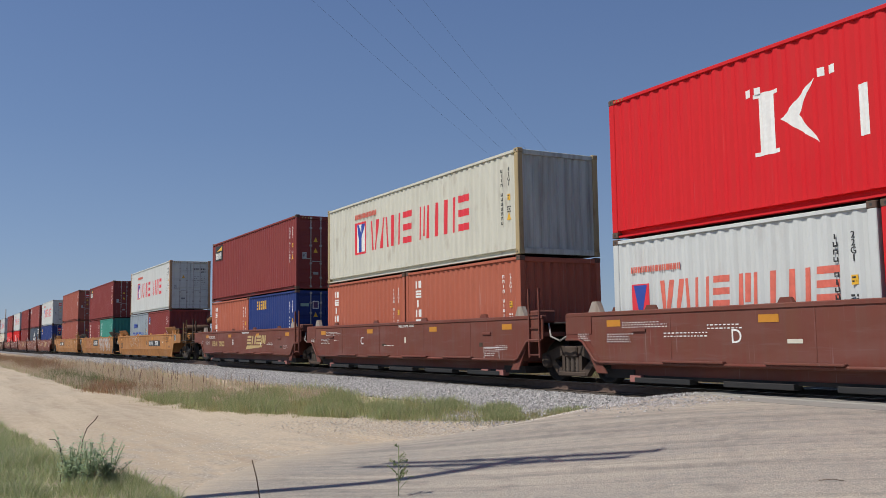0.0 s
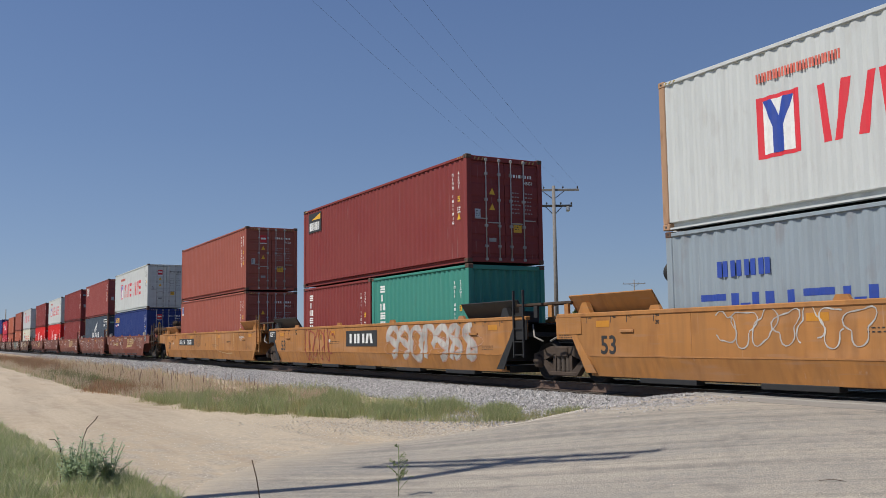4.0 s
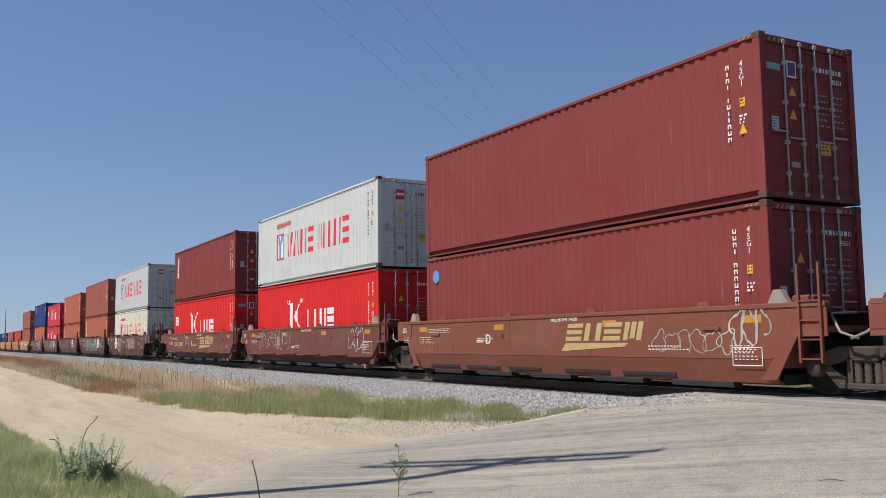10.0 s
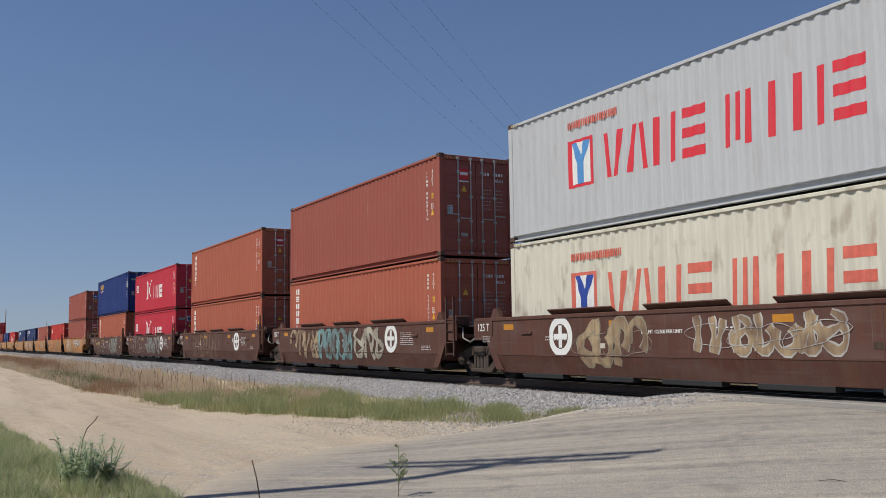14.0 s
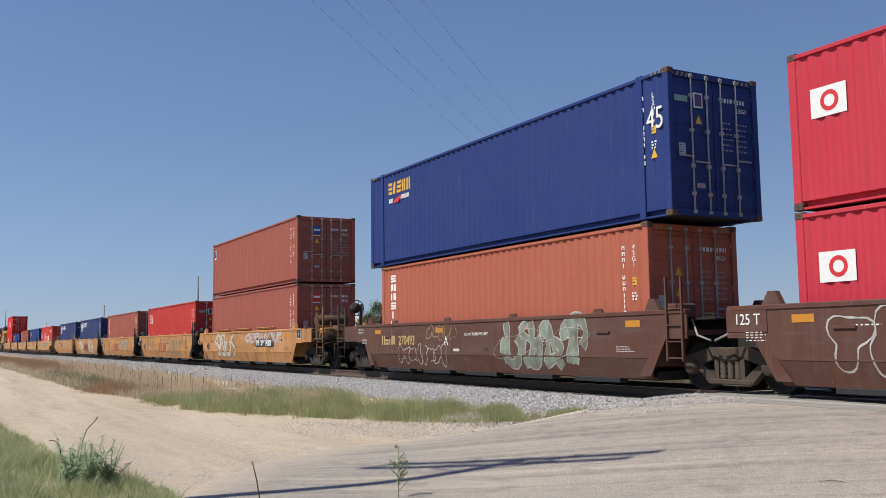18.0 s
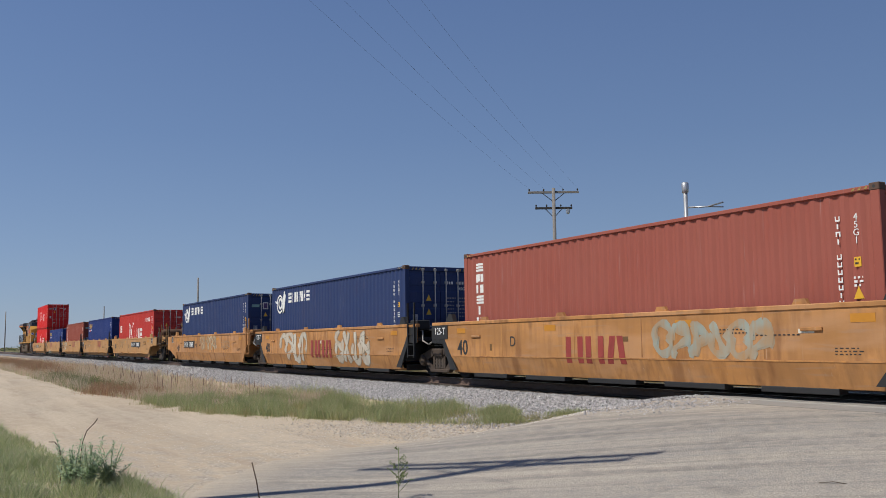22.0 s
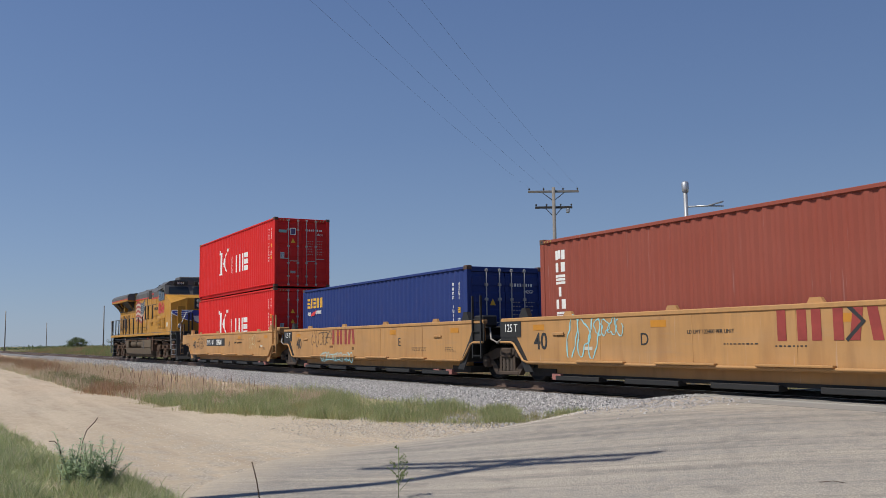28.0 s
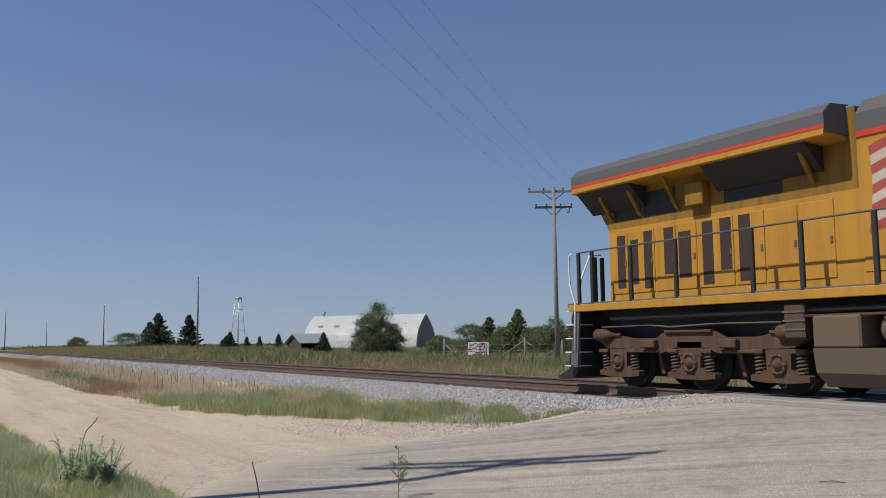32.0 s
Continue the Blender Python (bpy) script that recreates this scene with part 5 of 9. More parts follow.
def container(name, label, L, H, mat, doors=True, old=False, post=None, end_mat=None, L40=False):
    """A steel freight container; its floor is z = 0, its leading end +x."""
    c = thing(name, label, "container", "containers on the train")
    post = post or mat
    end_mat = end_mat or mat
    h, w = L / 2, CW / 2
    ys = w - 0.012
    WALLS[c.name] = (-h + 0.14, (L - 0.28) / max(1, round((L - 0.28) / 0.278)))
    for s, nm in ((-1, "near"), (1, "far")):
        part("side_panel", corrugated(-h + 0.14, h - 0.14, 0.15, H - 0.09, s * (ys - 0.012), s), mat, c)
        part("top_rail", Geo().box(-h + 0.16, h - 0.16, s * (w - 0.03) - 0.03, s * (w - 0.03) + 0.03, H - 0.10, H - 0.03, 0.008), mat, c)
        part("bottom_rail", Geo().prism([(s * (w - 0.19), 0.01), (s * (w - 0.025), 0.01), (s * (w - 0.025), 0.045), (s * (w - 0.12), 0.055), (s * (w - 0.12), 0.135), (s * (w - 0.03), 0.145), (s * (w - 0.03), 0.165), (s * (w - 0.19), 0.165)], "x", -h + 0.16, h - 0.16), mat, c)
        for e in (-1, 1):
            x = e * (h - 0.085)
            part("corner_post", Geo().box(x - 0.08, x + 0.08, s * (w - 0.075) - 0.07, s * (w - 0.075) + 0.07, 0.11, H - 0.11, 0.012), post, c)
            for z in (0.0, H - 0.118):
                xx = e * (h - 0.089)
                part("corner_casting", Geo().box(xx - 0.089, xx + 0.089, s * (w - 0.081) - 0.081, s * (w - 0.081) + 0.081, z, z + 0.118, 0.012), CASTING if post is mat else post, c)
                if s < 0:
                    part("casting_hole", Geo().lathe((xx, s * (w + 0.001), z + 0.06), (0, s, 0), [(0, 0.0005), (0.0, 0.026)], 8), INK, c)
    if H > 2.7:
        for e in (-1, 1):
            g = Geo()
            for k in range(3):
                a = e * (h - 0.22 - 0.11 * k)
                g.prism([(a - 0.035, H - 0.085), (a + 0.005, H - 0.085), (a + 0.04, H - 0.045), (a + 0.0, H - 0.045)], "y", -w - 0.004, -w + 0.002)
            part("hazard_dashes", g, DULL_YELLOW, c, "worn yellow height warning dashes")
        if doors:
            g = Geo()
            for s2 in (-1, 1):
                for k in range(4):
                    a = s2 * (w - 0.28 - 0.12 * k)
                    g.prism([(a - 0.04, H - 0.14), (a + 0.0, H - 0.14), (a + 0.035, H - 0.07), (a - 0.005, H - 0.07)], "x", h - 0.022, h - 0.016)
            part("hazard_dashes", g, DULL_YELLOW, c, "worn yellow height warning dashes")
    if L40:
        for s in (-1, 1):
            for e in (-1, 1):
                part("inner_post", Geo().box(e * 6.02 - 0.09, e * 6.02 + 0.09, s * (w - 0.04) - 0.036, s * (w - 0.04) + 0.036, 0.0, H, 0.01), mat, c)
    part("roof", Geo().box(-h + 0.05, h - 0.05, -w + 0.03, w - 0.03, H - 0.055, H - 0.03), mat, c)
    part("floor", Geo().box(-h + 0.15, h - 0.15, -w + 0.22, w - 0.22, 0.06, 0.14), SHADED_DIRT, c)
    for e in (-1, 1):
        if e == 1 and doors:
            x = h - 0.05
            part("door_header", Geo().box(x - 0.06, x + 0.03, -w + 0.15, w - 0.15, H - 0.16, H - 0.03, 0.01), end_mat, c)
            part("door_sill", Geo().box(x - 0.06, x + 0.03, -w + 0.15, w - 0.15, 0.02, 0.15, 0.01), end_mat, c)
            for s in (-1, 1):
                lo, hi = (0.012, w - 0.15) if s > 0 else (-w + 0.15, -0.012)
                rib = (H - 0.33) / 5
                line = [(x - 0.05, 0.16), (x - 0.012, 0.16)]
                for k in range(5):
                    z = 0.16 + k * rib
                    line += [(x - 0.012, z + 0.07), (x + 0.006, z + 0.11), (x + 0.006, z + rib - 0.11), (x - 0.012, z + rib - 0.07)]
                line += [(x - 0.012, H - 0.17), (x - 0.05, H - 0.17)]
                g = Geo().prism(line, "y", lo, hi)
                d = part("door", g, end_mat, c)
                for q in (0.19, 0.605):
                    yy = s * q
                    rod = Geo().tube((x + 0.03, yy, 0.06), (x + 0.03, yy, H - 0.07), 0.018, 6)
                    for z in (0.10, 0.45, 1.0, 1.7, H - 0.5, H - 0.12):
                        rod.box(x - 0.012, x + 0.055, yy - 0.045, yy + 0.045, z - 0.035, z + 0.035, 0.006)
                    part("lock_rod", rod, ROD, d, "galvanised door bar with brackets")
                    hz = 1.08 + 0.1 * (q > 0.5)
                    end = yy + s * 0.34
                    part("door_handle", Geo().box(x + 0.035, x + 0.055, min(yy, end) - 0.02, max(yy, end) + 0.02, hz - 0.015, hz + 0.015), ROD, d)
                edge = hi if s > 0 else lo
                hinge = Geo()
                for z in (0.35, 0.95, 1.6, H - 0.4):
                    hinge.box(x - 0.01, x + 0.03, edge - 0.05, edge + 0.05, z - 0.06, z + 0.06, 0.01)
                part_each("hinge", hinge, end_mat, d)
        else:
            g = corrugated(-w + 0.14, w - 0.14, 0.14, H - 0.14, 0, -1, 0.25, 0.045)
            turn = Matrix.Translation((e * (h - 0.05), 0, 0)) @ Matrix.Rotation(radians(90 * e), 4, "Z")
            part("end_wall", turned(g, turn), end_mat, c)
            part("end_header", Geo().box(*sorted((e * (h - 0.10), e * (h - 0.02))), -w + 0.16, w - 0.16, H - 0.15, H - 0.03, 0.01), end_mat, c)
            part("end_sill", Geo().box(*sorted((e * (h - 0.10), e * (h - 0.02))), -w + 0.16, w - 0.16, 0.02, 0.16, 0.01), end_mat, c)
    return c


NEAR = -(CW / 2 - 0.020)     # just proud of the near wall's outer folds


def side_codes(c, L, H, seed, size_code="45G1", yellow=True, ink=None, low=0.0):
    """Code columns, size code and small tags near the leading end of the near wall."""
    h = L / 2
    ink = ink or WHITE
    part("code_column", column(h - 0.80, H - 0.42, min(1.42, H - 1.15), NEAR, 12, 0.085, seed), ink, c, "column of small characters")
    lettering("\n".join(size_code), 0.15, on_side(h - 0.44, NEAR, H - 0.52), ink, c, "size_code").data.space_line = 0.80
    if yellow:
        decal("height_tag", c, YELLOW, h - 0.44, H - 1.16, 0.12, 0.15, NEAR, "yellow height tag")
        part("tag_print", lines(h - 0.485, H - 1.11, 0.09, 2, NEAR - 0.005, seed, 0.06, 0.025), INK, c)
    part("small_print", lines(h - 0.52, H - 1.38, 0.17, 3, NEAR, seed, 0.06, 0.035), ink, c)
    tri = Geo().prism([(h - 0.54, H - 1.72), (h - 0.36, H - 1.72), (h - 0.45, H - 1.53)], "y", NEAR - 0.004, NEAR)
    if seed % 3 != 1:
        part("warning_triangle", tri, YELLOW, c, "yellow warning triangle")


def door_codes(c, L, H, seed, ink=None, sticker=None, code="45G1"):
    x = L / 2 - 0.043
    ink = ink or WHITE
    part("door_code", lines(0.22, H - 0.46, 0.34, 1, x, seed, 0.14, 0.085, "x"), ink, c)
    part("door_code", lines(0.66, H - 0.46, 0.30, 1, x, seed + 1, 0.14, 0.085, "x"), ink, c)
    lettering(code, 0.13, on_end(x + 0.002, 0.78, H - 0.72), ink, c, "size_code")
    faint = plain("faded_door_print", (0.36, 0.34, 0.33), 0.7) if ink is WHITE else plain("faded_dark_print", (0.22, 0.22, 0.22), 0.7)
    part("weight_table", lines(0.24, H - 0.95, 0.30, 6, x, seed + 3, 0.11, 0.03, "x"), faint, c)
    part("weight_table", lines(0.66, H - 0.95, 0.28, 6, x, seed + 4, 0.11, 0.03, "x"), faint, c)
    end_decal("data_plate", c, GALV, -0.86, H - 1.58, 0.17, 0.24, x)
    part("plate_print", lines(-0.92, H - 1.50, 0.12, 4, x + 0.004, seed + 6, 0.045, 0.014, "x"), INK, c)
    if seed % 2:
        end_decal("yellow_notice", c, YELLOW, 0.40, 0.98, 0.26, 0.26, x, "yellow notice")
        part("notice_print", lines(0.30, 1.07, 0.20, 3, x + 0.004, seed + 7, 0.06, 0.025, "x"), INK, c)
    for k in range(1 + seed % 2):
        z = H - 1.05 - 0.42 * k
        part("warning_triangle", Geo().prism([(-0.49, z), (-0.31, z), (-0.40, z + 0.18)], "x", x, x + 0.004), YELLOW, c)
    end_decal("round_patch", c, faint, -0.40, 0.62, 0.22, 0.10, x)
    if sticker is not None:
        end_decal("owner_mark", c, sticker, -0.40, H - 0.55, 0.30, 0.32, x)
        part("mark_band", Geo().box(x + 0.004, x + 0.007, -0.52, -0.28, H - 0.58, H - 0.50), WHITE, c)
        end_decal("mark_line", c, WHITE, -0.40, H - 0.76, 0.30, 0.035, x)
    elif seed % 3 == 2:
        end_decal("owner_mark", c, WHITE, -0.40, H - 0.58, 0.24, 0.30, x, "white framed sticker")
        end_decal("mark_field", c, plain("dull_violet_marking", (0.10, 0.06, 0.16), 0.6), -0.40, H - 0.58, 0.18, 0.24, x + 0.004)
        end_decal("teal_strip", c, plain("pale_teal_strip", (0.22, 0.38, 0.36), 0.6), -0.85, H - 0.58, 0.34, 0.12, x, "pale teal strip")


PAPER = plain("cream_marking", (0.62, 0.58, 0.48), 0.6)
RED_INK = plain("bright_red_lettering", (0.70, 0.035, 0.05), 0.5, 0.0, 0.15, 6.0)
PALE_RED = plain("faded_red_lettering", (0.72, 0.16, 0.11), 0.6, 0.0, 0.5, 6.0)
SKY_INK = plain("light_blue_marking", (0.10, 0.30, 0.62), 0.5)


def mark_white_line(c, H, seed, ink=None, short=False):
    """Red block word with a square red, white and blue emblem."""
    ink = ink or RED_INK
    z, x = H * 0.5 - 0.42, -3.70
    if short:
        z, x = 1.12, -2.52
    if short:
        word("wordmark", c, PALE_RED, -1.72, z, 1.75, 0.56, NEAR, "vahe", "red block wordmark drawn as plain bars", 0.05)
        word("wordmark", c, PALE_RED, 0.25, z, 2.05, 0.56, NEAR, "mihe", "red block wordmark drawn as plain bars", 0.05)
        tagged(part("web_line", bars(-2.5, H - 0.72, 1.4, 0.12, NEAR, 14, seed + 2), PALE_RED, c), kind="stuff")
        decal("emblem", c, ink, -2.24, z + 0.25, 0.5, 0.55, NEAR, "red emblem square")
        part("emblem_fork", Geo().prism([(-2.30, z), (-2.18, z), (-2.05, z + 0.5), (-2.43, z + 0.5)], "y", NEAR - 0.008, NEAR - 0.003), SIGN_BLUE, c)
        return
    rect = lambda x0, x1, z0, z1: [(x0, z0), (x1, z0), (x1, z1), (x0, z1)]
    painted("emblem", [rect(x - 0.02, x + 0.86, z - 0.07, z + 0.99)], ink, c, "red emblem square")
    painted("emblem_field", [rect(x + 0.10, x + 0.74, z, z + 0.92)], WHITE, c, "", 0.006)
    painted("emblem_fork", [rect(x + 0.31, x + 0.53, z, z + 0.45), [(x + 0.31, z + 0.45), (x + 0.53, z + 0.45), (x + 0.42, z + 0.62)], [(x + 0.31, z + 0.45), (x + 0.42, z + 0.62), (x + 0.30, z + 0.92), (x + 0.10, z + 0.92)], [(x + 0.53, z + 0.45), (x + 0.74, z + 0.92), (x + 0.54, z + 0.92), (x + 0.42, z + 0.62)]], SKY_INK if seed % 2 else SIGN_BLUE, c, "", 0.009)
    word("wordmark", c, ink, -2.55, z - 0.02, 2.95, 0.95, NEAR, "vahe", "red block wordmark drawn as plain bars", 0.05, 0.22)
    word("wordmark", c, ink, 0.86, z - 0.02, 2.85, 0.95, NEAR, "mihe", "red block wordmark drawn as plain bars", 0.05, 0.22)
    tagged(part("web_line", bars(x, H - 0.62, 1.7, 0.16, NEAR, 14, seed + 2), PALE_RED, c), kind="stuff")


def mark_red_line(c, H, x=-2.18, z=None, k=1.0):
    """White serif word: one large initial with a small flourish, four smaller letters."""
    z = H * 0.5 - 0.43 if z is None else z
    y = NEAR
    h = 1.08 * k
    rect = lambda x0, x1, z0, z1: [(x0, z0), (x1, z0), (x1, z1), (x0, z1)]
    shapes = [rect(x, x + 0.32 * k, z, z + h)]
    for e in (0, h - 0.07 * k):
        shapes += [rect(x - 0.10 * k, x, z + e, z + e + 0.07 * k), rect(x + 0.32 * k, x + 0.42 * k, z + e, z + e + 0.07 * k)]
    shapes += [[(x + 0.46 * k, z + 0.54 * k), (x + 0.82 * k, z + 0.54 * k), (x + 1.14 * k, z + h)], [(x + 0.46 * k, z + 0.54 * k), (x + 1.22 * k, z), (x + 0.82 * k, z + 0.54 * k)]]
    shapes += [rect(x + a * k, x + b * k, z + h - 0.02, z + h + 0.12 * k) for a, b in ((-0.28, -0.16), (-0.08, 0.04), (1.22, 1.34), (1.42, 1.54))]
    painted("initial", shapes, WHITE, c, "large white initial drawn as plain shapes")
    word("wordmark", c, WHITE, x + 1.72 * k, z - 0.04, 2.85 * k, 0.80 * k, y, "iihe", "white serif wordmark drawn as plain bars", 0.0, 0.30, 0.22)


def flag_tag(c, L, H, z=1.35):
    h = L / 2
    decal("house_flag", c, WHITE, -h + 0.75, z, 0.66, 0.48, NEAR, "white flag sticker")
    part("flag_ring", Geo().lathe((-h + 0.77, NEAR - 0.004, z), (0, -1, 0), [(0.003, 0.10), (0.003, 0.17)], 14), SIGN_RED, c)


def upright_word(c, L, H, n=6, z=None, hh=0.275, seed=3):
    """A vertical white word near the trailing end."""
    x = -L / 2 + 0.55
    z = H - 0.27 if z is None else z
    for i in range(n):
        a = z - (i + 1) * hh
        word("wordmark", c, WHITE, x, a + 0.04, 0.34, hh - 0.065, NEAR, "heihem"[(i + seed // 9) % 6], "vertical white wordmark drawn as plain bars", 0.0, 0.30, 0.0)


def mark_blue_lessor(c, L, H):
    h = L / 2 if L < 13 else L / 2 - 0.85
    small = L < 7
    x, w, t = (-1.95, 1.3, H - 0.62) if small else (-h + 0.45, 1.45, H - 0.72)
    word("wordmark", c, YELLOW, x, t, w, 0.36, NEAR, "eaeoo", "yellow wordmark drawn as plain bars", 0.0, 0.27, 0.14)
    if not small:
        part("strapline", bars(x + 0.05, t - 0.27, 0.3, 0.13, NEAR, 2, 4), WHITE, c)
        part("strapline", bars(x + 0.85, t - 0.23, 0.55, 0.13, NEAR, 5, 4), WHITE, c)
        part("red_dash", Geo().prism([(x + 0.36, t - 0.30), (x + 0.7, t - 0.28), (x + 0.95, t - 0.08), (x + 0.45, t - 0.18)], "y", NEAR - 0.005, NEAR), SIGN_RED, c)


def mark_horse(c, L, H):
    """A white curling emblem and a short word."""
    h = L / 2
    x, z = -h + 1.0, H - 0.68
    g = Geo().lathe((x, NEAR, z), (0, -1, 0), [(0.004, 0.14), (0.004, 0.24)], 12)
    g.lathe((x - 0.05, NEAR, z - 0.02), (0, -1, 0), [(0.0045, 0.30), (0.0045, 0.38)], 12)
    g.prism([(x + 0.3, z - 0.4), (x + 0.45, z - 0.3), (x + 0.62, z + 0.3), (x + 0.45, z + 0.5), (x + 0.3, z + 0.2)], "y", NEAR - 0.004, NEAR)
    g.prism([(x - 0.6, z + 0.05), (x - 0.3, z - 0.02), (x - 0.3, z + 0.06), (x - 0.62, z + 0.14)], "y", NEAR - 0.005, NEAR)
    part("emblem", g, WHITE, c, "white curled emblem")
    word("wordmark", c, WHITE, x + 0.90, z + 0.0, 2.28, 0.38, NEAR, "ehoaoe", "white wordmark drawn as plain bars", 0.0, 0.27)


def corner_sticker(c, L, H, mat=None, frame_mat=None, x=None, z=None):
    h = L / 2
    x = -h + 0.42 if x is None else x
    z = H - 0.55 if z is None else z
    if mat and mat is frame_mat:
        return part("sticker", Geo().prism([(x + 0.12 + 0.18 * math.cos(0.35 * k), z + 0.18 * math.sin(0.35 * k)) for k in range(18)], "y", NEAR - 0.004, NEAR), mat, c, "small round blue sticker")
    decal("sticker", c, frame_mat or WHITE, x, z, 0.30, 0.46, NEAR, "small owner sticker")
    part("sticker_field", Geo().box(x - 0.12, x + 0.12, NEAR - 0.007, NEAR - 0.003, z - 0.14, z + 0.20), mat or SIGN_BLUE, c)


CASTING = paint("rusty_corner_casting", (0.105, 0.062, 0.046), 0.75, 0.3, 0.4, 0.5)
COLOURS = {
    "cream": ((0.57, 0.56, 0.48), 0.25, 0.30, 0.25), "white": ((0.55, 0.57, 0.56), 0.15, 0.25, 0.12), "dove": ((0.50, 0.51, 0.52), 0.2, 0.2, 0.1),
    "red": ((0.60, 0.014, 0.020), 0.08, 0.10, 0.03), "crimson": ((0.51, 0.036, 0.058), 0.2, 0.12, 0.06), "maroon": ((0.215, 0.040, 0.037), 0.22, 0.15, 0.08),
    "faded_maroon": ((0.275, 0.064, 0.056), 0.35, 0.30, 0.10), "brown": ((0.315, 0.090, 0.065), 0.22, 0.15, 0.08), "orange": ((0.40, 0.112, 0.066), 0.25, 0.20, 0.10), "navy": ((0.020, 0.040, 0.165), 0.10, 0.12, 0.05),
    "russet": ((0.270, 0.068, 0.046), 0.2, 0.15, 0.06), "denim": ((0.027, 0.046, 0.128), 0.15, 0.15, 0.05), "slate": ((0.062, 0.080, 0.108), 0.18, 0.15, 0.10), "green": ((0.05, 0.24, 0.19), 0.2, 0.15, 0.05), "greyblue": ((0.27, 0.32, 0.36), 0.3, 0.3, 0.2),
    "coral": ((0.46, 0.040, 0.032), 0.2, 0.12, 0.04), "scarlet": ((0.60, 0.020, 0.018), 0.08, 0.08, 0.03), "rust_white": ((0.66, 0.63, 0.52), 0.3, 0.45, 0.45),
}


def colour(k):
    c, fade, dirt, rust = COLOURS[k]
    return paint("container_" + k, c, 0.6, fade, dirt * (1.0 if min(c) > 0.2 else 0.6), rust, 0.0, tuple(0.55 * v + 0.45 * w for v, w in zip(c, (0.13, 0.10, 0.075))))


TRAIN = []     # every thing on the train: (object, metres ahead of the train's origin, height)


def put(ob, x, z):
    TRAIN.append((ob, x, z))
    return ob


def stow(x_left, z, L, H, col, style="", seed=0, doors=True, label="", code="45G1", **kw):
    """One container with its marks, on the train."""
    mat = colour(col)
    c = container("freight_container", label, L, H, mat, doors, post=kw.get("post"), end_mat=kw.get("end_mat"), L40=kw.get("L40", False))
    ink = INK if col in ("cream", "white", "dove", "rust_white", "greyblue") else WHITE
    side_codes(c, L, H, seed, code, ink=ink)
    if doors:
        door_codes(c, L, H, seed, ink=ink, sticker=kw.get("sticker"), code=code)
    if kw.get("length_mark"):
        lettering(kw["length_mark"], 0.62, on_side(L / 2 - 0.40, NEAR - 0.004, H - 1.15), WHITE, c, "length_mark", narrow=0.8)
    if style == "slab":
        mark_white_line(c, H, seed, kw.get("ink"), L < 7)
    elif style == "serif":
        mark_red_line(c, H)
        if kw.get("flag"):
            flag_tag(c, L, H, H * 0.5 + 0.38)
        if kw.get("address"):
            word("web_address", c, WHITE, 3.1, H - 0.72, 1.64, 0.24, NEAR, "iiiheihhie", "small white line of text drawn as plain bars", 0.0, 0.30, 0.2)
    elif style == "upright":
        upright_word(c, L, H, seed=seed)
    elif style == "upright3":
        upright_word(c, L, H, 3, H - 0.38, 0.40, seed)
    elif style == "lessor":
        mark_blue_lessor(c, L, H)
    elif style == "horse":
        mark_horse(c, L, H)
    elif style == "sticker":
        corner_sticker(c, L, H, kw.get("field"), kw.get("edge"))
    elif style == "plate":
        decal("sticker", c, INK, -L / 2 + 1.13, H - 0.55, 1.26, 0.72, NEAR, "black owner sticker")
        part("sticker_edge", bars(-L / 2 + 0.62, H - 0.84, 1.0, 0.3, NEAR - 0.005, 6, 2), WHITE, c)
        part("sticker_sun", Geo().prism([(-L / 2 + 0.80, H - 0.44), (-L / 2 + 1.7, H - 0.24), (-L / 2 + 1.7, H - 0.46)], "y", NEAR - 0.008, NEAR - 0.003), YELLOW, c)
    elif style == "wing":
        g = Geo()
        for i in range(6):
            a = -1.1 + 0.16 * i
            g.prism([(a, 1.62 + 0.07 * i), (a + 0.20, 1.62 + 0.07 * i), (1.06 - 0.10 * (5 - i), 1.72 + 0.155 * i), (0.90 - 0.10 * (5 - i), 1.76 + 0.145 * i)], "y", NEAR - 0.004 - 0.0003 * i, NEAR)
        part("emblem", g, WHITE, c, "white wing emblem")
        word("wordmark", c, WHITE, -1.77, 1.17, 3.52, 0.40, NEAR, "hvh oeioehie", "white wordmark drawn as plain bars", 0.06, 0.26)
        decal("code_panel", c, WHITE, 5.0, H - 0.42, 1.66, 0.24, NEAR, "white code panel")
        part("panel_code", bars(4.25, H - 0.49, 1.5, 0.14, NEAR - 0.005, 11, 3), INK, c)
        decal("code_panel", c, WHITE, 4.45, H - 0.78, 0.5, 0.17, NEAR)
    elif style == "slashes":
        g = Geo()
        for i in range(4):
            a = -5.53 + 0.34 * i
            g.prism([(a, H - 0.92), (a + 0.18, H - 0.92), (a + 0.24, H - 0.24), (a + 0.07, H - 0.22)], "y", NEAR - 0.004, NEAR)
        part_each("wordmark", g, WHITE, c, "white worn wordmark drawn as plain bars")
    elif style == "short_word":
        word("wordmark", c, WHITE, -5.58, H - 0.97, 0.91, 0.52, NEAR, "eai", "white wordmark drawn as plain bars")
    elif style == "round_letters":
        word("wordmark", c, SIGN_BLUE, -2.2, 0.80, 3.6, 0.55, NEAR, "eoheo", "blue wordmark drawn as plain bars")
        part("small_print", bars(-1.75, H - 0.95, 1.25, 0.28, NEAR, 4, 20), SIGN_BLUE, c)
    return put(c, x_left + L / 2, z)


F = 0.375         # height of a well's floor above the rails
HC, ST = 2.896, 2.591
S40, S20, S45 = 12.192, 6.058, 13.716

GAP = 0.03       # twist-lock gap between stacked containers


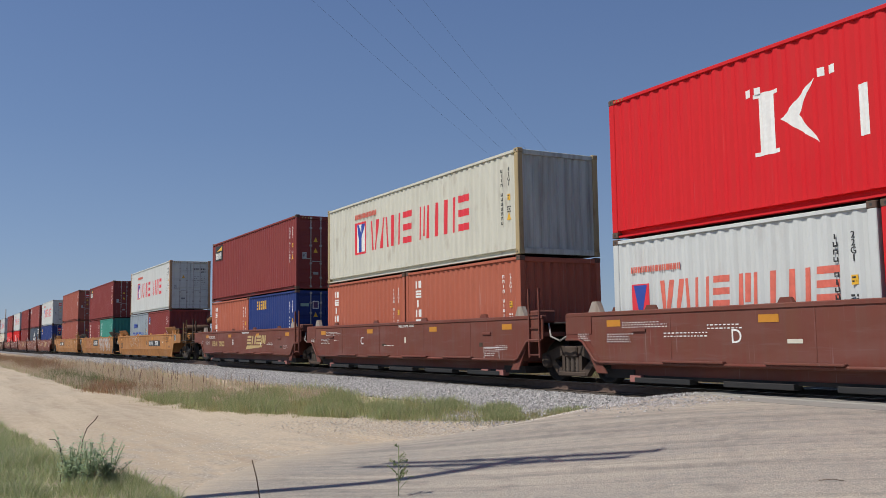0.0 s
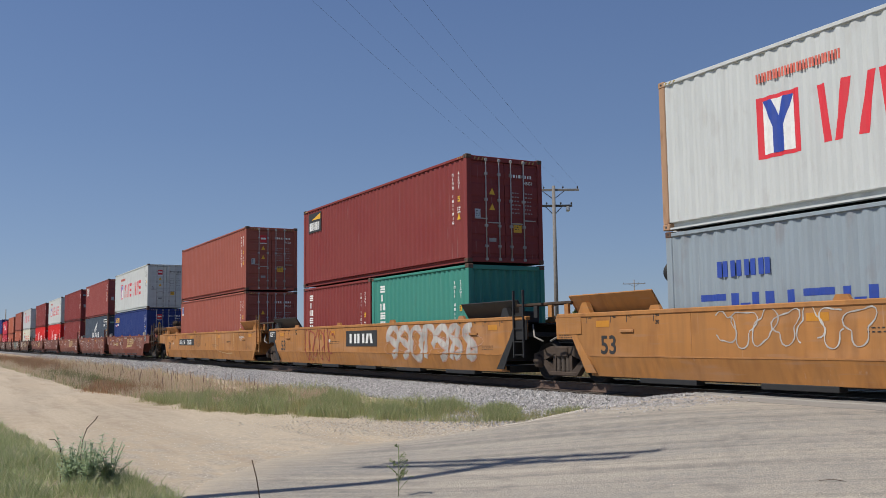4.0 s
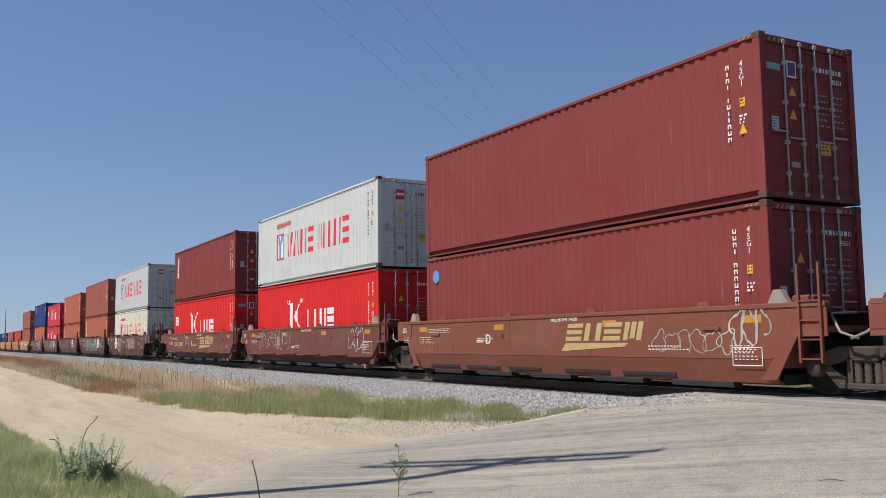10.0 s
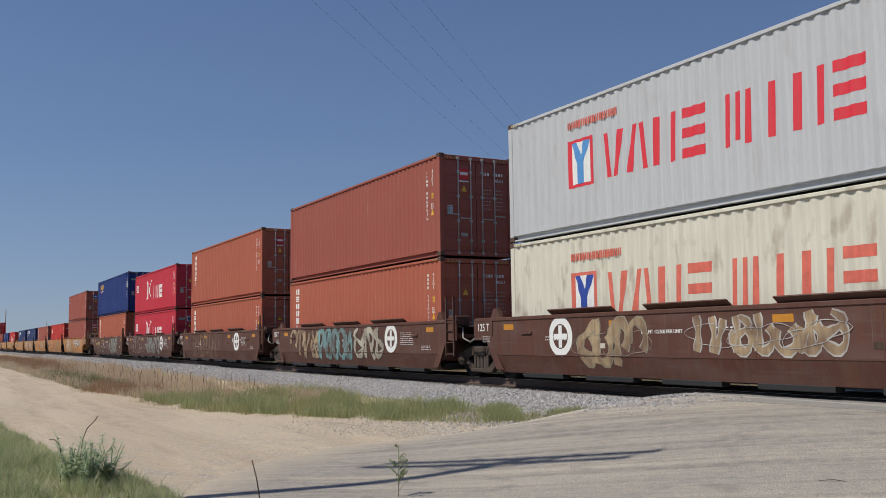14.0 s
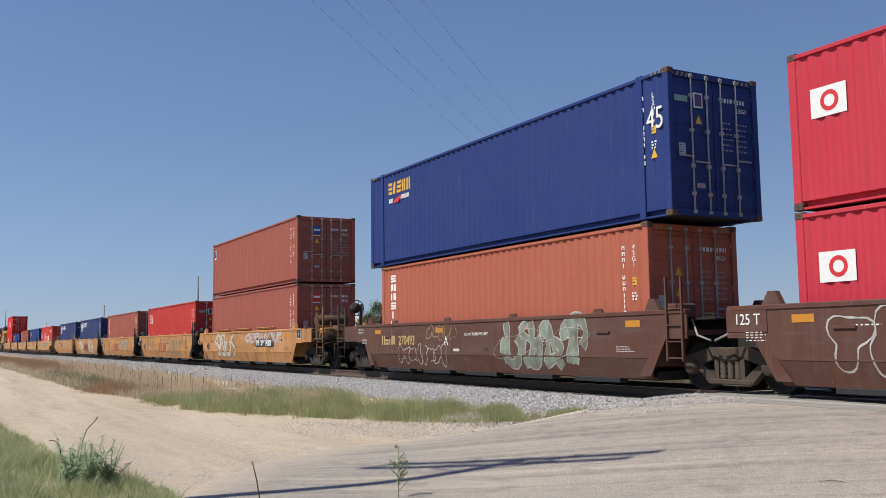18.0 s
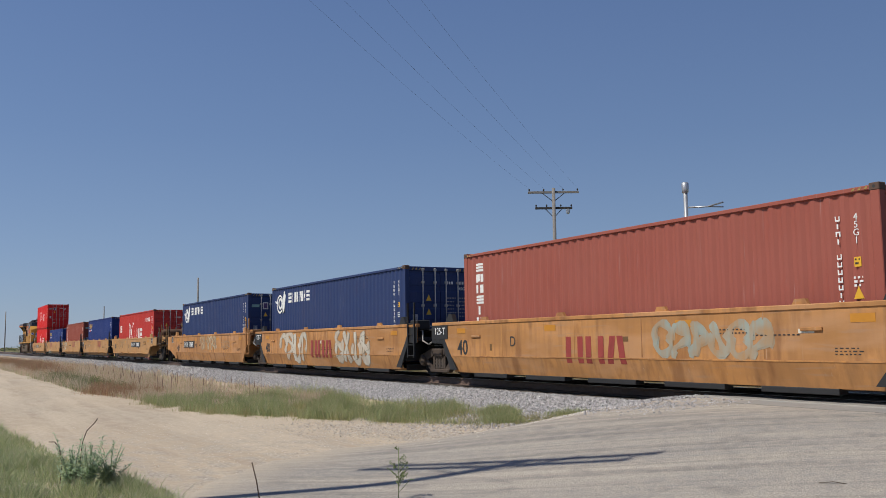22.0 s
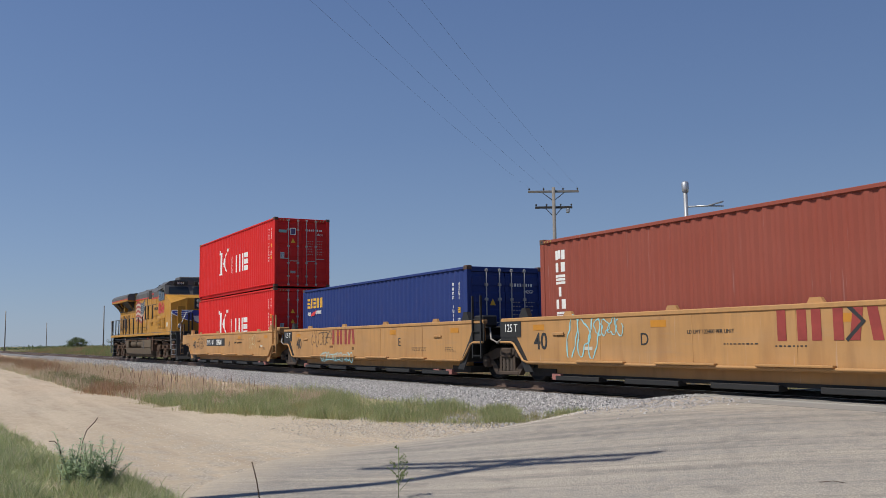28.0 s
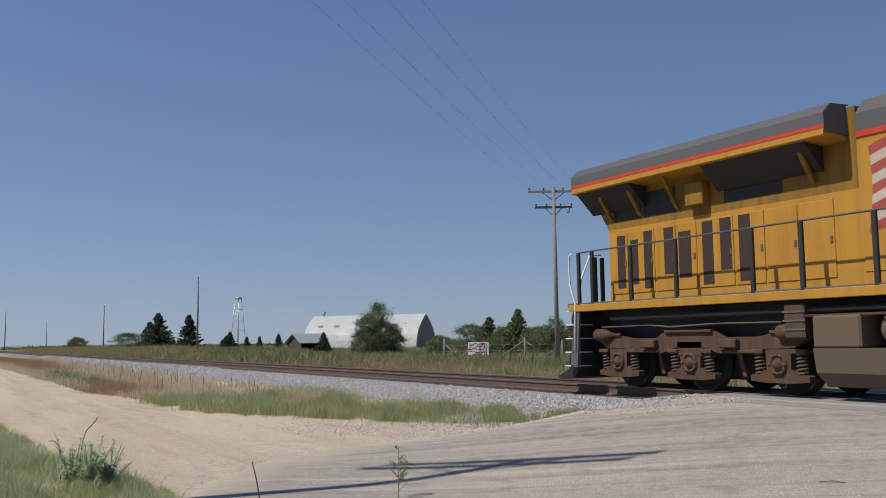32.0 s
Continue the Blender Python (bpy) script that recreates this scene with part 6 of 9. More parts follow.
def load_train():
    ym = "white container with red wordmark on a well car"
    # car 1
    stow(204.68, F, S20, ST, "white", "slab", 1, False, "stained white twenty-foot container on a well car", "22G1")
    stow(210.80, F, S20, ST, "red", "", 2, False, "red twenty-foot container on a well car", "22G1")
    stow(204.68, F + ST + GAP, S40, HC, "red", "serif", 3, True, "bright red container with a white serif wordmark")
    stow(189.06, F, S20, ST, "orange", "upright", 4, False, "orange-brown twenty-foot container with a vertical white wordmark", "22G1")
    stow(195.20, F, S20, ST, "orange", "upright", 5, False, "orange-brown twenty-foot container with a vertical white wordmark", "22G1")
    stow(189.06, F + ST + GAP, S40, ST, "cream", "slab", 6, False, "cream container with a red wordmark and a plain grey-green end", "42G1", post=paint("ochre_stained_post", (0.40, 0.31, 0.17), 0.7, 0.3, 0.4, 0.5), end_mat=paint("container_end_grey", (0.50, 0.54, 0.51), 0.6, 0.25, 0.5, 0.15))
    stow(173.62, F, S20, ST, "orange", "upright", 7, False, "orange-brown twenty-foot container on a well car", "22G1")
    stow(179.76, F, S20, ST, "navy", "lessor", 8, True, "dark blue twenty-foot container with a yellow wordmark", "22G1")
    stow(173.62, F + ST + GAP, S40, HC, "maroon", "plate", 9, True, "maroon container with a black and yellow sticker")
    # car 2
    stow(151.95, F, S20, ST, "greyblue", "round_letters", 10, False, "faded grey-blue twenty-foot container with blue bars", "22G1")
    stow(158.10, F, S20, ST, "maroon", "sticker", 11, False, "maroon twenty-foot container with a blue and white sticker", "22G1")
    stow(151.90, F + ST + GAP, S40, HC, "white", "slab", 12, True, ym, post=paint("rusty_post", (0.42, 0.25, 0.15), 0.7, 0.3, 0.4, 0.5))
    stow(132.34, F, S20, ST, "maroon", "upright", 13, False, "maroon twenty-foot container on a well car", "22G1")
    stow(138.50, F, S20, ST, "green", "upright", 14, False, "green twenty-foot container with a corrugated end", "22G1")
    stow(132.34, F + ST + GAP, S40, HC, "maroon", "plate", 15, True, "maroon container with a black and yellow sticker")
    stow(112.80, F, S40, HC, "brown", "sticker", 16, True, "brown container with a small blue and white sticker")
    stow(112.80, F + HC + GAP, S40, HC, "brown", "", 17, True, "brown container with white door bars and a red owner tag", sticker=SIGN_RED)
    # car 3
    stow(91.16, F, S40, HC, "navy", "lessor", 18, True, "dark blue container with a yellow wordmark", sticker=SIGN_RED)
    stow(91.16, F + HC + GAP, S40, HC, "white", "slab", 19, True, ym, sticker=SIGN_RED)
    stow(75.67, F, S40, HC, "slate", "wing", 20, True, "dark slate-blue container with a white wing emblem", post=paint("rusty_dark_post", (0.15, 0.095, 0.07), 0.7, 0.3, 0.4, 0.5))
    stow(75.67, F + HC + GAP, S40, HC, "faded_maroon", "slashes", 21, True, "faded maroon container with a worn white wordmark")
    stow(60.17, F, S40, HC, "maroon", "sticker", 22, True, "maroon container with a round blue sticker", field=SKY_INK, edge=SKY_INK)
    stow(60.17, F + HC + GAP, S40, HC, "maroon", "", 23, True, "plain maroon container with white door bars")
    stow(44.74, F, S40, HC, "scarlet", "serif", 24, True, "bright red container with a white serif wordmark")
    stow(44.74, F + HC + GAP, S40, HC, "white", "slab", 25, True, ym, sticker=SIGN_RED)
    stow(29.04, F, S40, HC, "scarlet", "serif", 26, True, "bright red container with a white wordmark and flag sticker", flag=True)
    stow(29.04, F + HC + GAP, S40, HC, "maroon", "upright3", 27, True, "dull maroon container with a vertical white wordmark")
    # car 4
    stow(9.27, F, S40, HC, "rust_white", "slab", 28, True, "rust-stained cream container with a faded red wordmark", ink=PALE_RED)
    stow(9.27, F + HC + GAP, S40, HC, "dove", "slab", 29, True, "pale grey container with a red wordmark", sticker=SIGN_RED)
    stow(-6.43, F, S40, HC, "orange", "upright", 30, True, "orange-brown container with a vertical white wordmark")
    stow(-6.43, F + HC + GAP, S40, HC, "brown", "", 32, True, "red-brown container with white door bars", sticker=SIGN_RED)
    stow(-22.2, F, S40, ST, "orange", "upright", 33, True, "orange-brown container with a vertical white wordmark")
    stow(-22.2, F + ST + GAP, S40, HC, "orange", "upright", 34, True, "orange-brown container with a vertical white wordmark", sticker=SIGN_RED)
    stow(-38.05, F, S40, ST, "crimson", "serif", 35, True, "crimson container with a white wordmark and flag sticker", "42G1", flag=True)
    stow(-38.05, F + ST + GAP, S40, ST, "crimson", "serif", 36, True, "crimson container with a white wordmark and flag sticker", "42G1", flag=True)
    stow(-53.75, F, S40, HC, "orange", "upright", 37, True, "orange-brown container with a vertical white wordmark")
    stow(-54.56, F + HC + GAP, S45, HC, "navy", "lessor", 38, True, "long dark blue container with a yellow wordmark", "L5G1", L40=True, length_mark="45")
    # car 5
    stow(-73.56, F, S40, HC, "brown", "", 39, True, "brown container with a red owner tag on its door", sticker=SIGN_RED)
    stow(-73.56, F + HC + GAP, S40, ST, "brown", "sticker", 40, True, "red-brown container with a small blue sticker", "42G1", sticker=SIGN_BLUE)
    stow(-89.2, F, S40, HC, "coral", "short_word", 41, True, "faded red container with a short white wordmark")
    stow(-104.95, F, S40, HC, "brown", "upright", 42, True, "brown container with a vertical white wordmark")
    stow(-120.6, F, S40, HC, "denim", "horse", 43, True, "dark blue container with a white curled emblem")
    stow(-136.1, F, S40, HC, "denim", "horse", 44, True, "dark blue container with a white curled emblem")
    # car 6
    stow(-155.95, F, S40, HC, "coral", "serif", 45, True, "red container with a white serif wordmark", flag=True, address=True)
    stow(-171.5, F, S40, HC, "navy", "lessor", 46, True, "dark blue container with a yellow wordmark")
    stow(-186.95, F, S40, HC, "russet", "upright", 47, True, "red-brown container with a vertical white wordmark")
    stow(-202.46, F, S40, ST, "navy", "lessor", 48, True, "dark blue container with a yellow wordmark", "42G1")
    stow(-218.0, F, S40, HC, "scarlet", "serif", 49, True, "bright red container with a white serif wordmark")
    stow(-218.0, F + HC + GAP, S40, HC, "scarlet", "serif", 50, True, "bright red container with a white serif wordmark")


load_train()


# ---- well cars ----
BROWN = paint("car_brown", (0.160, 0.045, 0.032), 0.6, 0.22, 0.30, 0.2, wear=0.45)
OXIDE = paint("car_oxide", (0.215, 0.061, 0.039), 0.6, 0.22, 0.28, 0.18, wear=0.5)
UMBER = paint("car_umber", (0.100, 0.040, 0.029), 0.6, 0.22, 0.40, 0.20, wear=0.5)
OCHRE = paint("car_ochre", (0.43, 0.190, 0.056), 0.6, 0.25, 0.42, 0.30, 0.0, (0.17, 0.10, 0.055), wear=0.7)
GRIME = paint("greasy_brake_gear", (0.055, 0.036, 0.025), 0.8, 0.25, 0.5, 0.45)
RUSTY = paint("rusty_brake_gear", (0.115, 0.060, 0.036), 0.8, 0.3, 0.5, 0.5)
TARNISH = paint("tarnished_yellow_steel", (0.20, 0.105, 0.035), 0.75, 0.3, 0.6, 0.5, wear=0.8)
MUSTARD = paint("car_mustard", (0.52, 0.245, 0.080), 0.6, 0.45, 0.62, 0.55, 0.0, (0.19, 0.105, 0.06), wear=1.0)
SAND = paint("car_sand", (0.48, 0.260, 0.100), 0.6, 0.25, 0.22, 0.08, wear=0.4)


def spray(name, c, hull=(0.10, 0.045, 0.032), wear=0.55):
    """Thin sprayed paint, worn through to the car's colour in patches and runs."""
    if name in PAINTS:
        return PAINTS[name]
    m, n, l, b = nodes_of(name)
    co = n.new("ShaderNodeTexCoord").outputs["Object"]
    blot, _ = noisy(n, l, co, 2.2, (1, 1, 1), 7, 0.40, 0.66)
    runs, _ = noisy(n, l, co, 4.0, (3.0, 3.0, 0.25), 6, 0.46, 0.70)
    tone, _ = noisy(n, l, co, 1.1, (1, 1, 1), 3, 0.35, 0.65)
    col = mixed(n, l, times(n, l, tone, 0.5), c, tuple(0.62 * v for v in c))
    col = mixed(n, l, times(n, l, blot, wear), col, hull)
    col = mixed(n, l, times(n, l, runs, wear * 0.7), col, hull)
    l.new(col, b.inputs["Base Color"])
    b.inputs["Roughness"].default_value = 0.65
    PAINTS[name] = m
    return m


SPRAY = spray("pale_spray_paint", (0.52, 0.50, 0.46), wear=0.35)
SPRAY_TAN = spray("tan_spray_paint", (0.42, 0.31, 0.18), wear=0.7)
SPRAY_TEAL = spray("teal_spray_paint", (0.20, 0.38, 0.38), wear=0.7)
SPRAY_RED = plain("dull_red_spray_paint", (0.32, 0.05, 0.04), 0.6, 0.0, 0.5, 5.0)
SPRAY_AQUA = plain("aqua_spray_paint", (0.30, 0.62, 0.66), 0.6, 0.0, 0.4, 5.0)
SPRAY_INK = plain("dark_spray_paint", (0.06, 0.055, 0.05), 0.6, 0.0, 0.5, 5.0)
WHEEL_R = 0.46
WHEELS = []    # (wheelset, metres along the train)


def wheelset(parent, x, r=WHEEL_R, deep=False):
    """Two wheels on an axle; turns about its own axle."""
    g = Geo().tube((0, -0.95, 0), (0, 0.95, 0), 0.08, 10)
    for s in (-1, 1):
        prof = [(0.66, 0.09), (0.66, r - 0.10), (0.655, r - 0.03), (0.655, r + 0.028), (0.685, r + 0.028), (0.70, r), (0.79, r - 0.006), (0.80, r - 0.05), (0.755, r - 0.08), (0.75, 0.20), (0.80, 0.16), (0.80, 0.08)]
        g.lathe((0, 0, 0), (0, s, 0), prof, 20)
    w = part("wheelset", g, SHADED_DIRT, parent, "steel wheels on an axle", pose(x, 0, r))
    for s in (-1, 1):
        rim = Geo().lathe((0, 0, 0), (0, s, 0), [(0.79, r - 0.06), (0.803, r - 0.055), (0.803, r - 0.008), (0.795, r - 0.002)], 20)
        part("rim", rim, TREAD, w, "bright wheel rim") if deep else None
    return w


def truck(parent, x, name="truck", steel=None):
    """A two-axle freight truck: side frames with spring nests, bolster and wheelsets."""
    steel = steel or SHADED_DIRT
    t = part(name, Geo().box(x - 0.22, x + 0.22, -1.12, 1.12, 0.56, 0.80, 0.03), steel, parent, "cast steel truck with bolster and frames")
    for s in (-1, 1):
        g = Geo()
        y0, y1 = sorted((s * 0.93, s * 1.07))
        top = [(x - 1.12, 0.62), (x - 0.95, 0.66), (x - 0.45, 0.80), (x + 0.45, 0.80), (x + 0.95, 0.66), (x + 1.12, 0.62), (x + 1.12, 0.46), (x + 0.72, 0.48), (x + 0.34, 0.60), (x + 0.30, 0.60), (x - 0.30, 0.60), (x - 0.34, 0.60), (x - 0.72, 0.48), (x - 1.12, 0.46)]
        g.prism(top, "y", y0, y1)
        g.prism([(x - 0.85, 0.50), (x - 0.66, 0.50), (x - 0.34, 0.26), (x - 0.34, 0.15), (x - 0.5, 0.15)], "y", y0, y1)
        g.prism([(x + 0.85, 0.50), (x + 0.5, 0.15), (x + 0.34, 0.15), (x + 0.34, 0.26), (x + 0.66, 0.50)], "y", y0, y1)
        g.box(x - 0.5, x + 0.5, y0 - 0.02, y1 + 0.02, 0.14, 0.24, 0.02)
        for e in (-1, 1):
            g.box(x + e * 0.30 - 0.05, x + e * 0.30 + 0.05, y0, y1, 0.22, 0.62)
            g.lathe((x + e * 0.91, s * 1.0, WHEEL_R), (0, s, 0), [(0, 0.15), (0.12, 0.15), (0.15, 0.12), (0.16, 0.0)], 12)
        part("side_frame", g, steel, t)
    for s in (-1, 1):
        sp = Geo()
        for k in range(5):
            sp.lathe((x - 0.17 + 0.17 * (k % 3), s * (1.02 if k < 3 else 0.93), 0.24), (0, 0, 1), [(0.045 * j, 0.075 if j % 2 else 0.058) for j in range(8)], 8)
        part("spring_nest", sp, plain("freight_spring_steel", (0.085, 0.064, 0.050), 0.7), t, "coil springs")
    for e in (-1, 1):
        part("brake_beam", Geo().box(x + e * 0.37 - 0.03, x + e * 0.37 + 0.03, -0.8, 0.8, 0.35, 0.42), steel, t)
    for e in (-1, 1):
        w = wheelset(t, x + e * 0.91)
        WHEELS.append(w)
    return t


def ladder(parent, x, y, z0, z1, width, mat, n=5, name="ladder", high=0.0):
    g = Geo()
    for e in (0, 1):
        g.box(x + e * width - 0.02, x + e * width + 0.02, y - 0.05, y, z0, z1 + high)
    for i in range(n):
        z = z0 + 0.06 + i * (z1 - z0 - 0.1) / (n - 1)
        g.box(x, x + width, y - 0.035, y - 0.012, z - 0.012, z + 0.012)
    part_each(name, g, mat, parent)


def stroke_path(rng, x, z, w, h):
    """A looping hand-drawn letter outline."""
    turns, a0 = rng.choice([0.8, 1.0, 1.2]), rng.uniform(0, 6.28)
    k, ph, m = rng.choice([2, 2, 3]), rng.uniform(0, 6.28), 30
    tall = rng.uniform(0.40, 0.50)
    pts = []
    for i in range(m + 1):
        a = a0 + turns * 2 * math.pi * i / m
        r = 1 + 0.30 * math.sin(k * a + ph) + 0.09 * math.sin(5 * a + 2 * ph)
        pts.append((x + w * (0.5 + 0.52 * r * math.cos(a) + 0.10 * math.sin(a)), z + h * (0.5 + tall * r * math.sin(a))))
    return pts


def ribbon(pts, y, t, lift):
    """A flat band of even width along a line on the wall."""
    n = len(pts)
    v, f = [], []
    for i, (px, pz) in enumerate(pts):
        a, b = pts[max(0, i - 1)], pts[min(n - 1, i + 1)]
        d = Vector((b[0] - a[0], b[1] - a[1]))
        d = d.normalized() if d.length > 1e-6 else Vector((1, 0))
        wdt = t / 2 * (0.75 + 0.25 * math.sin(i * 1.3))
        for q in (1, -1):
            z = pz + q * d.x * wdt
            v.append((px - q * d.y * wdt, y - lift - 0.0001 * i + (fold(z) if y > -1.55 else 0.0), z))
    f = [(2 * i, 2 * i + 1, 2 * i + 3, 2 * i + 2) for i in range(n - 1)]
    return Geo().add(v, f)


def scribble(x, z, w, h, y, seed, n=6, t=0.035):
    """Sprayed line, stroke by stroke."""
    rng = random.Random(seed)
    step = w / n
    for i in range(n):
        yield ribbon(stroke_path(rng, x + i * step, z, step, h), y, t, 0.002 + 0.0005 * (i % 4))


PALE_BRACKET = paint("pale_guide_bracket", (0.34, 0.29, 0.25), 0.7, 0.2, 0.5, 0.3)
LIPS = ((-4.17, -2.01), (-1.05, 1.06), (2.07, 4.3))


def brake_clutter(u, e, half, far, seed, mat):
    """Cylinder, valves, levers, pipes and hoses of the brake gear on an end platform."""
    rng = random.Random(seed)
    X = lambda a: e * (half + a)
    bc = part("brake_cylinder", Geo().lathe((X(1.55), -0.45, 1.42), (e, 0, 0), [(0, 0.0), (0, 0.10), (0.03, 0.17), (0.42, 0.17), (0.46, 0.11), (0.56, 0.09), (0.58, 0.03), (0.95, 0.03), (0.95, 0)], 14), mat, u, "rusty brake cylinder")
    part("cylinder_bracket", Geo().box(*sorted((X(1.6), X(1.72))), -0.6, -0.3, 1.10, 1.34, 0.01), mat, bc)
    cv = part("control_valve", Geo().box(*sorted((X(1.0), X(1.34))), -1.36, -1.05, 1.12, 1.50, 0.03), mat, u, "grimy brake control valve")
    for a, z in ((1.08, 1.30), (1.26, 1.36), (1.16, 1.50)):
        part("valve_pot", Geo().lathe((X(a), -1.36, z), (0, -1, 0), [(0, 0.09), (0.06, 0.09), (0.09, 0.06), (0.09, 0.0)], 10), GRIME, cv)
    for k in range(5):
        x0, y0 = half + 1.0 + 0.4 * k, -1.3 + 0.25 * rng.random()
        z0 = 1.16 + 0.2 * rng.random()
        part("pipe", Geo().bent([(e * x0, y0, 1.08), (e * x0, y0, z0), (e * (x0 + 0.25), y0 + 0.1, z0 + 0.10 * rng.random()), (e * min(far - 0.2, x0 + 0.75), y0 + 0.1, z0 + 0.05), (e * min(far - 0.15, x0 + 0.85), y0 + 0.15, 1.05)], 0.016 + 0.008 * rng.random(), 6), GRIME, u)
    for k in range(3):
        x0 = half + 1.35 + 0.55 * k
        a = rng.uniform(-0.25, 0.25)
        part("lever", Geo().prism([(e * x0, 1.10), (e * (x0 + 0.07), 1.10), (e * (x0 + 0.07 + a), 1.72), (e * (x0 + a), 1.72)], "y", -0.95 + 0.3 * k, -0.91 + 0.3 * k), mat, u)
    part("release_rod", Geo().bent([(e * (half + 0.9), -1.44, 1.15), (e * (half + 1.7), -1.46, 1.05), (e * (far - 0.2), -1.44, 0.98)], 0.014, 5), GRIME, u)
    part("cut_lever", Geo().bent([(e * (far - 0.05), -1.45, 0.45), (e * (far - 0.05), -1.45, 0.90), (e * (far - 0.02), -1.1, 1.0), (e * (far + 0.05), -0.2, 1.02)], 0.018, 6), GRIME, u, "bent uncoupling lever")
    part("post", Geo().box(*sorted((e * (far - 0.92), e * (far - 0.86))), -1.42, -1.36, 1.10, 2.10, 0.01), GRIME, u, "dark upright post")


def well_unit(x, mat, half=6.35, style="tub", front="joint", rear="joint", end_mat=None, letter="", label="", number="", marks=(), well_top=1.50, lean=0.0, size_mark="", capacity="", lip=False):
    """One well of a car. half: half the well's inner length; front (+x) and rear are a joint shared with the next
    well or a coupler end with its own truck, platform and brake gear. The joint's truck belongs to the well ahead of it."""
    u = thing("well_car", label, "railway wagon", "well cars of the train")
    dark = end_mat or mat
    Y = 1.50
    reach = half + 1.0
    zt = well_top
    for s in (-1, 1):
        y0, y1 = sorted((s * Y, s * (Y - 0.05)))
        prof = [(-half + 0.05, 0.30), (half - 0.05, 0.30), (half + 0.42, 0.98), (reach, 0.98), (reach, zt - 0.06), (-reach, zt - 0.06), (-reach, 0.98), (-half - 0.42, 0.98)]
        if style == "ledge":
            prof = [(-half - 0.04, 0.47), (half + 0.04, 0.47), (half + 0.42, 0.98)] + prof[3:]
        if style == "tub":
            prof = [(-half - 0.16, 0.61), (half + 0.16, 0.61), (half + 0.42, 0.98)] + prof[3:]
        part("side_wall", Geo().prism(prof, "y", y0, y1), mat, u)
        part("top_chord", Geo().box(-reach, reach, *sorted((s * (Y + 0.022), s * (Y - 0.12))), zt - 0.09, zt, 0.015), mat, u)
        if style == "tub":
            # the lower edge folds inwards
            g = Geo().prism([(s * Y, 0.62), (s * (Y + 0.004), 0.62), (s * (Y - 0.11), 0.20), (s * (Y - 0.35), 0.16), (s * (Y - 0.35), 0.20), (s * (Y - 0.12), 0.24)], "x", -half + 0.02, half - 0.02)
            part("lower_fold", g, mat, u)
            part("seam", Geo().box(-half + 0.1, half - 0.1, *sorted((s * (Y + 0.006), s * Y)), 0.60, 0.625), mat, u)
        else:
            part("bottom_sill", Geo().box(-half + 0.15, half - 0.15, *sorted((s * (Y - 0.22), s * (Y - 0.4))), 0.20, 0.47, 0.02), mat, u)
            part("sill_lip", Geo().box(-half + 0.05, half - 0.05, *sorted((s * (Y + 0.02), s * (Y - 0.22))), 0.435, 0.468, 0.008), mat, u)
            part("sill_tube", Geo().tube((-half + 0.1, s * (Y + 0.03), 0.48), (half - 0.1, s * (Y + 0.03), 0.48), 0.03, 8), mat, u)
            for e in (-1, 1):
                part("sill_pipe", Geo().bent([(e * (half - 0.1), s * (Y + 0.03), 0.48), (e * (half + 0.05), s * (Y + 0.04), 0.52), (e * (half + 0.42), s * (Y + 0.04), 0.90), (e * (half + 0.55), s * (Y + 0.04), 0.94), (e * reach, s * (Y + 0.03), 0.94)], 0.028, 7), mat, u, "bent pipe along the sill")
            for k in (-3.6, -1.2, 1.2, 3.6):
                part("step_ledge", Geo().box(k * half / 6.35 - 0.75, k * half / 6.35 + 0.75, *sorted((s * (Y + 0.10), s * Y)), 0.50, 0.545, 0.01), mat, u)
            for k in (-half + 1.0, half - 1.7, half - 1.0):
                part("hopper_pad", Geo().box(k - 0.16, k + 0.16, *sorted((s * (Y - 0.12), s * (Y - 0.3))), 0.10, 0.24, 0.01), plain("pink_pad", (0.34, 0.14, 0.12), 0.7), u)
        if lip and s < 0:
            for a, b in LIPS:
                part("guide_lip", Geo().prism([(-Y + 0.10, zt - 0.02), (-Y - 0.05, zt + 0.10), (-Y - 0.03, zt + 0.12), (-Y + 0.14, zt)], "x", a, b), mat, u, "raised container guide lip")
        # black blocks added to paint the shade of the notches under the sill
        for k in (-4.6, -2.3, 0.0, 2.3, 4.6):
            part("floor_beam", Geo().box(k * half / 6.35 - 0.75, k * half / 6.35 + 0.75, *sorted((s * (Y - 0.10), s * (Y - 0.32))), 0.10, 0.20, 0.01), BLACK_STEEL, u)
        n_clip = 0 if lip else 4
        for k in range(n_clip):
            cx = (-0.75 + 0.5 * k) * half
            part("guide_clip", Geo().prism([(cx - 0.16, zt), (cx + 0.16, zt), (cx + 0.10, zt + 0.09), (cx - 0.10, zt + 0.09)], "y", *sorted((s * (Y - 0.11), s * (Y - 0.04)))), mat, u)
        for k in (-half + 0.55, -0.30 * half, 0.35 * half, half - 0.45):
            decal("reflector", u, AMBER, k, zt - 0.24, 0.42, 0.13, s * Y - 0.001 if s < 0 else s * Y + 0.005)
    part("well_floor", Geo().box(-half, half, -1.3, 1.3, 0.17, 0.24).box(-half, -half + 0.9, -1.3, 1.3, 0.24, 0.34).box(half - 0.9, half, -1.3, 1.3, 0.24, 0.34), SHADED_DIRT, u)
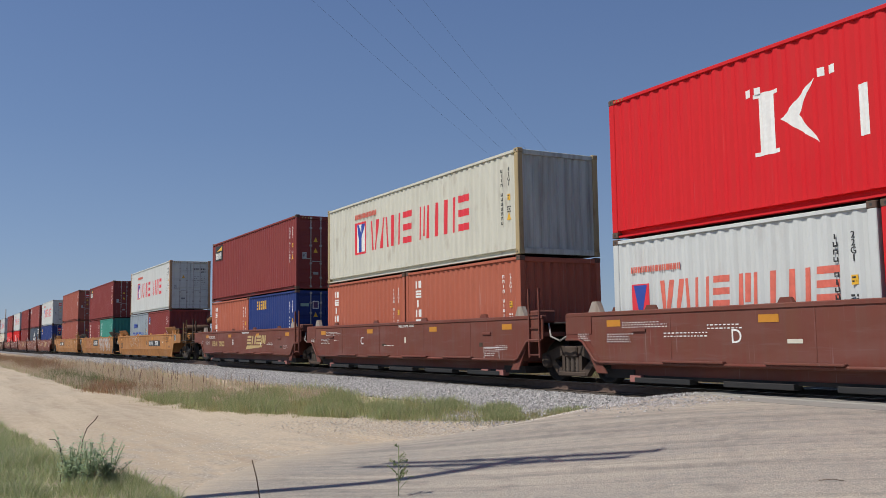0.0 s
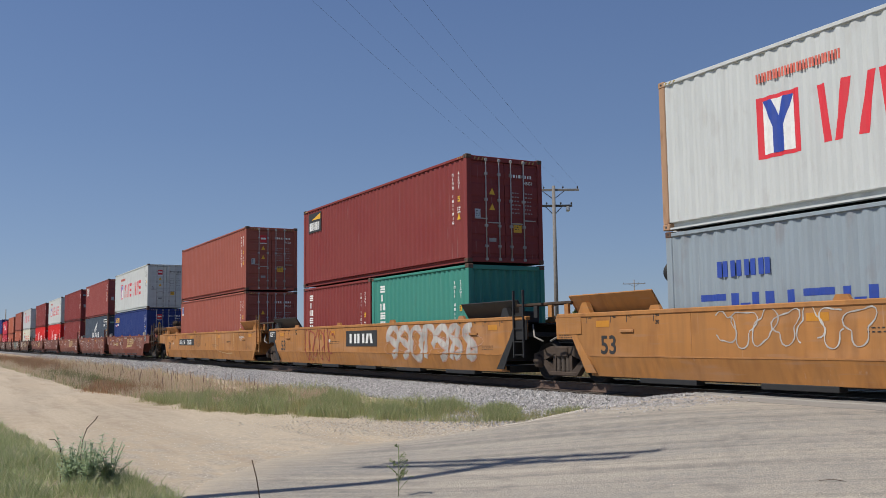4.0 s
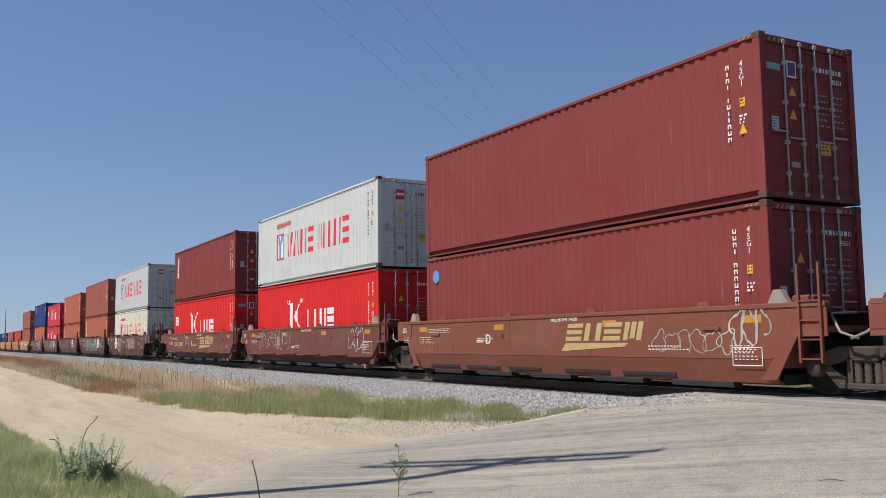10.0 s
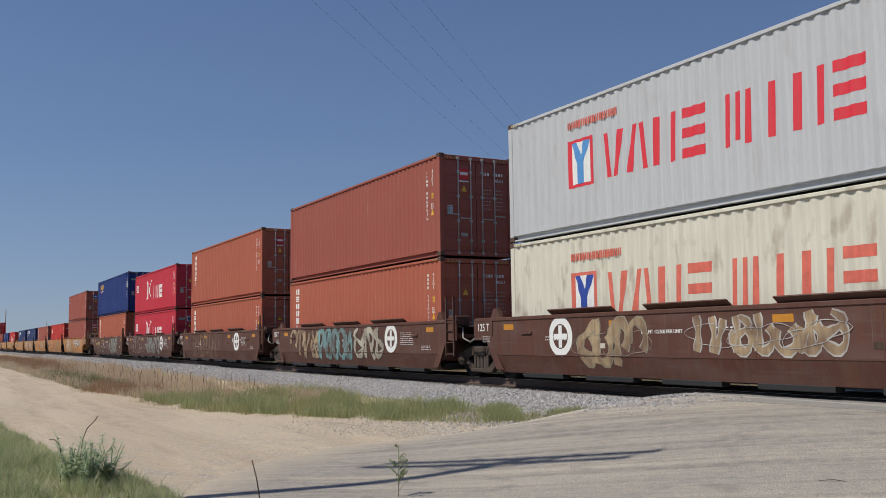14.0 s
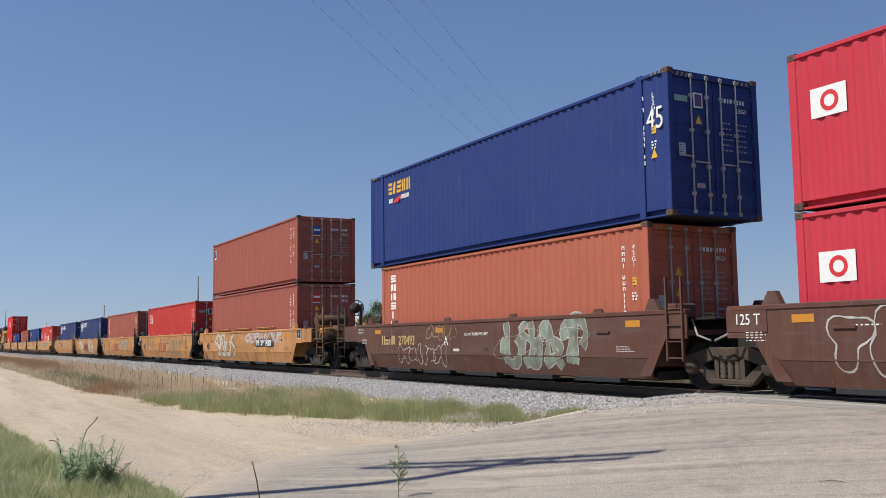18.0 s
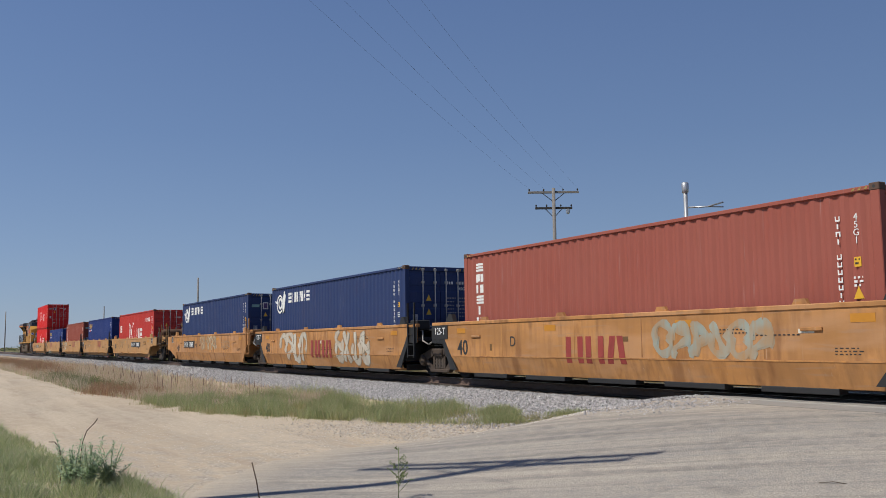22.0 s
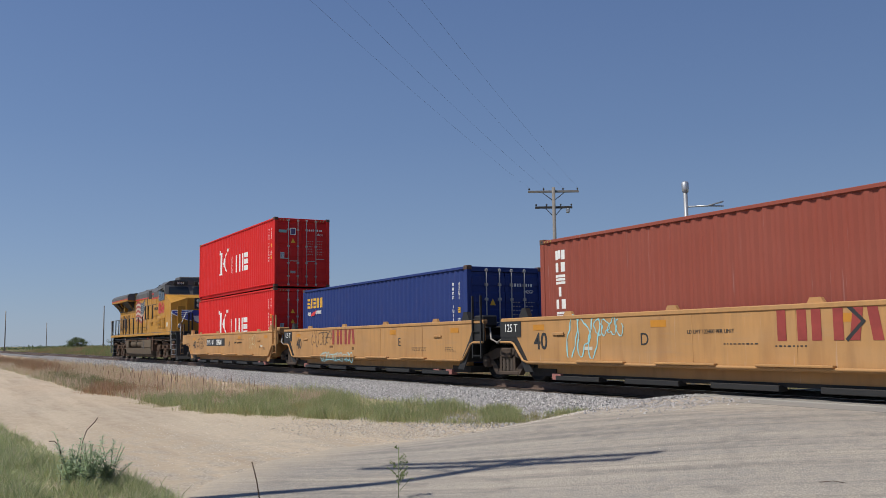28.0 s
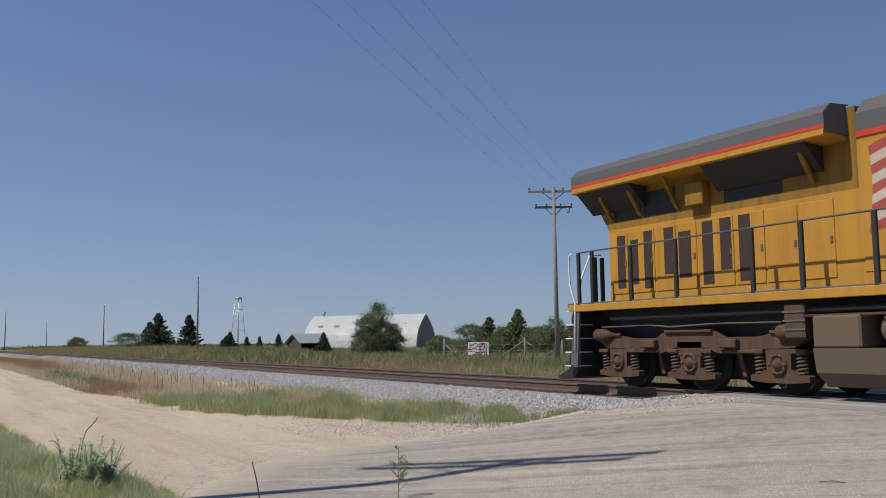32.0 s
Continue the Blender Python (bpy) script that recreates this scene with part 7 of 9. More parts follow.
    for e, kind in ((1, front), (-1, rear)):
        a, b = half + 0.02, reach
        part("end_bulkhead", Geo().box(*sorted((e * a, e * (a + 0.08))), -Y + 0.05, Y - 0.05, 0.45, 1.36, 0.01), dark, u)
        part("end_floor", Geo().box(*sorted((e * a, e * b)), -Y + 0.05, Y - 0.05, 1.02, 1.12, 0.01), dark, u)
        for s in (-1, 1):
            g = Geo().prism([(e * (half - 0.30), 0.26), (e * (half + 0.02), 0.26), (e * (half + 0.46), 0.96), (e * (reach + 0.02), 0.96), (e * (reach + 0.02), 1.40), (e * (half + 0.55), 1.40), (e * (half + 0.30), 1.0)], "y", *sorted((s * (Y + 0.006), s * (Y - 0.02))))
            part("end_plate", g, dark, u)
        part("corner_bracket", Geo().prism([(e * (half - 0.12), zt), (e * (half + 0.28), zt), (e * (half + 0.14), zt + 0.22), (e * (half + 0.0), zt + 0.22)], "y", -Y + 0.02, -Y + 0.14), PALE_BRACKET if mat in (BROWN, OXIDE) else dark, u, "container guide bracket")
        part("corner_bracket", Geo().prism([(e * (half - 0.12), zt), (e * (half + 0.28), zt), (e * (half + 0.14), zt + 0.22), (e * (half + 0.0), zt + 0.22)], "y", Y - 0.14, Y - 0.02), dark, u)
        if kind == "joint":
            mid = half + 1.425
            part("draft_arm", Geo().prism([(e * (half + 0.05), -0.5), (e * (mid + 0.12), -0.30), (e * (mid + 0.12), 0.30), (e * (half + 0.05), 0.5)], "z", 0.78, 1.02), SHADED_DIRT, u)
            part("walkway", Geo().box(*sorted((e * half, e * (reach + 0.1))), -0.9, 0.9, 1.30, 1.34, 0.01), BLACK_STEEL, u, "black grating walkway")
            hose = [(e * (reach - 0.1), -1.25, 1.3), (e * (reach + 0.15), -1.38, 1.02), (e * (reach + 0.45), -1.36, 0.92)]
            part("air_hose", Geo().bent(hose, 0.022), plain("pale_hose", (0.30, 0.28, 0.25), 0.7), u, "pale looping air hose")
            if e == 1:
                ladder(u, reach - 0.46, -Y - 0.01, 0.55, 1.55, 0.40, dark, 4, high=0.55)
                part("gear_box", Geo().box(half + 0.2, half + 0.62, -1.30, -0.85, 1.34, 1.62, 0.03), dark, u)
            else:
                part("capacity_plate", Geo().box(-reach - 0.02, -half - 0.15, -Y - 0.016, -Y - 0.004, 1.06, zt - 0.04), dark, u)
                if capacity:
                    lettering(capacity, 0.19 if mat in (BROWN, OXIDE) else 0.26, on_side(-(half + reach) / 2 - 0.06, -Y - 0.020, 1.18), WHITE, u, "capacity_mark", narrow=0.9)
                truck(u, -mid, steel=LIT_FRAME_DUST)
        else:
            far = half + 3.1
            tx = half + 1.42
            part("end_sill", Geo().box(*sorted((e * reach, e * far)), -0.55, 0.55, 0.74, 1.06, 0.03), GRIME, u)
            gear = dark if dark is not BLACK_STEEL else RUSTY
            brake_clutter(u, e, half, far, int(abs(x)) + 5, RUSTY)
            part("platform", Geo().box(*sorted((e * reach, e * (far - 0.15))), -1.42, 1.42, 1.06, 1.12, 0.01), GRIME, u, "end platform grating")
            part("side_skirt", Geo().box(*sorted((e * reach, e * (reach + 1.0))), -Y, -Y + 0.05, 0.98, zt - 0.03, 0.008), mat, u)
            part("side_skirt", Geo().box(*sorted((e * reach, e * (reach + 1.0))), Y - 0.05, Y, 0.98, zt - 0.03, 0.008), mat, u)
            truck(u, e * tx)
            cp = Geo().box(*sorted((e * far, e * (far + 0.42))), -0.09, 0.09, 0.78, 0.96, 0.02).box(*sorted((e * (far + 0.32), e * (far + 0.52))), -0.17, 0.14, 0.72, 1.0, 0.05)
            part("coupler", cp, SHADED_DIRT, u, "dark cast coupler")
            part("air_hose", Geo().bent([(e * (far + 0.1), -0.25, 0.8), (e * (far + 0.25), -0.27, 0.45), (e * (far + 0.45), -0.2, 0.42)], 0.022), RUBBER, u)
            rail_x = e * (far - 0.25)
            g = Geo()
            for s in (-1, 1):
                for k, top in ((0.0, 2.22), (0.55, 2.05)):
                    g.box(rail_x - e * k - 0.038, rail_x - e * k + 0.038, s * 1.38 - 0.025, s * 1.38 + 0.025, 0.95, top, 0.008)
                    g.tube((rail_x - e * k, s * 1.40, 0.42), (rail_x - e * k, s * 1.40, 1.0), 0.016, 6)
                for z in (0.5, 0.8, 1.55):
                    g.tube((rail_x, s * 1.38, z), (rail_x - e * 0.55, s * 1.38, z), 0.014, 5)
            part_each("grab_iron", g, TARNISH if mat in (OCHRE, MUSTARD, SAND) else GRIME, u, "upright grab iron or step")
            part("crossover", Geo().box(*sorted((e * (far - 0.5), e * far)), -1.3, 1.3, 1.16, 1.19), BLACK_STEEL, u)
            if number or front == "brake" or rear == "brake":
                part("reservoir", Geo().lathe((e * (half + 1.05), -1.0, 1.78), (0, 1, 0), [(0, 0.0), (0.03, 0.15), (0.10, 0.20), (1.25, 0.20), (1.33, 0.15), (1.36, 0.0)], 18), RUSTY, u, "round brake air reservoir")
                part("reservoir_cradle", Geo().box(*sorted((e * (half + 0.85), e * (half + 1.25))), -0.9, 0.3, 1.12, 1.60), gear, u)
            if kind == "brake":
                wx = e * (far - 0.85)
                part("brake_stand", Geo().prism([(wx - 0.30 * e, 1.12), (wx - 0.10 * e, 1.12), (wx + 0.06 * e, 2.0), (wx + 0.06 * e, 2.35), (wx - 0.06 * e, 2.35), (wx - 0.06 * e, 2.0)], "y", 0.30, 0.38), RUSTY, u)
                part("brake_strut", Geo().tube((wx - 0.7 * e, 0.34, 1.12), (wx, 0.34, 2.0), 0.03, 6), RUSTY, u)
                part("brake_chain", Geo().bent([(wx + 0.1 * e, 0.25, 1.95), (wx + 0.22 * e, 0.28, 1.7), (wx + 0.28 * e, 0.3, 1.45), (wx + 0.45 * e, 0.3, 1.2)], 0.014, 5), GRIME, u)
                ce = Vector((wx + e * 0.16, 0.1, 2.2))
                ring = [ce + Vector((0, 0.28 * math.cos(k * math.pi / 10), 0.28 * math.sin(k * math.pi / 10))) for k in range(21)]
                g = Geo().bent(ring, 0.016, 5)
                for k in range(5):
                    part("spoke", Geo().tube(ce, ring[4 * k], 0.011, 5), BLACK_STEEL, u)
                part("brake_wheel", g, BLACK_STEEL, u, "spoked hand brake wheel")
                part("brake_gear", Geo().lathe((wx - 0.08 * e, 0.1, 2.2), (e, 0, 0), [(0, 0.0), (0, 0.15), (0.05, 0.19), (0.16, 0.19), (0.19, 0.09), (0.24, 0.05)], 14), TARNISH if mat in (OCHRE, SAND) else GRIME, u, "round hand brake gear case")
                part("valve_box", Geo().box(*sorted((e * (half + 1.5), e * (half + 2.0))), -1.0, -0.4, 1.12, 1.5, 0.03), gear, u)
                decal("routing_board", u, INK, e * (half + 0.78), 1.29, 0.36, 0.30, -Y - 0.022, "black routing board")
                part("board_grid", Geo().box(e * (half + 0.78) - 0.17, e * (half + 0.78) + 0.17, -Y - 0.030, -Y - 0.026, 1.285, 1.297).box(e * (half + 0.78) - 0.006, e * (half + 0.78) + 0.006, -Y - 0.032, -Y - 0.027, 1.15, 1.43), WHITE, u)
                part("board_frame", Geo().box(e * (half + 0.78) - 0.20, e * (half + 0.78) + 0.20, -Y - 0.020, -Y, 1.12, 1.46), WHITE, u)
    y = -Y - 0.002
    rng = random.Random(int(abs(x)) * 7 + 3)
    low = 0.64 if style == "tub" else 0.56
    for k in (-0.62, -0.2, 0.22, 0.64):
        a = half * (k + rng.uniform(-0.05, 0.05))
        part("weld_seam", Geo().box(a - 0.012, a + 0.012, -Y - 0.005, -Y, low, zt - 0.09), mat, u)
    for a in (half - 1.35, -half + 1.3):
        part("lift_lug", Geo().box(a - 0.20, a + 0.20, -Y - 0.035, -Y, zt - 0.42, zt - 0.36, 0.008), dark if dark is not BLACK_STEEL else mat, u, "small raised lug")
    light = mat in (OCHRE, MUSTARD, SAND)
    for k in range(3):
        a, z0 = rng.uniform(-0.85, 0.85) * half, rng.uniform(0.70, zt - 0.45)
        wd, ht = rng.choice([(0.16, 0.10), (0.10, 0.16), (0.30, 0.07)])
        part("tag_plate", Geo().box(a, a + wd, -Y - 0.004, -Y, z0, z0 + ht), PAPER if k == 0 else (TARNISH if light else GRIME), u)
    for k in range(2):
        part("stencil_print", lines(rng.uniform(-0.8, 0.6) * half, rng.uniform(0.8, zt - 0.3), rng.uniform(0.5, 1.2), rng.choice([1, 2]), y, int(abs(x)) + 20 + k, 0.06, 0.02), INK if light else WHITE, u)
    if letter:
        lettering(letter, 0.34, on_side(marks[0] if marks else -2.4, y, 0.86), WHITE if mat in (BROWN, OXIDE, UMBER) else INK, u, "unit_letter")
    if mat is OCHRE:
        for e in (-1, 1):
            for wd, at in (("53", 8.12), ("48", 7.35), ("45", 6.87), ("40", 6.1)):
                lettering(wd, 0.11, on_side(e * at + 0.06, y, zt - 0.13), INK, u, "length_mark")
                part("length_tick", Geo().box(e * at - 0.05, e * at - 0.035, y - 0.001, y + 0.002, zt - 0.22, zt - 0.02), INK, u)
            lettering("20", 0.11, on_side(e * 6.1 + 0.06, y, zt - 0.27), INK, u, "length_mark")
            part("guide_flare", Geo().prism([(-Y + 0.27, zt - 0.02), (-Y + 0.02, zt + 0.37), (-Y + 0.045, zt + 0.39), (-Y + 0.33, zt - 0.02)], "x", *sorted((e * 6.2, e * 8.8))), dark, u, "flared container guide plate")
            part("guide_box", Geo().box(*sorted((e * 8.75, e * 9.75)), -Y + 0.03, -Y + 0.5, zt + 0.22, zt + 0.28, 0.01), GRIME, u)
            for a in (8.85, 9.45):
                part("guide_leg", Geo().box(*sorted((e * a, e * (a + 0.14))), -Y + 0.04, -Y + 0.1, zt - 0.05, zt + 0.22), dark, u)
    at = -reach + 0.08 if size_mark or mat is UMBER else -half + 0.35
    part("small_print", lines(at, zt - 0.12 if mat is UMBER else zt - 0.45, 0.55 if size_mark or mat is UMBER else 0.9, 4, y - 0.007, int(abs(x)) + 1, 0.05, 0.015), WHITE if mat in (BROWN, OXIDE, UMBER) else INK, u)
    part("small_print", lines(half - 0.95, 0.82, 0.55, 3, y, int(abs(x)) + 2, 0.045, 0.014), WHITE if mat in (BROWN, OXIDE, UMBER) else INK, u)
    if mat in (BROWN, OXIDE, UMBER):
        if mat is not UMBER:
            part("small_print", lines(-5.54, 1.27, 1.4, 3, y, int(abs(x)) + 3, 0.045, 0.015), WHITE, u)
        part("small_print", lines(-6.95, 1.06, 0.42, 4, y - 0.008, int(abs(x)) + 4, 0.045, 0.014), WHITE, u)
    if mat is OXIDE:
        # black plates paint the dark inside cutouts along the folded edge
        for a, b in ((-5.5, -3.95), (-3.55, -2.0), (-1.62, -0.3), (0.6, 2.1), (2.5, 4.0)):
            part("drain_slot", Geo().box(a, b, -Y + 0.062, -Y + 0.12, 0.265, 0.325), BLACK_STEEL, u)
    if size_mark:
        lettering(size_mark, 0.52, on_side(-half + (0.62 if half < 7 else 0.72), y, 0.66 if style == "tub" else 0.78), INK, u, "size_mark", bold=0.008)
    return put(u, x, 0.0)


def number_board(u, digits, x, w=1.75, z=1.10):
    """A black board with a car number; the owner's initials before it are plain bars."""
    decal("number_board", u, INK, x, z, w, 0.34, -1.502)
    word("initials", u, WHITE, x - w / 2 + 0.08, z - 0.11, w * 0.36, 0.22, -1.507, "hiiv", "", 0.12, 0.26, 0.2)
    lettering(digits, 0.325, on_side(x + w * 0.20, -1.508, z - 0.115), WHITE, u, "car_number", narrow=0.90 if w > 3 else 0.72, bold=0.008)


def owner_word(u, x, z, h, n, mat, seed=2, w=None, skew=0.0, y=-1.503):
    return word("owner_mark", u, mat, x, z, w or h * 0.72 * n, h, y, "hha" if n == 3 else "hehm", "owner's wordmark drawn as plain bars", skew, 0.27, 0.14)


GOLD = plain("gold_marking", (0.50, 0.36, 0.16), 0.6, 0.0, 0.3, 7.0)


def swoosh(u, x, z, w=1.55, h=0.36):
    """A gold slanted word over a tapering bar."""
    word("owner_mark", u, GOLD, x, z, w, h, -1.503, "ehem", "gold slanted wordmark drawn as plain bars", 0.30, 0.27, 0.14)
    part("owner_bar", Geo().prism([(x - 0.15, z - 0.22), (x + w * 0.8, z - 0.12), (x + w * 0.85, z - 0.05), (x + 0.0, z - 0.05)], "y", -1.507, -1.503), GOLD, u)


def load_limit(u, x, z, text, ink):
    lettering(text, 0.10, on_side(x, -1.503, z), ink, u, "load_limit")


def tag(u, kind, x, z, w, h, mat, seed, n=5, t=0.035, y=-1.504):
    if kind != "line":
        return mural(u, x, z, w, h, seed, n, mat, mat, y)
    for g in scribble(x, z, w, h, y, seed, n, t):
        part("graffiti", g, mat, u, "sprayed graffiti line")


def roundel(u, x, z):
    part("roundel", Geo().lathe((x, -1.503, z), (0, -1, 0), [(0.001, 0.27), (0.001, 0.43)], 20), WHITE, u, "white railway roundel drawn as plain bars")
    part("roundel_cross", Geo().box(x - 0.24, x + 0.24, -1.507, -1.503, z - 0.06, z + 0.06).box(x - 0.06, x + 0.06, -1.508, -1.503, z - 0.24, z + 0.24), WHITE, u)


def mural(u, x, z, w, h, seed, n, fill, outline, y=-1.5035):
    """Sprayed letters built of broad bent strokes, each over a wider stroke of the outline's colour."""
    rng = random.Random(seed)
    step = w / n
    for k in range(n):
        cx, cz = x + k * step, z + rng.uniform(-0.04, 0.04) * h
        over, under = Geo(), Geo()
        t = 0.20 * h * rng.uniform(0.85, 1.15)
        for j in range(rng.choice([2, 3, 3])):
            kind = rng.choice("stem slant hook bowl wave".split())
            a, b = rng.uniform(0.05, 0.35), rng.uniform(0.65, 0.98)
            if kind == "stem":
                pts = [(a + 0.10 * math.sin(3 * q) + 0.1 * j, q) for q in np.linspace(0.02, 0.98, 8)]
            elif kind == "slant":
                pts = [(a + (b - a) * q, (q if j % 2 else 1 - q) * 0.92 + 0.04 * math.sin(6 * q)) for q in np.linspace(0, 1, 8)]
            elif kind == "hook":
                pts = [(0.5 - 0.42 * math.cos(q), 0.62 + 0.34 * math.sin(q)) for q in np.linspace(-0.4, 4.0, 12)]
            elif kind == "bowl":
                pts = [(0.55 + 0.40 * math.cos(q), 0.38 + 0.34 * math.sin(q)) for q in np.linspace(2.4, 7.2, 12)]
            else:
                pts = [(0.5 + 0.38 * math.sin(2.2 * math.pi * q + seed), 0.04 + 0.92 * q) for q in np.linspace(0, 1, 14)]
            pts = [(cx + 1.12 * step * px, cz + h * pz) for px, pz in pts]
            for g, tt, lift in ((under, t + 0.075, 0.0), (over, t, 0.004)):
                r = ribbon(pts, y, tt, 0.001 + lift + 0.0012 * j)
                g.add(r.v, r.f)
        part("graffiti", under, outline, u, "dark outline of a sprayed letter")
        part("graffiti", over, fill, u, "sprayed graffiti letter")
    for g in scribble(x, z + 0.1 * h, w, h * 0.7, y - 0.010, seed + 500, max(2, n // 2), 0.014) if fill is not outline else ():
        part("graffiti", g, outline, u, "thin sprayed line")


SPRAY_GREY = plain("grey_spray", (0.30, 0.26, 0.19), 0.7, 0.0, 0.5, 5.0)


def hull_number(u, digits, x0, x1, z, h=0.25):
    """Gold initials as bars, then the car's number."""
    w = x1 - x0
    owner_word(u, x0, z, h * 0.9, 4, GOLD, 2, w * 0.40)
    lettering(digits, h * 1.25, on_side(x0 + w * 0.73, -1.503, z), GOLD, u, "car_number", narrow=0.95, bold=0.005)


def stencils(u, x, z, w, n, seed, ink, box=False):
    part("stencil_print", lines(x, z, w, n, -1.503, seed, 0.055, 0.016), ink, u)
    if box:
        k = 0.055 * n + 0.06
        for a, b, c, d in ((x - 0.05, x + w + 0.05, z + 0.02, z + 0.035), (x - 0.05, x + w + 0.05, z - k, z - k + 0.015), (x - 0.05, x - 0.035, z - k, z + 0.03), (x + w + 0.035, x + w + 0.05, z - k, z + 0.03)):
            part("stencil_frame", Geo().box(a, b, -1.507, -1.503, c, d), ink, u)


def build_cars():
    # car 1, brown with ledges
    b = "brown five-unit well car section with a ledge along its sill"
    well_unit(210.78, BROWN, 6.35, "ledge", letter="D", label=b, marks=(-2.6,))
    u = well_unit(195.17, BROWN, 6.35, "ledge", letter="C", label=b, marks=(-2.5,))
    load_limit(u, 0.6, 1.34, "WELL LD LMT 125,000", WHITE)
    stencils(u, 4.9, 0.75, 0.6, 4, 3, WHITE, True)
    u = well_unit(179.73, BROWN, 6.35, "ledge", rear="coupler", letter="B", label=b, marks=(-1.38,))
    load_limit(u, 0.5, 1.34, "WELL LD LMT 124,500", WHITE)
    swoosh(u, 0.75, 0.88, 2.5)
    hull_number(u, "239622", -4.88, -2.61, 0.80)
    # car 2, ochre with long wells
    o = "ochre yellow well car section with smooth folded sides"
    u = well_unit(158.0, OCHRE, 8.2, front="brake", label=o, number="1", size_mark="53", letter="B", marks=(1.2,))
    number_board(u, "726755", 3.47, 3.25, 0.97)
    tag(u, "line", -4.6, 0.82, 3.1, 0.62, SPRAY, 3, 7, 0.03)
    stencils(u, 6.6, 1.3, 0.9, 5, 4, INK)
    u = well_unit(138.4, OCHRE, 8.2, label=o, size_mark="53", end_mat=BLACK_STEEL, capacity="125 T")
    decal("owner_board", u, INK, -0.1, 1.05, 2.4, 0.5, -1.502)
    owner_word(u, -1.0, 0.90, 0.30, 3, WHITE, 2, 1.8, y=-1.507)
    mural(u, 1.8, 0.45, 5.2, 0.95, 6, 7, SPRAY, plain("pale_pink_spray", (0.50, 0.30, 0.25), 0.7))
    tag(u, "line", -5.1, 0.36, 2.75, 1.1, SPRAY_RED, 7, 6, 0.05, -1.509)
    u = well_unit(118.87, OCHRE, 8.2, rear="coupler", label=o, number="1", size_mark="53", end_mat=None)
    number_board(u, "726755", -3.5, 3.2, 1.02)
    tag(u, "line", -4.6, 1.24, 1.4, 0.2, SPRAY_RED, 8, 5, 0.025)
    tag(u, "line", -1.5, 0.80, 1.0, 0.62, SPRAY_INK, 9, 4, 0.02)
    pale = plain("pale_scratch", (0.52, 0.36, 0.20), 0.7)
    part("scrape", ribbon([(2.3, 1.45), (2.25, 1.1), (2.3, 0.72), (2.6, 0.60), (3.4, 0.52), (4.4, 0.46), (5.0, 0.50), (5.25, 0.8), (5.3, 1.45)], -1.503, 0.05, 0.001), pale, u, "pale scraped outline")
    stencils(u, 6.2, 1.25, 0.8, 4, 5, WHITE)
    # car 3, oxide brown
    c3 = "oxide brown well car section covered with white tags"
    u = well_unit(97.26, OXIDE, 6.35, front="brake", letter="B", label=c3, number="1", marks=(-1.75,))
    hull_number(u, "238891", -4.66, -2.31, 0.84)
    load_limit(u, 0.4, 1.34, "WELL LD LMT 124,500", WHITE)
    swoosh(u, 0.9, 0.92, 2.3)
    tag(u, "line", -1.55, 0.5, 0.95, 0.95, SPRAY, 20, 3)
    tag(u, "line", 4.2, 0.86, 1.7, 0.45, SPRAY, 21, 5, 0.028)
    tag(u, "line", -3.4, 1.12, 1.1, 0.26, SPRAY, 22, 4, 0.025)
    tag(u, "line", 2.4, 1.22, 1.6, 0.2, SPRAY, 23, 6, 0.025)
    u = well_unit(81.75, OXIDE, 6.35, letter="C", label=c3, marks=(-2.6,), capacity="125 T")
    tag(u, "line", -4.7, 0.52, 4.4, 0.62, SPRAY, 24, 9, 0.028)
    tag(u, "line", 0.3, 0.48, 1.0, 0.92, SPRAY, 25, 3, 0.035)
    tag(u, "line", 3.5, 0.42, 2.4, 1.05, SPRAY, 26, 5, 0.05)
    tag(u, "line", 2.5, 1.0, 0.5, 0.35, SPRAY, 27, 3, 0.03)
    load_limit(u, 0.5, 1.36, "WELL LD LMT 124,500", WHITE)
    u = well_unit(66.28, OXIDE, 6.35, letter="D", label=c3, marks=(-2.4,), capacity="125")
    load_limit(u, 0.7, 1.34, "WELL LD LMT 124,500", WHITE)
    swoosh(u, 0.75, 0.92, 2.4)
    tag(u, "line", 3.5, 0.68, 2.0, 0.42, SPRAY, 28, 6, 0.025)
    tag(u, "line", 5.45, 0.82, 0.8, 0.62, SPRAY, 29, 3, 0.045)
    stencils(u, 5.5, 0.76, 0.55, 4, 6, WHITE, True)
    u = well_unit(50.83, BROWN, 6.35, "ledge", letter="E", label="brown well car section with a ledge and white tags", marks=(-2.6,), capacity="125")
    tag(u, "line", -5.0, 0.75, 3.8, 0.66, SPRAY, 30, 9, 0.032)
    tag(u, "line", 4.45, 0.62, 1.1, 0.82, SPRAY, 31, 3, 0.05)
    load_limit(u, 0.5, 1.34, "WELL LD LMT 124,300", WHITE)
    stencils(u, 5.6, 0.92, 0.6, 5, 7, WHITE, True)
    u = well_unit(35.35, BROWN, 6.35, "ledge", rear="coupler", letter="A", label="brown well car section with a ledge along its sill", marks=(-0.95,), capacity="125")
    hull_number(u, "238891", -4.91, -2.75, 0.80)
    swoosh(u, 0.75, 0.90, 2.4)
    load_limit(u, 0.6, 1.34, "WELL LD LMT 124,600", WHITE)
    tag(u, "line", -2.6, 0.82, 1.4, 0.6, SPRAY, 32, 4, 0.032)
    # car 4, dark brown with murals
    c4 = "dark brown well car section with faded graffiti"
    u = well_unit(15.37, UMBER, 6.35, front="brake", label=c4, number="1", capacity="125 T", lip=True)
    roundel(u, -3.76, 1.02)
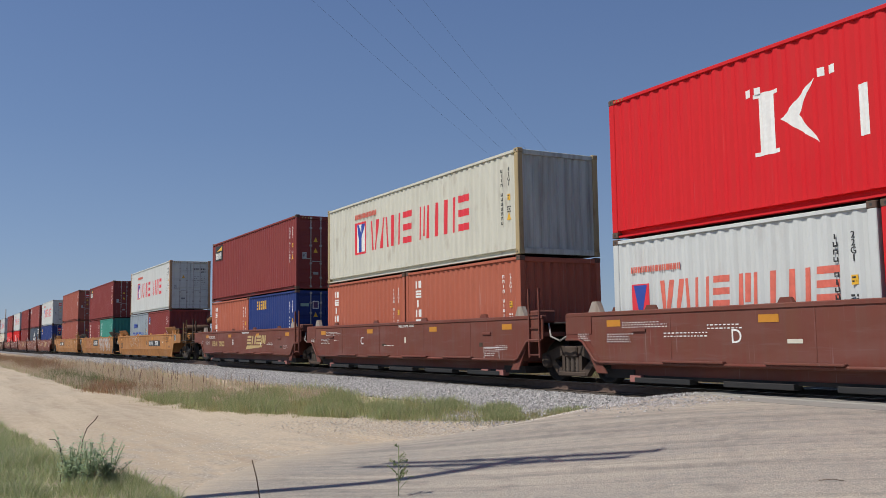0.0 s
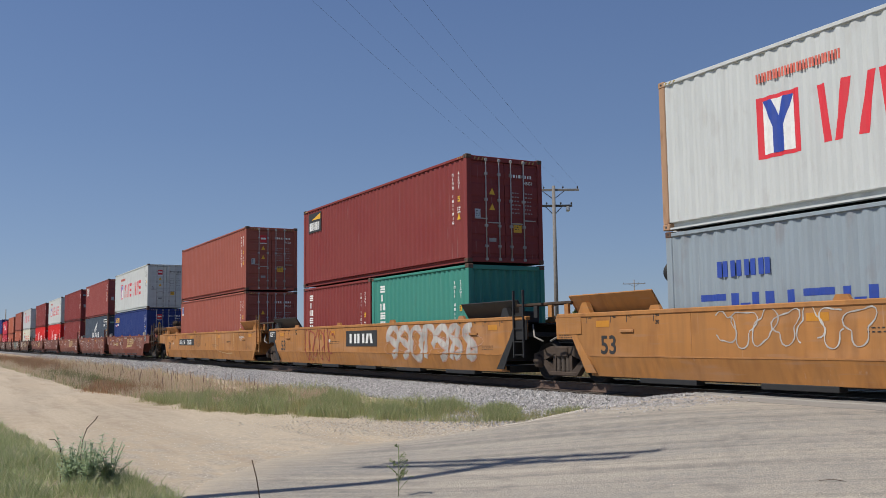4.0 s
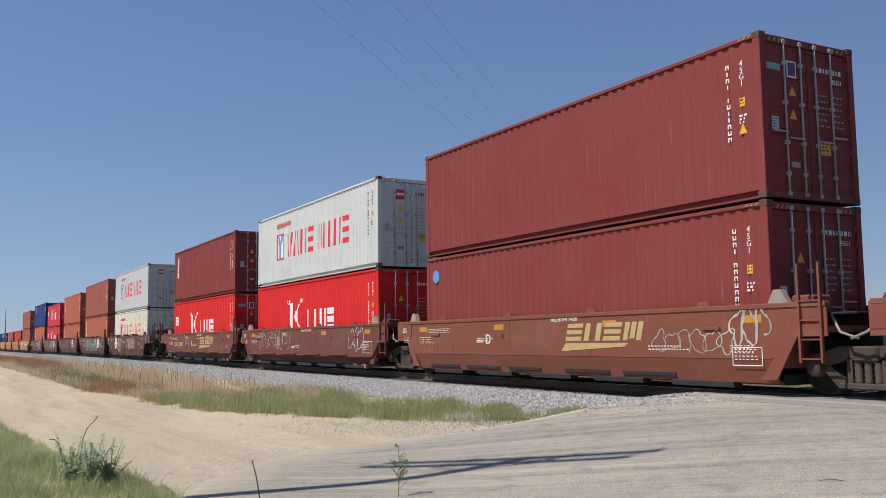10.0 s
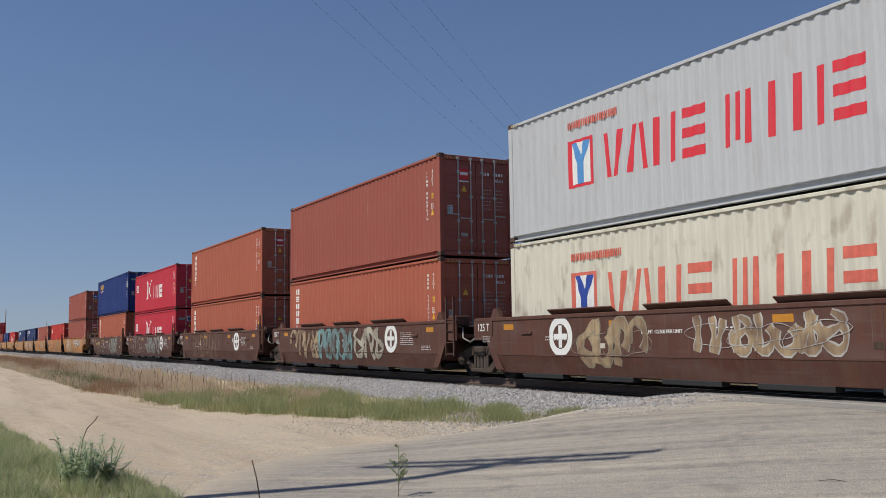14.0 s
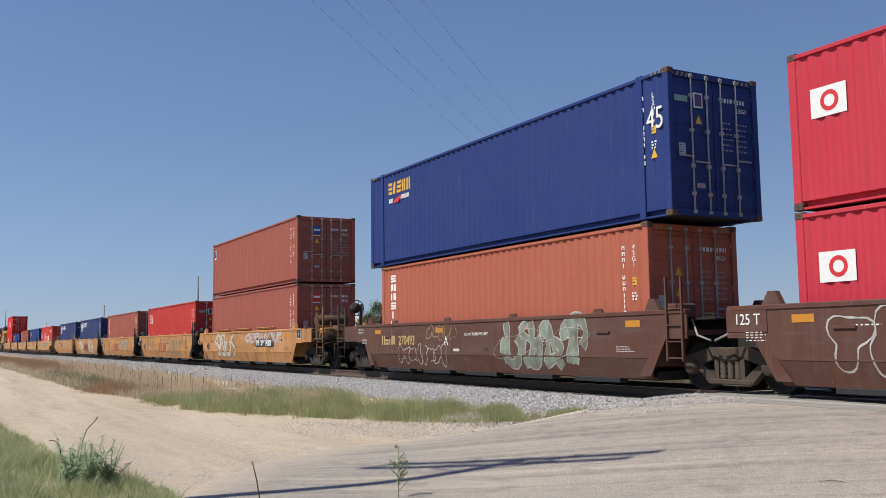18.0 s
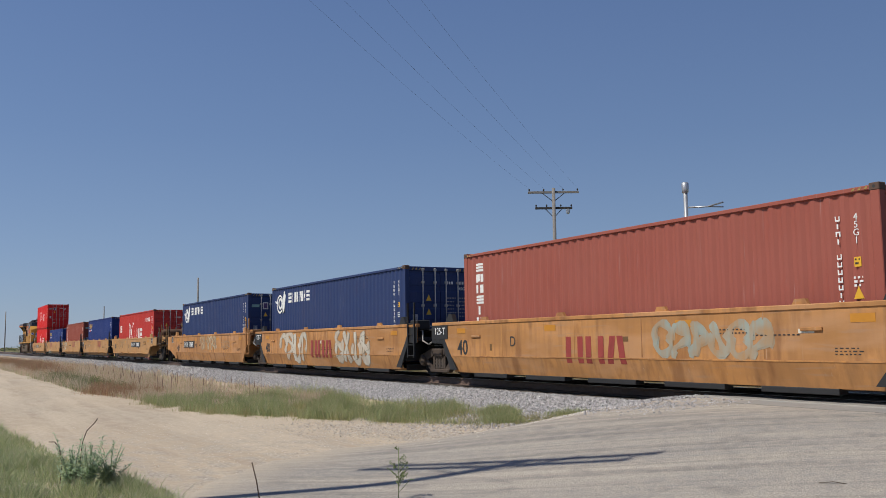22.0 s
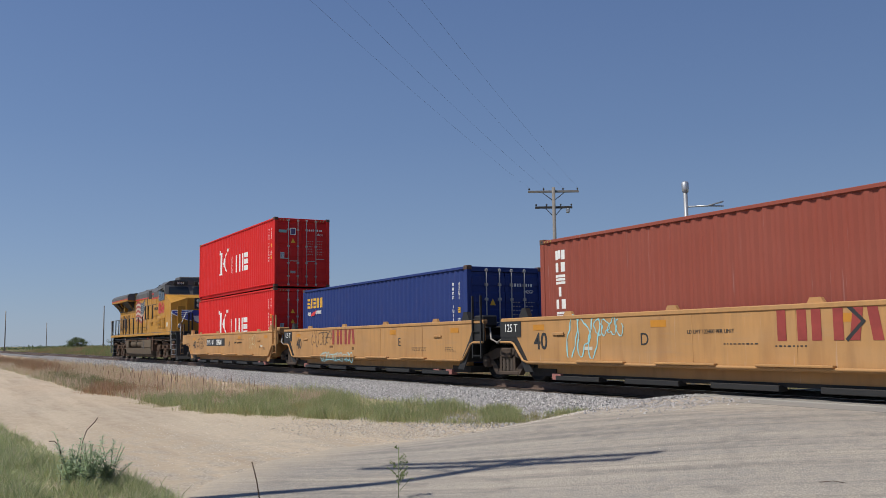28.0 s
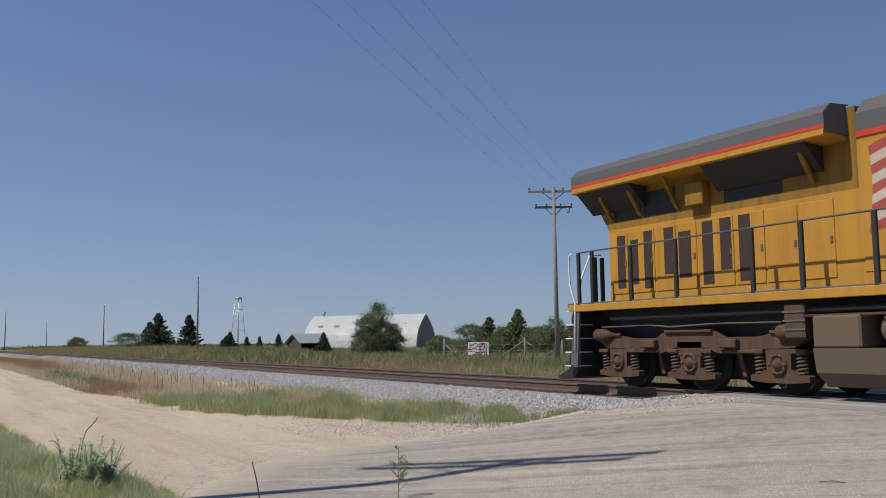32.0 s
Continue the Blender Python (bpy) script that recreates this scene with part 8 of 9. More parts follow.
    mural(u, -3.15, 0.42, 2.1, 0.95, 33, 4, SPRAY_TAN, SPRAY_GREY)
    mural(u, 0.15, 0.70, 3.2, 0.66, 34, 7, SPRAY_TAN, SPRAY)
    lettering("270493", 0.27, on_side(4.85, -1.503, 0.88), GOLD, u, "car_number")
    load_limit(u, -0.6, 1.05, "LD LMT 122500 PER UNIT", WHITE)
    u = well_unit(-0.27, UMBER, 6.35, label=c4, capacity="125 T", lip=True)
    roundel(u, 3.45, 1.04)
    mural(u, -5.3, 0.42, 2.8, 1.0, 35, 4, SPRAY_TAN, SPRAY_INK)
    mural(u, -2.4, 0.40, 2.9, 1.0, 36, 5, SPRAY_TEAL, SPRAY_INK)
    mural(u, 0.65, 0.44, 2.3, 0.95, 37, 3, spray("cream_spray", (0.50, 0.46, 0.36), wear=0.5), SPRAY_INK)
    stencils(u, 4.1, 1.2, 0.9, 7, 8, WHITE)
    u = well_unit(-16.1, UMBER, 6.35, letter="D", label=c4, marks=(-2.9,), capacity="125 T", lip=True)
    roundel(u, 3.4, 1.02)
    tag(u, "line", -4.4, 0.34, 4.9, 1.08, SPRAY_TAN, 38, 9, 0.045)
    stencils(u, 4.1, 1.2, 0.9, 7, 9, WHITE)
    u = well_unit(-31.95, UMBER, 6.35, label=c4, capacity="125 T", lip=True)
    roundel(u, 3.8, 0.98)
    tag(u, "line", -5.3, 0.45, 3.8, 0.95, SPRAY, 40, 6, 0.04)
    mural(u, -0.5, 0.42, 3.6, 0.95, 41, 5, spray("smoky_teal_spray", (0.20, 0.25, 0.24), wear=0.6), SPRAY)
    stencils(u, 4.5, 1.2, 0.9, 7, 10, WHITE)
    u = well_unit(-47.65, UMBER, 6.35, rear="coupler", letter="A", label=c4, marks=(-1.55,), capacity="125 T")
    hull_number(u, "270493", -5.49, -3.26, 0.88, 0.29)
    tag(u, "line", -4.4, 0.34, 2.9, 0.52, SPRAY, 42, 8, 0.03)
    tag(u, "line", -2.6, 1.0, 1.6, 0.42, SPRAY_TAN, 45, 5, 0.03)
    mural(u, 1.1, 0.40, 3.3, 1.05, 43, 4, spray("smoky_green_spray", (0.26, 0.32, 0.26), wear=0.6), SPRAY)
    load_limit(u, 0.0, 1.10, "LD LMT 122500 PER UNIT", WHITE)
    # car 5, mustard
    c5 = "weathered mustard yellow well car section with graffiti"
    u = well_unit(-67.46, MUSTARD, 6.35, front="brake", letter="A", label=c5, number="1", size_mark="40", marks=(1.55,), lip=True)
    number_board(u, "742603", 3.05, 2.4, 0.98)
    mural(u, -4.45, 0.38, 3.4, 1.05, 50, 4, spray("pale_cream_spray", (0.56, 0.53, 0.45), (0.42, 0.20, 0.05), 0.35), SPRAY_INK)
    tag(u, "bubble", 0.3, 1.0, 4.8, 0.42, spray("lilac_grey_spray", (0.48, 0.48, 0.50), (0.42, 0.20, 0.05), 0.5), 52, 7, y=-1.5015)
    u = well_unit(-83.1, MUSTARD, 6.35, letter="E", label=c5, size_mark="40", end_mat=BLACK_STEEL, marks=(-3.9,), capacity="125-T")
    owner_word(u, -1.33, 0.50, 0.56, 3, SPRAY_RED, 7, 1.95)
    mural(u, 1.4, 0.35, 2.6, 0.92, 53, 5, spray("smoky_ochre_spray", (0.34, 0.24, 0.13), (0.42, 0.20, 0.05), 0.6), plain("smoke_outline_spray", (0.22, 0.15, 0.085), 0.7))
    u = well_unit(-98.85, MUSTARD, 6.35, letter="D", label=c5, size_mark="40", end_mat=BLACK_STEEL, marks=(-3.4,), capacity="125-T")
    owner_word(u, -1.33, 0.50, 0.56, 3, SPRAY_RED, 7, 1.95)
    tag(u, "bubble", 1.4, 0.66, 2.8, 0.62, spray("faded_teal_spray", (0.32, 0.35, 0.30), (0.42, 0.20, 0.05), 0.6), 54, 6, y=-1.5015)
    u = well_unit(-114.5, MUSTARD, 6.35, label=c5, size_mark="40", end_mat=BLACK_STEEL, capacity="125-T")
    owner_word(u, -0.86, 0.50, 0.60, 3, SPRAY_RED, 7, 1.95, y=-1.513)
    mural(u, -4.25, 0.34, 2.9, 1.05, 55, 4, spray("pale_grey_spray", (0.56, 0.53, 0.45), (0.42, 0.20, 0.05), 0.35), SPRAY_GREY)
    mural(u, 1.35, 0.34, 2.75, 1.05, 56, 4, spray("pale_grey_spray", (0.56, 0.53, 0.45), (0.42, 0.20, 0.05), 0.35), SPRAY_GREY)
    u = well_unit(-130.0, MUSTARD, 6.35, rear="brake", letter="B", label=c5, number="1", size_mark="40", marks=(-1.85,), capacity="125-T")
    part("end_skirt", Geo().prism([(-8.3, 0.74), (-7.88, 0.74), (-6.6, 0.40), (-6.3, 0.34), (-6.3, 1.40), (-8.3, 1.44)], "y", -1.512, -1.49), MUSTARD, u, "weathered sloping end plate")
    number_board(u, "742603", -3.33, 2.3, 1.02)
    mural(u, -1.05, 0.76, 2.9, 0.66, 58, 5, spray("pale_ochre_spray", (0.52, 0.42, 0.28), (0.42, 0.20, 0.05), 0.7), SPRAY_GREY)
    tag(u, "line", 2.9, 0.85, 1.4, 0.3, SPRAY_GREY, 59, 5, 0.022, -1.506)
    # car 6, sand, ledged
    c6 = "clean sand-yellow well car section with a ledge along its sill"
    u = well_unit(-149.85, SAND, 6.35, "ledge", front="brake", letter="B", label=c6, number="1", size_mark="40", end_mat=None, marks=(-0.58,))
    number_board(u, "759638", 1.87, 3.2, 1.07)
    tag(u, "line", -4.7, 0.85, 2.1, 0.5, SPRAY_INK, 60, 6, 0.025)
    stencils(u, 4.4, 1.25, 1.0, 5, 11, INK)
    u = well_unit(-165.4, SAND, 6.35, "ledge", label=c6, size_mark="40", end_mat=BLACK_STEEL, capacity="125 T")
    owner_word(u, 0.87, 0.92, 0.55, 3, SPRAY_RED, 7, 1.9)
    tag(u, "line", -4.4, 0.92, 1.8, 0.5, SPRAY_INK, 61, 5, 0.028)
    u = well_unit(-180.85, SAND, 6.35, "ledge", letter="D", label=c6, size_mark="40", end_mat=BLACK_STEEL, marks=(-2.3,), capacity="125 T")
    owner_word(u, 0.87, 0.92, 0.56, 3, SPRAY_RED, 7, 1.9)
    part("owner_mark", ribbon([(2.15, 0.92), (2.45, 1.2), (2.15, 1.48)], -1.506, 0.08, 0.001), INK, u, "dark chevron of the owner's mark")
    tag(u, "line", -4.75, 0.60, 1.1, 0.88, SPRAY_AQUA, 62, 3, 0.045)
    tag(u, "line", -3.8, 1.05, 0.9, 0.35, SPRAY_AQUA, 63, 4, 0.03)
    tag(u, "line", 2.95, 0.82, 0.8, 0.6, plain("straw_spray", (0.60, 0.50, 0.28), 0.6), 68, 4, 0.028)
    load_limit(u, -0.6, 1.06, "LD LMT 122400 PER UNIT", INK)
    u = well_unit(-196.36, SAND, 6.35, "ledge", letter="E", label=c6, size_mark="40", end_mat=BLACK_STEEL, marks=(2.66,), capacity="125 T")
    owner_word(u, -2.47, 0.92, 0.56, 3, SPRAY_RED, 7, 1.9)
    tag(u, "line", -4.4, 0.92, 1.8, 0.5, SPRAY_INK, 64, 5, 0.03)
    tag(u, "line", -3.35, 0.36, 2.8, 0.28, SPRAY_AQUA, 65, 10, 0.035, -1.58)
    u = well_unit(-211.9, SAND, 6.35, "ledge", rear="coupler", letter="A", label=c6, size_mark="40", end_mat=None, marks=(0.65,), capacity="125 T")
    number_board(u, "759638", -1.72, 3.2, 1.07)
    tag(u, "line", -5.3, 0.75, 1.5, 0.6, SPRAY_INK, 66, 5, 0.03)
    tag(u, "line", 3.7, 0.82, 0.9, 0.6, plain("straw_spray", (0.60, 0.50, 0.28), 0.6), 67, 4, 0.028)
    load_limit(u, 2.0, 1.00, "LD LMT 122,400 PER UNIT", INK)


build_cars()


# ---- locomotive ----
LOCO_YELLOW = paint("loco_yellow", (0.47, 0.230, 0.028), 0.5, 0.10, 0.26, 0.12, 0.0, (0.13, 0.075, 0.03), 0.3, 0.22)
LOCO_GREY = paint("loco_grey", (0.105, 0.105, 0.108), 0.5, 0.2, 0.2, 0.05)
TANK_DUST = paint("dusty_fuel_tank", (0.125, 0.096, 0.066), 0.85, 0.25, 0.4, 0.2)
LOCO_DUST = paint("loco_underframe", (0.082, 0.046, 0.029), 0.85, 0.22, 0.5, 0.35)
LOCO_RED = plain("loco_red_stripe", (0.55, 0.045, 0.02), 0.5)
# hood yellow darkened to paint in the shade under the radiator wings, plus grime
SHADED_YELLOW = paint("shaded_grimy_yellow", (0.27, 0.140, 0.018), 0.6, 0.05, 0.6, 0.3, 0.0, (0.06, 0.05, 0.035))
GRILLE = plain("dark_grille", (0.028, 0.022, 0.020), 0.7, 0.0, 0.5, 14.0)
RADIATOR = plain("rusty_radiator_screen", (0.042, 0.022, 0.016), 0.8, 0.0, 0.5, 9.0)
PANE = glassy("dark_cab_glass")
BARE = plain("white_handrail", (0.72, 0.72, 0.70), 0.5)


def louvre(parent, x0, x1, z0, z1, y, n, mat, name="louvre"):
    """A vent of slanting slats in a frame."""
    g = Geo().box(x0, x1, y - 0.006, y + 0.01, z0, z1)
    fr = part(name, g, mat, parent)
    p = (z1 - z0) / n
    for i in range(n):
        z = z0 + i * p
        part("slat", Geo().prism([(y - 0.035, z + 0.10 * p), (y - 0.006, z + 0.62 * p), (y - 0.006, z + 0.98 * p), (y - 0.04, z + 0.50 * p)], "x", x0 + 0.02, x1 - 0.02), mat, fr)
    return fr


def loco_truck(parent, x):
    """A three-axle truck: cast side frames, coil springs, journal boxes, brake cylinders and hanging cables."""
    t = part("truck", Geo().box(x - 0.35, x + 0.35, -1.2, 1.2, 0.62, 0.95, 0.04).box(x - 2.3, x + 2.3, -0.25, 0.25, 0.6, 0.85, 0.04), LOCO_DUST, parent, "dusty three-axle truck")
    axles = (-2.02, 0.0, 2.02)
    steel = plain("worn_spring_steel", (0.11, 0.08, 0.06), 0.7)
    for s in (-1, 1):
        y0, y1 = sorted((s * 1.06, s * 1.20))
        top = [(x - 2.62, 0.94), (x - 2.62, 1.06), (x - 2.25, 1.10), (x - 1.62, 0.99), (x - 0.85, 0.99), (x - 0.62, 1.14), (x + 0.62, 1.14), (x + 0.85, 0.99), (x + 1.62, 0.99), (x + 2.25, 1.10), (x + 2.62, 1.06), (x + 2.62, 0.94),
               (x + 2.36, 0.80), (x + 1.66, 0.78), (x + 1.30, 0.70), (x + 0.75, 0.70), (x + 0.36, 0.80), (x - 0.36, 0.80), (x - 0.75, 0.70), (x - 1.30, 0.70), (x - 1.66, 0.78), (x - 2.36, 0.80)]
        part("side_frame", Geo().prism(top, "y", y0, y1), LOCO_DUST, t)
        part("frame_flange", Geo().box(x - 2.6, x - 1.9, *sorted((s * 1.19, s * 1.25)), 1.04, 1.09, 0.01).box(x - 0.6, x + 0.6, *sorted((s * 1.19, s * 1.26)), 1.08, 1.13, 0.01).box(x + 1.9, x + 2.6, *sorted((s * 1.19, s * 1.25)), 1.04, 1.09, 0.01)
             .box(x - 1.6, x - 0.8, *sorted((s * 1.19, s * 1.25)), 0.71, 0.76, 0.01).box(x + 0.8, x + 1.6, *sorted((s * 1.19, s * 1.25)), 0.71, 0.76, 0.01), LOCO_DUST, t)
        for a in axles:
            part("pedestal", Geo().prism([(x + a - 0.27, 0.90), (x + a + 0.27, 0.90), (x + a + 0.25, 0.44), (x + a + 0.60, 0.34), (x + a + 0.60, 0.25), (x + a + 0.27, 0.22), (x + a - 0.27, 0.22), (x + a - 0.60, 0.25), (x + a - 0.60, 0.34), (x + a - 0.25, 0.44)], "y", *sorted((s * 1.03, s * 1.19))), LOCO_DUST, t)
            part("journal_cap", Geo().lathe((x + a, s * 1.19, 0.53), (0, s, 0), [(0, 0.18), (0.04, 0.18), (0.045, 0.14), (0.02, 0.13), (0.02, 0.09), (0.07, 0.08), (0.07, 0.0)], 16), LOCO_DUST, t)
            g = Geo()
            for j in range(6):
                an = 6.283 * j / 6
                g.lathe((x + a + 0.155 * math.cos(an), s * 1.235, 0.53 + 0.155 * math.sin(an)), (0, s, 0), [(0, 0.022), (0.02, 0.022), (0.02, 0)], 6)
            part("cap_bolts", g, steel, t)
            for e in (-1, 1):
                part("coil_spring", Geo().bent([(x + a + e * 0.43 + 0.085 * math.cos(1.26 * j), s * 1.12 + 0.085 * math.sin(1.26 * j), 0.34 + 0.0125 * j) for j in range(31)], 0.022, 5), steel, t)
                part("spring_seat", Geo().box(x + a + e * 0.43 - 0.14, x + a + e * 0.43 + 0.14, *sorted((s * 1.02, s * 1.24)), 0.70, 0.78, 0.015), LOCO_DUST, t)
        for a in (-1.02, 1.02):
            part("bracket", Geo().box(x + a - 0.20, x + a + 0.20, *sorted((s * 1.19, s * 1.33)), 0.80, 0.96, 0.02), LOCO_DUST, t)
            part("brake_hanger", Geo().prism([(x + a - 0.10, 0.74), (x + a + 0.02, 0.74), (x + a + 0.12, 0.30), (x + a + 0.04, 0.30)], "y", *sorted((s * 0.86, s * 0.98))), LOCO_DUST, t)
        for a in (-2.45, 2.3):
            part("brake_cylinder", Geo().lathe((x + a - 0.22, s * 1.22, 1.06), (1, 0, 0), [(0, 0.0), (0, 0.10), (0.05, 0.13), (0.38, 0.13), (0.42, 0.09), (0.55, 0.05), (0.55, 0)], 14), LOCO_DUST, t)
        part("sand_pipe", Geo().bent([(x - 2.4, s * 1.28, 1.22), (x - 1.0, s * 1.28, 1.24), (x - 0.4, s * 1.28, 1.19), (x + 0.8, s * 1.28, 1.23), (x + 2.2, s * 1.28, 1.22)], 0.018), steel, t)
        part("cable", Geo().bent([(x - 1.1, s * 1.3, 1.62), (x - 1.0, s * 1.33, 1.42), (x - 0.6, s * 1.33, 1.33), (x + 0.2, s * 1.33, 1.36), (x + 0.5, s * 1.3, 1.46), (x + 0.55, s * 1.28, 1.62)], 0.02), RUBBER, t)
    for a in axles:
        part("traction_motor", Geo().box(x + a + 0.12, x + a + 0.92, -0.62, 0.62, 0.22, 0.86, 0.06), BLACK_STEEL, t, "dark traction motor")
        WHEELS.append(wheelset(t, x + a, 0.53))
    return t


def wavy_flag(parent, y):
    """A waving flag painted on the hood: stripes and a blue field with dots."""
    x0, w, z0, h = -3.30, 3.0, 2.35, 1.35
    wave = lambda u, v: (x0 + u * w * 0.97 + 0.10 * math.sin(2.5 * v), z0 + 0.10 + v * h + 0.16 * math.sin(6.2 * u + 0.4) + 0.22 * u - 0.06 * u * math.sin(9 * u))
    white, red, blue = plain("faded_flag_white", (0.52, 0.43, 0.35), 0.6, 0.0, 0.5, 3.0), plain("flag_red", (0.36, 0.065, 0.05), 0.6, 0.0, 0.5, 3.0), plain("flag_blue", (0.06, 0.09, 0.12), 0.6)
    n = 16
    def strip(u0, u1, v0, v1, mat, name, lift):
        g = Geo()
        us = [u0 + (u1 - u0) * i / n for i in range(n + 1)]
        a = [wave(u, v0) for u in us]
        b = [wave(u, v1) for u in us]
        for i in range(n):
            g.prism([a[i], a[i + 1], b[i + 1], b[i]], "y", y - 0.003 - lift, y)
        return part(name, g, mat, parent)
    for k in range(9):
        strip(0, 1, k / 9, (k + 1) / 9, red if k % 2 == 0 else white, "flag_stripe", 0)
    strip(0.55, 1, 4 / 9, 1.0, blue, "flag_field", 0.002)
    g = Geo()
    for i in range(5):
        for j in range(5):
            cx, cz = wave(0.60 + 0.08 * i + 0.03 * (j % 2), 0.50 + 0.10 * j)
            g.box(cx - 0.035, cx + 0.035, y - 0.007, y - 0.004, cz - 0.035, cz + 0.035)
    tagged(part("flag_dots", g, white, parent), kind="stuff")
    part("flag_pole", Geo().prism([(-0.28, 4.0), (-0.22, 4.0), (0.42, 2.0), (0.36, 2.0)], "y", y - 0.007, y - 0.002), white, parent)


def locomotive():
    o = thing("locomotive", "yellow and grey diesel locomotive with red stripes and dusty trucks", "locomotive")
    HY = 0.98            # half width of the long hood
    W = 1.52             # half width over the walkways and cab
    # frame, deck and sill
    part("frame", Geo().box(-10.2, 10.2, -0.75, 0.75, 0.95, 1.62, 0.04), BLACK_STEEL, o)
    part("deck", Geo().box(-10.25, 9.9, -W, W, 1.66, 1.74, 0.01), LOCO_GREY, o)
    for s in (-1, 1):
        part("side_sill", Geo().box(-10.2, 9.85, *sorted((s * (W + 0.012), s * (W - 0.06))), 1.56, 1.71, 0.01), LOCO_YELLOW, o)
        part("conduit", Geo().tube((-9.0, s * 1.35, 1.40), (9.2, s * 1.35, 1.40), 0.05, 8), BLACK_STEEL, o)
        part("air_pipe", Geo().tube((-4.2, s * 1.42, 1.30), (9.0, s * 1.42, 1.30), 0.025, 6), LOCO_DUST, o)
    # long hood
    hood = part("hood", Geo().prism([(-HY, 1.74), (HY, 1.74), (HY, 4.05), (-HY, 4.05)], "x", -3.45, 6.40), LOCO_YELLOW, o)
    part("hood_roof", Geo().prism([(-HY, 4.05), (HY, 4.05), (HY, 4.42), (0.78, 4.66), (-0.78, 4.66), (-HY, 4.42)], "x", -3.45, 6.40), LOCO_GREY, o)
    part("rear_hood", Geo().prism([(-HY, 1.74), (HY, 1.74), (HY, 3.25), (-HY, 3.25)], "x", -9.45, -3.45), LOCO_YELLOW, o)
    part("radiator_body", Geo().prism([(-9.45, 3.25), (-3.45, 3.25), (-3.45, 4.55), (-9.95, 4.55), (-9.95, 4.0)], "y", -HY, HY), SHADED_YELLOW, o)
    # radiator wings overhang both sides; dark intake screens below also paint in their shade
    for s in (-1, 1):
        g = Geo().prism([(s * HY, 4.02), (s * (W - 0.05), 4.06), (s * W, 4.08), (s * W, 4.42), (s * 1.35, 4.58), (s * HY, 4.60)], "x", -10.0, -3.62)
        part("radiator_wing", g, LOCO_YELLOW, o)
        for a, b in ((-9.9, -8.25), (-6.3, -4.05)):
            part("intake_screen", Geo().prism([(s * (HY + 0.02), 3.62), (s * (HY + 0.05), 3.62), (s * (W - 0.08), 4.03), (s * (W - 0.06), 4.057), (s * (HY + 0.02), 4.015)], "x", a, b), GRILLE, o, "dark radiator intake screen")
        part("wing_grey_band", Geo().prism([(s * (W + 0.004), 4.24), (s * (W + 0.004), 4.425), (s * 1.352, 4.588), (s * 0.9, 4.61), (s * 0.9, 4.60), (s * 1.34, 4.575), (s * (W - 0.006), 4.415), (s * (W - 0.006), 4.24)], "x", -10.01, -3.61), LOCO_GREY, o)
        # front face grey over its full height, its shade put into the colour
        part("wing_end", Geo().prism([(s * HY, 4.10), (s * W, 4.13), (s * W, 4.42), (s * 1.35, 4.58), (s * HY, 4.60)], "x", -3.62, -3.60), LOCO_GREY, o)
        part("wing_red_band", Geo().box(-10.01, -3.61, *sorted((s * (W + 0.006), s * W)), 4.18, 4.242), LOCO_RED, o)
        # radiator screens and air boxes below the wing; boxes and braces in shade-darkened yellow
        for a, b in ((-9.25, -8.45), (-8.35, -7.45), (-6.2, -4.9)):
            part("radiator_screen", Geo().box(a, b, *sorted((s * (HY + 0.012), s * HY)), 3.40, 3.90), GRILLE, o, "dark radiator screen")
        for b in (-9.32, -8.42, -7.36, -4.25):
            part("wing_brace", Geo().prism([(s * (HY + 0.01), 3.45), (s * (HY + 0.06), 3.45), (s * 1.40, 4.03), (s * 1.28, 4.03)], "x", b - 0.04, b + 0.04), SHADED_YELLOW, o)
        part("control_box", Geo().box(-7.0, -6.55, *sorted((s * (HY + 0.2), s * HY)), 3.42, 3.86, 0.02), SHADED_YELLOW, o)
        # hood doors
        xs = [-9.4, -8.85, -8.05, -7.45, -6.9, -6.0, -5.3, -4.6, -3.9]
        for a, b in zip(xs, xs[1:]):
            d = part("hood_door", Geo().box(a + 0.02, b - 0.02, *sorted((s * (HY + 0.018), s * HY)), 1.90, 3.16, 0.008), LOCO_YELLOW, o)
            part("latch", Geo().box(b - 0.10, b - 0.05, *sorted((s * (HY + 0.035), s * (HY + 0.016))), 2.45, 2.57, 0.008), LOCO_GREY, d)
        for a, b, z0, z1 in ((-9.17, -8.93, 2.02, 3.10), (-8.76, -8.54, 2.08, 2.98), (-8.36, -8.12, 1.98, 3.12), (-7.78, -7.52, 2.22, 3.12), (-7.38, -7.06, 2.12, 3.0), (-6.76, -6.50, 1.96, 3.12), (-6.32, -6.06, 2.2, 3.13), (-5.88, -5.62, 1.97, 3.13)):
            part("vent_screen", Geo().box(a, b, *sorted((s * (HY + 0.026), s * (HY + 0.014))), z0, z1), RADIATOR, o, "rust-dark vent screen")
        xs = [-3.42, -2.85, -2.15, -1.45, -0.75, -0.05, 0.55, 1.25, 1.95]
        for a, b in zip(xs, xs[1:]):
            d = part("hood_door", Geo().box(a + 0.015, b - 0.015, *sorted((s * (HY + 0.016), s * HY)), 1.95, 3.95, 0.008), LOCO_YELLOW, o)
            part("latch", Geo().box(b - 0.12, b - 0.06, *sorted((s * (HY + 0.035), s * (HY + 0.016))), 2.6, 2.72, 0.008), LOCO_GREY, d)
        for a, b in ((2.05, 3.35), (3.45, 4.9), (5.0, 6.35)):
            part("engine_panel", Geo().box(a, b, *sorted((s * (HY + 0.014), s * HY)), 2.62, 3.98, 0.008), LOCO_YELLOW, o)
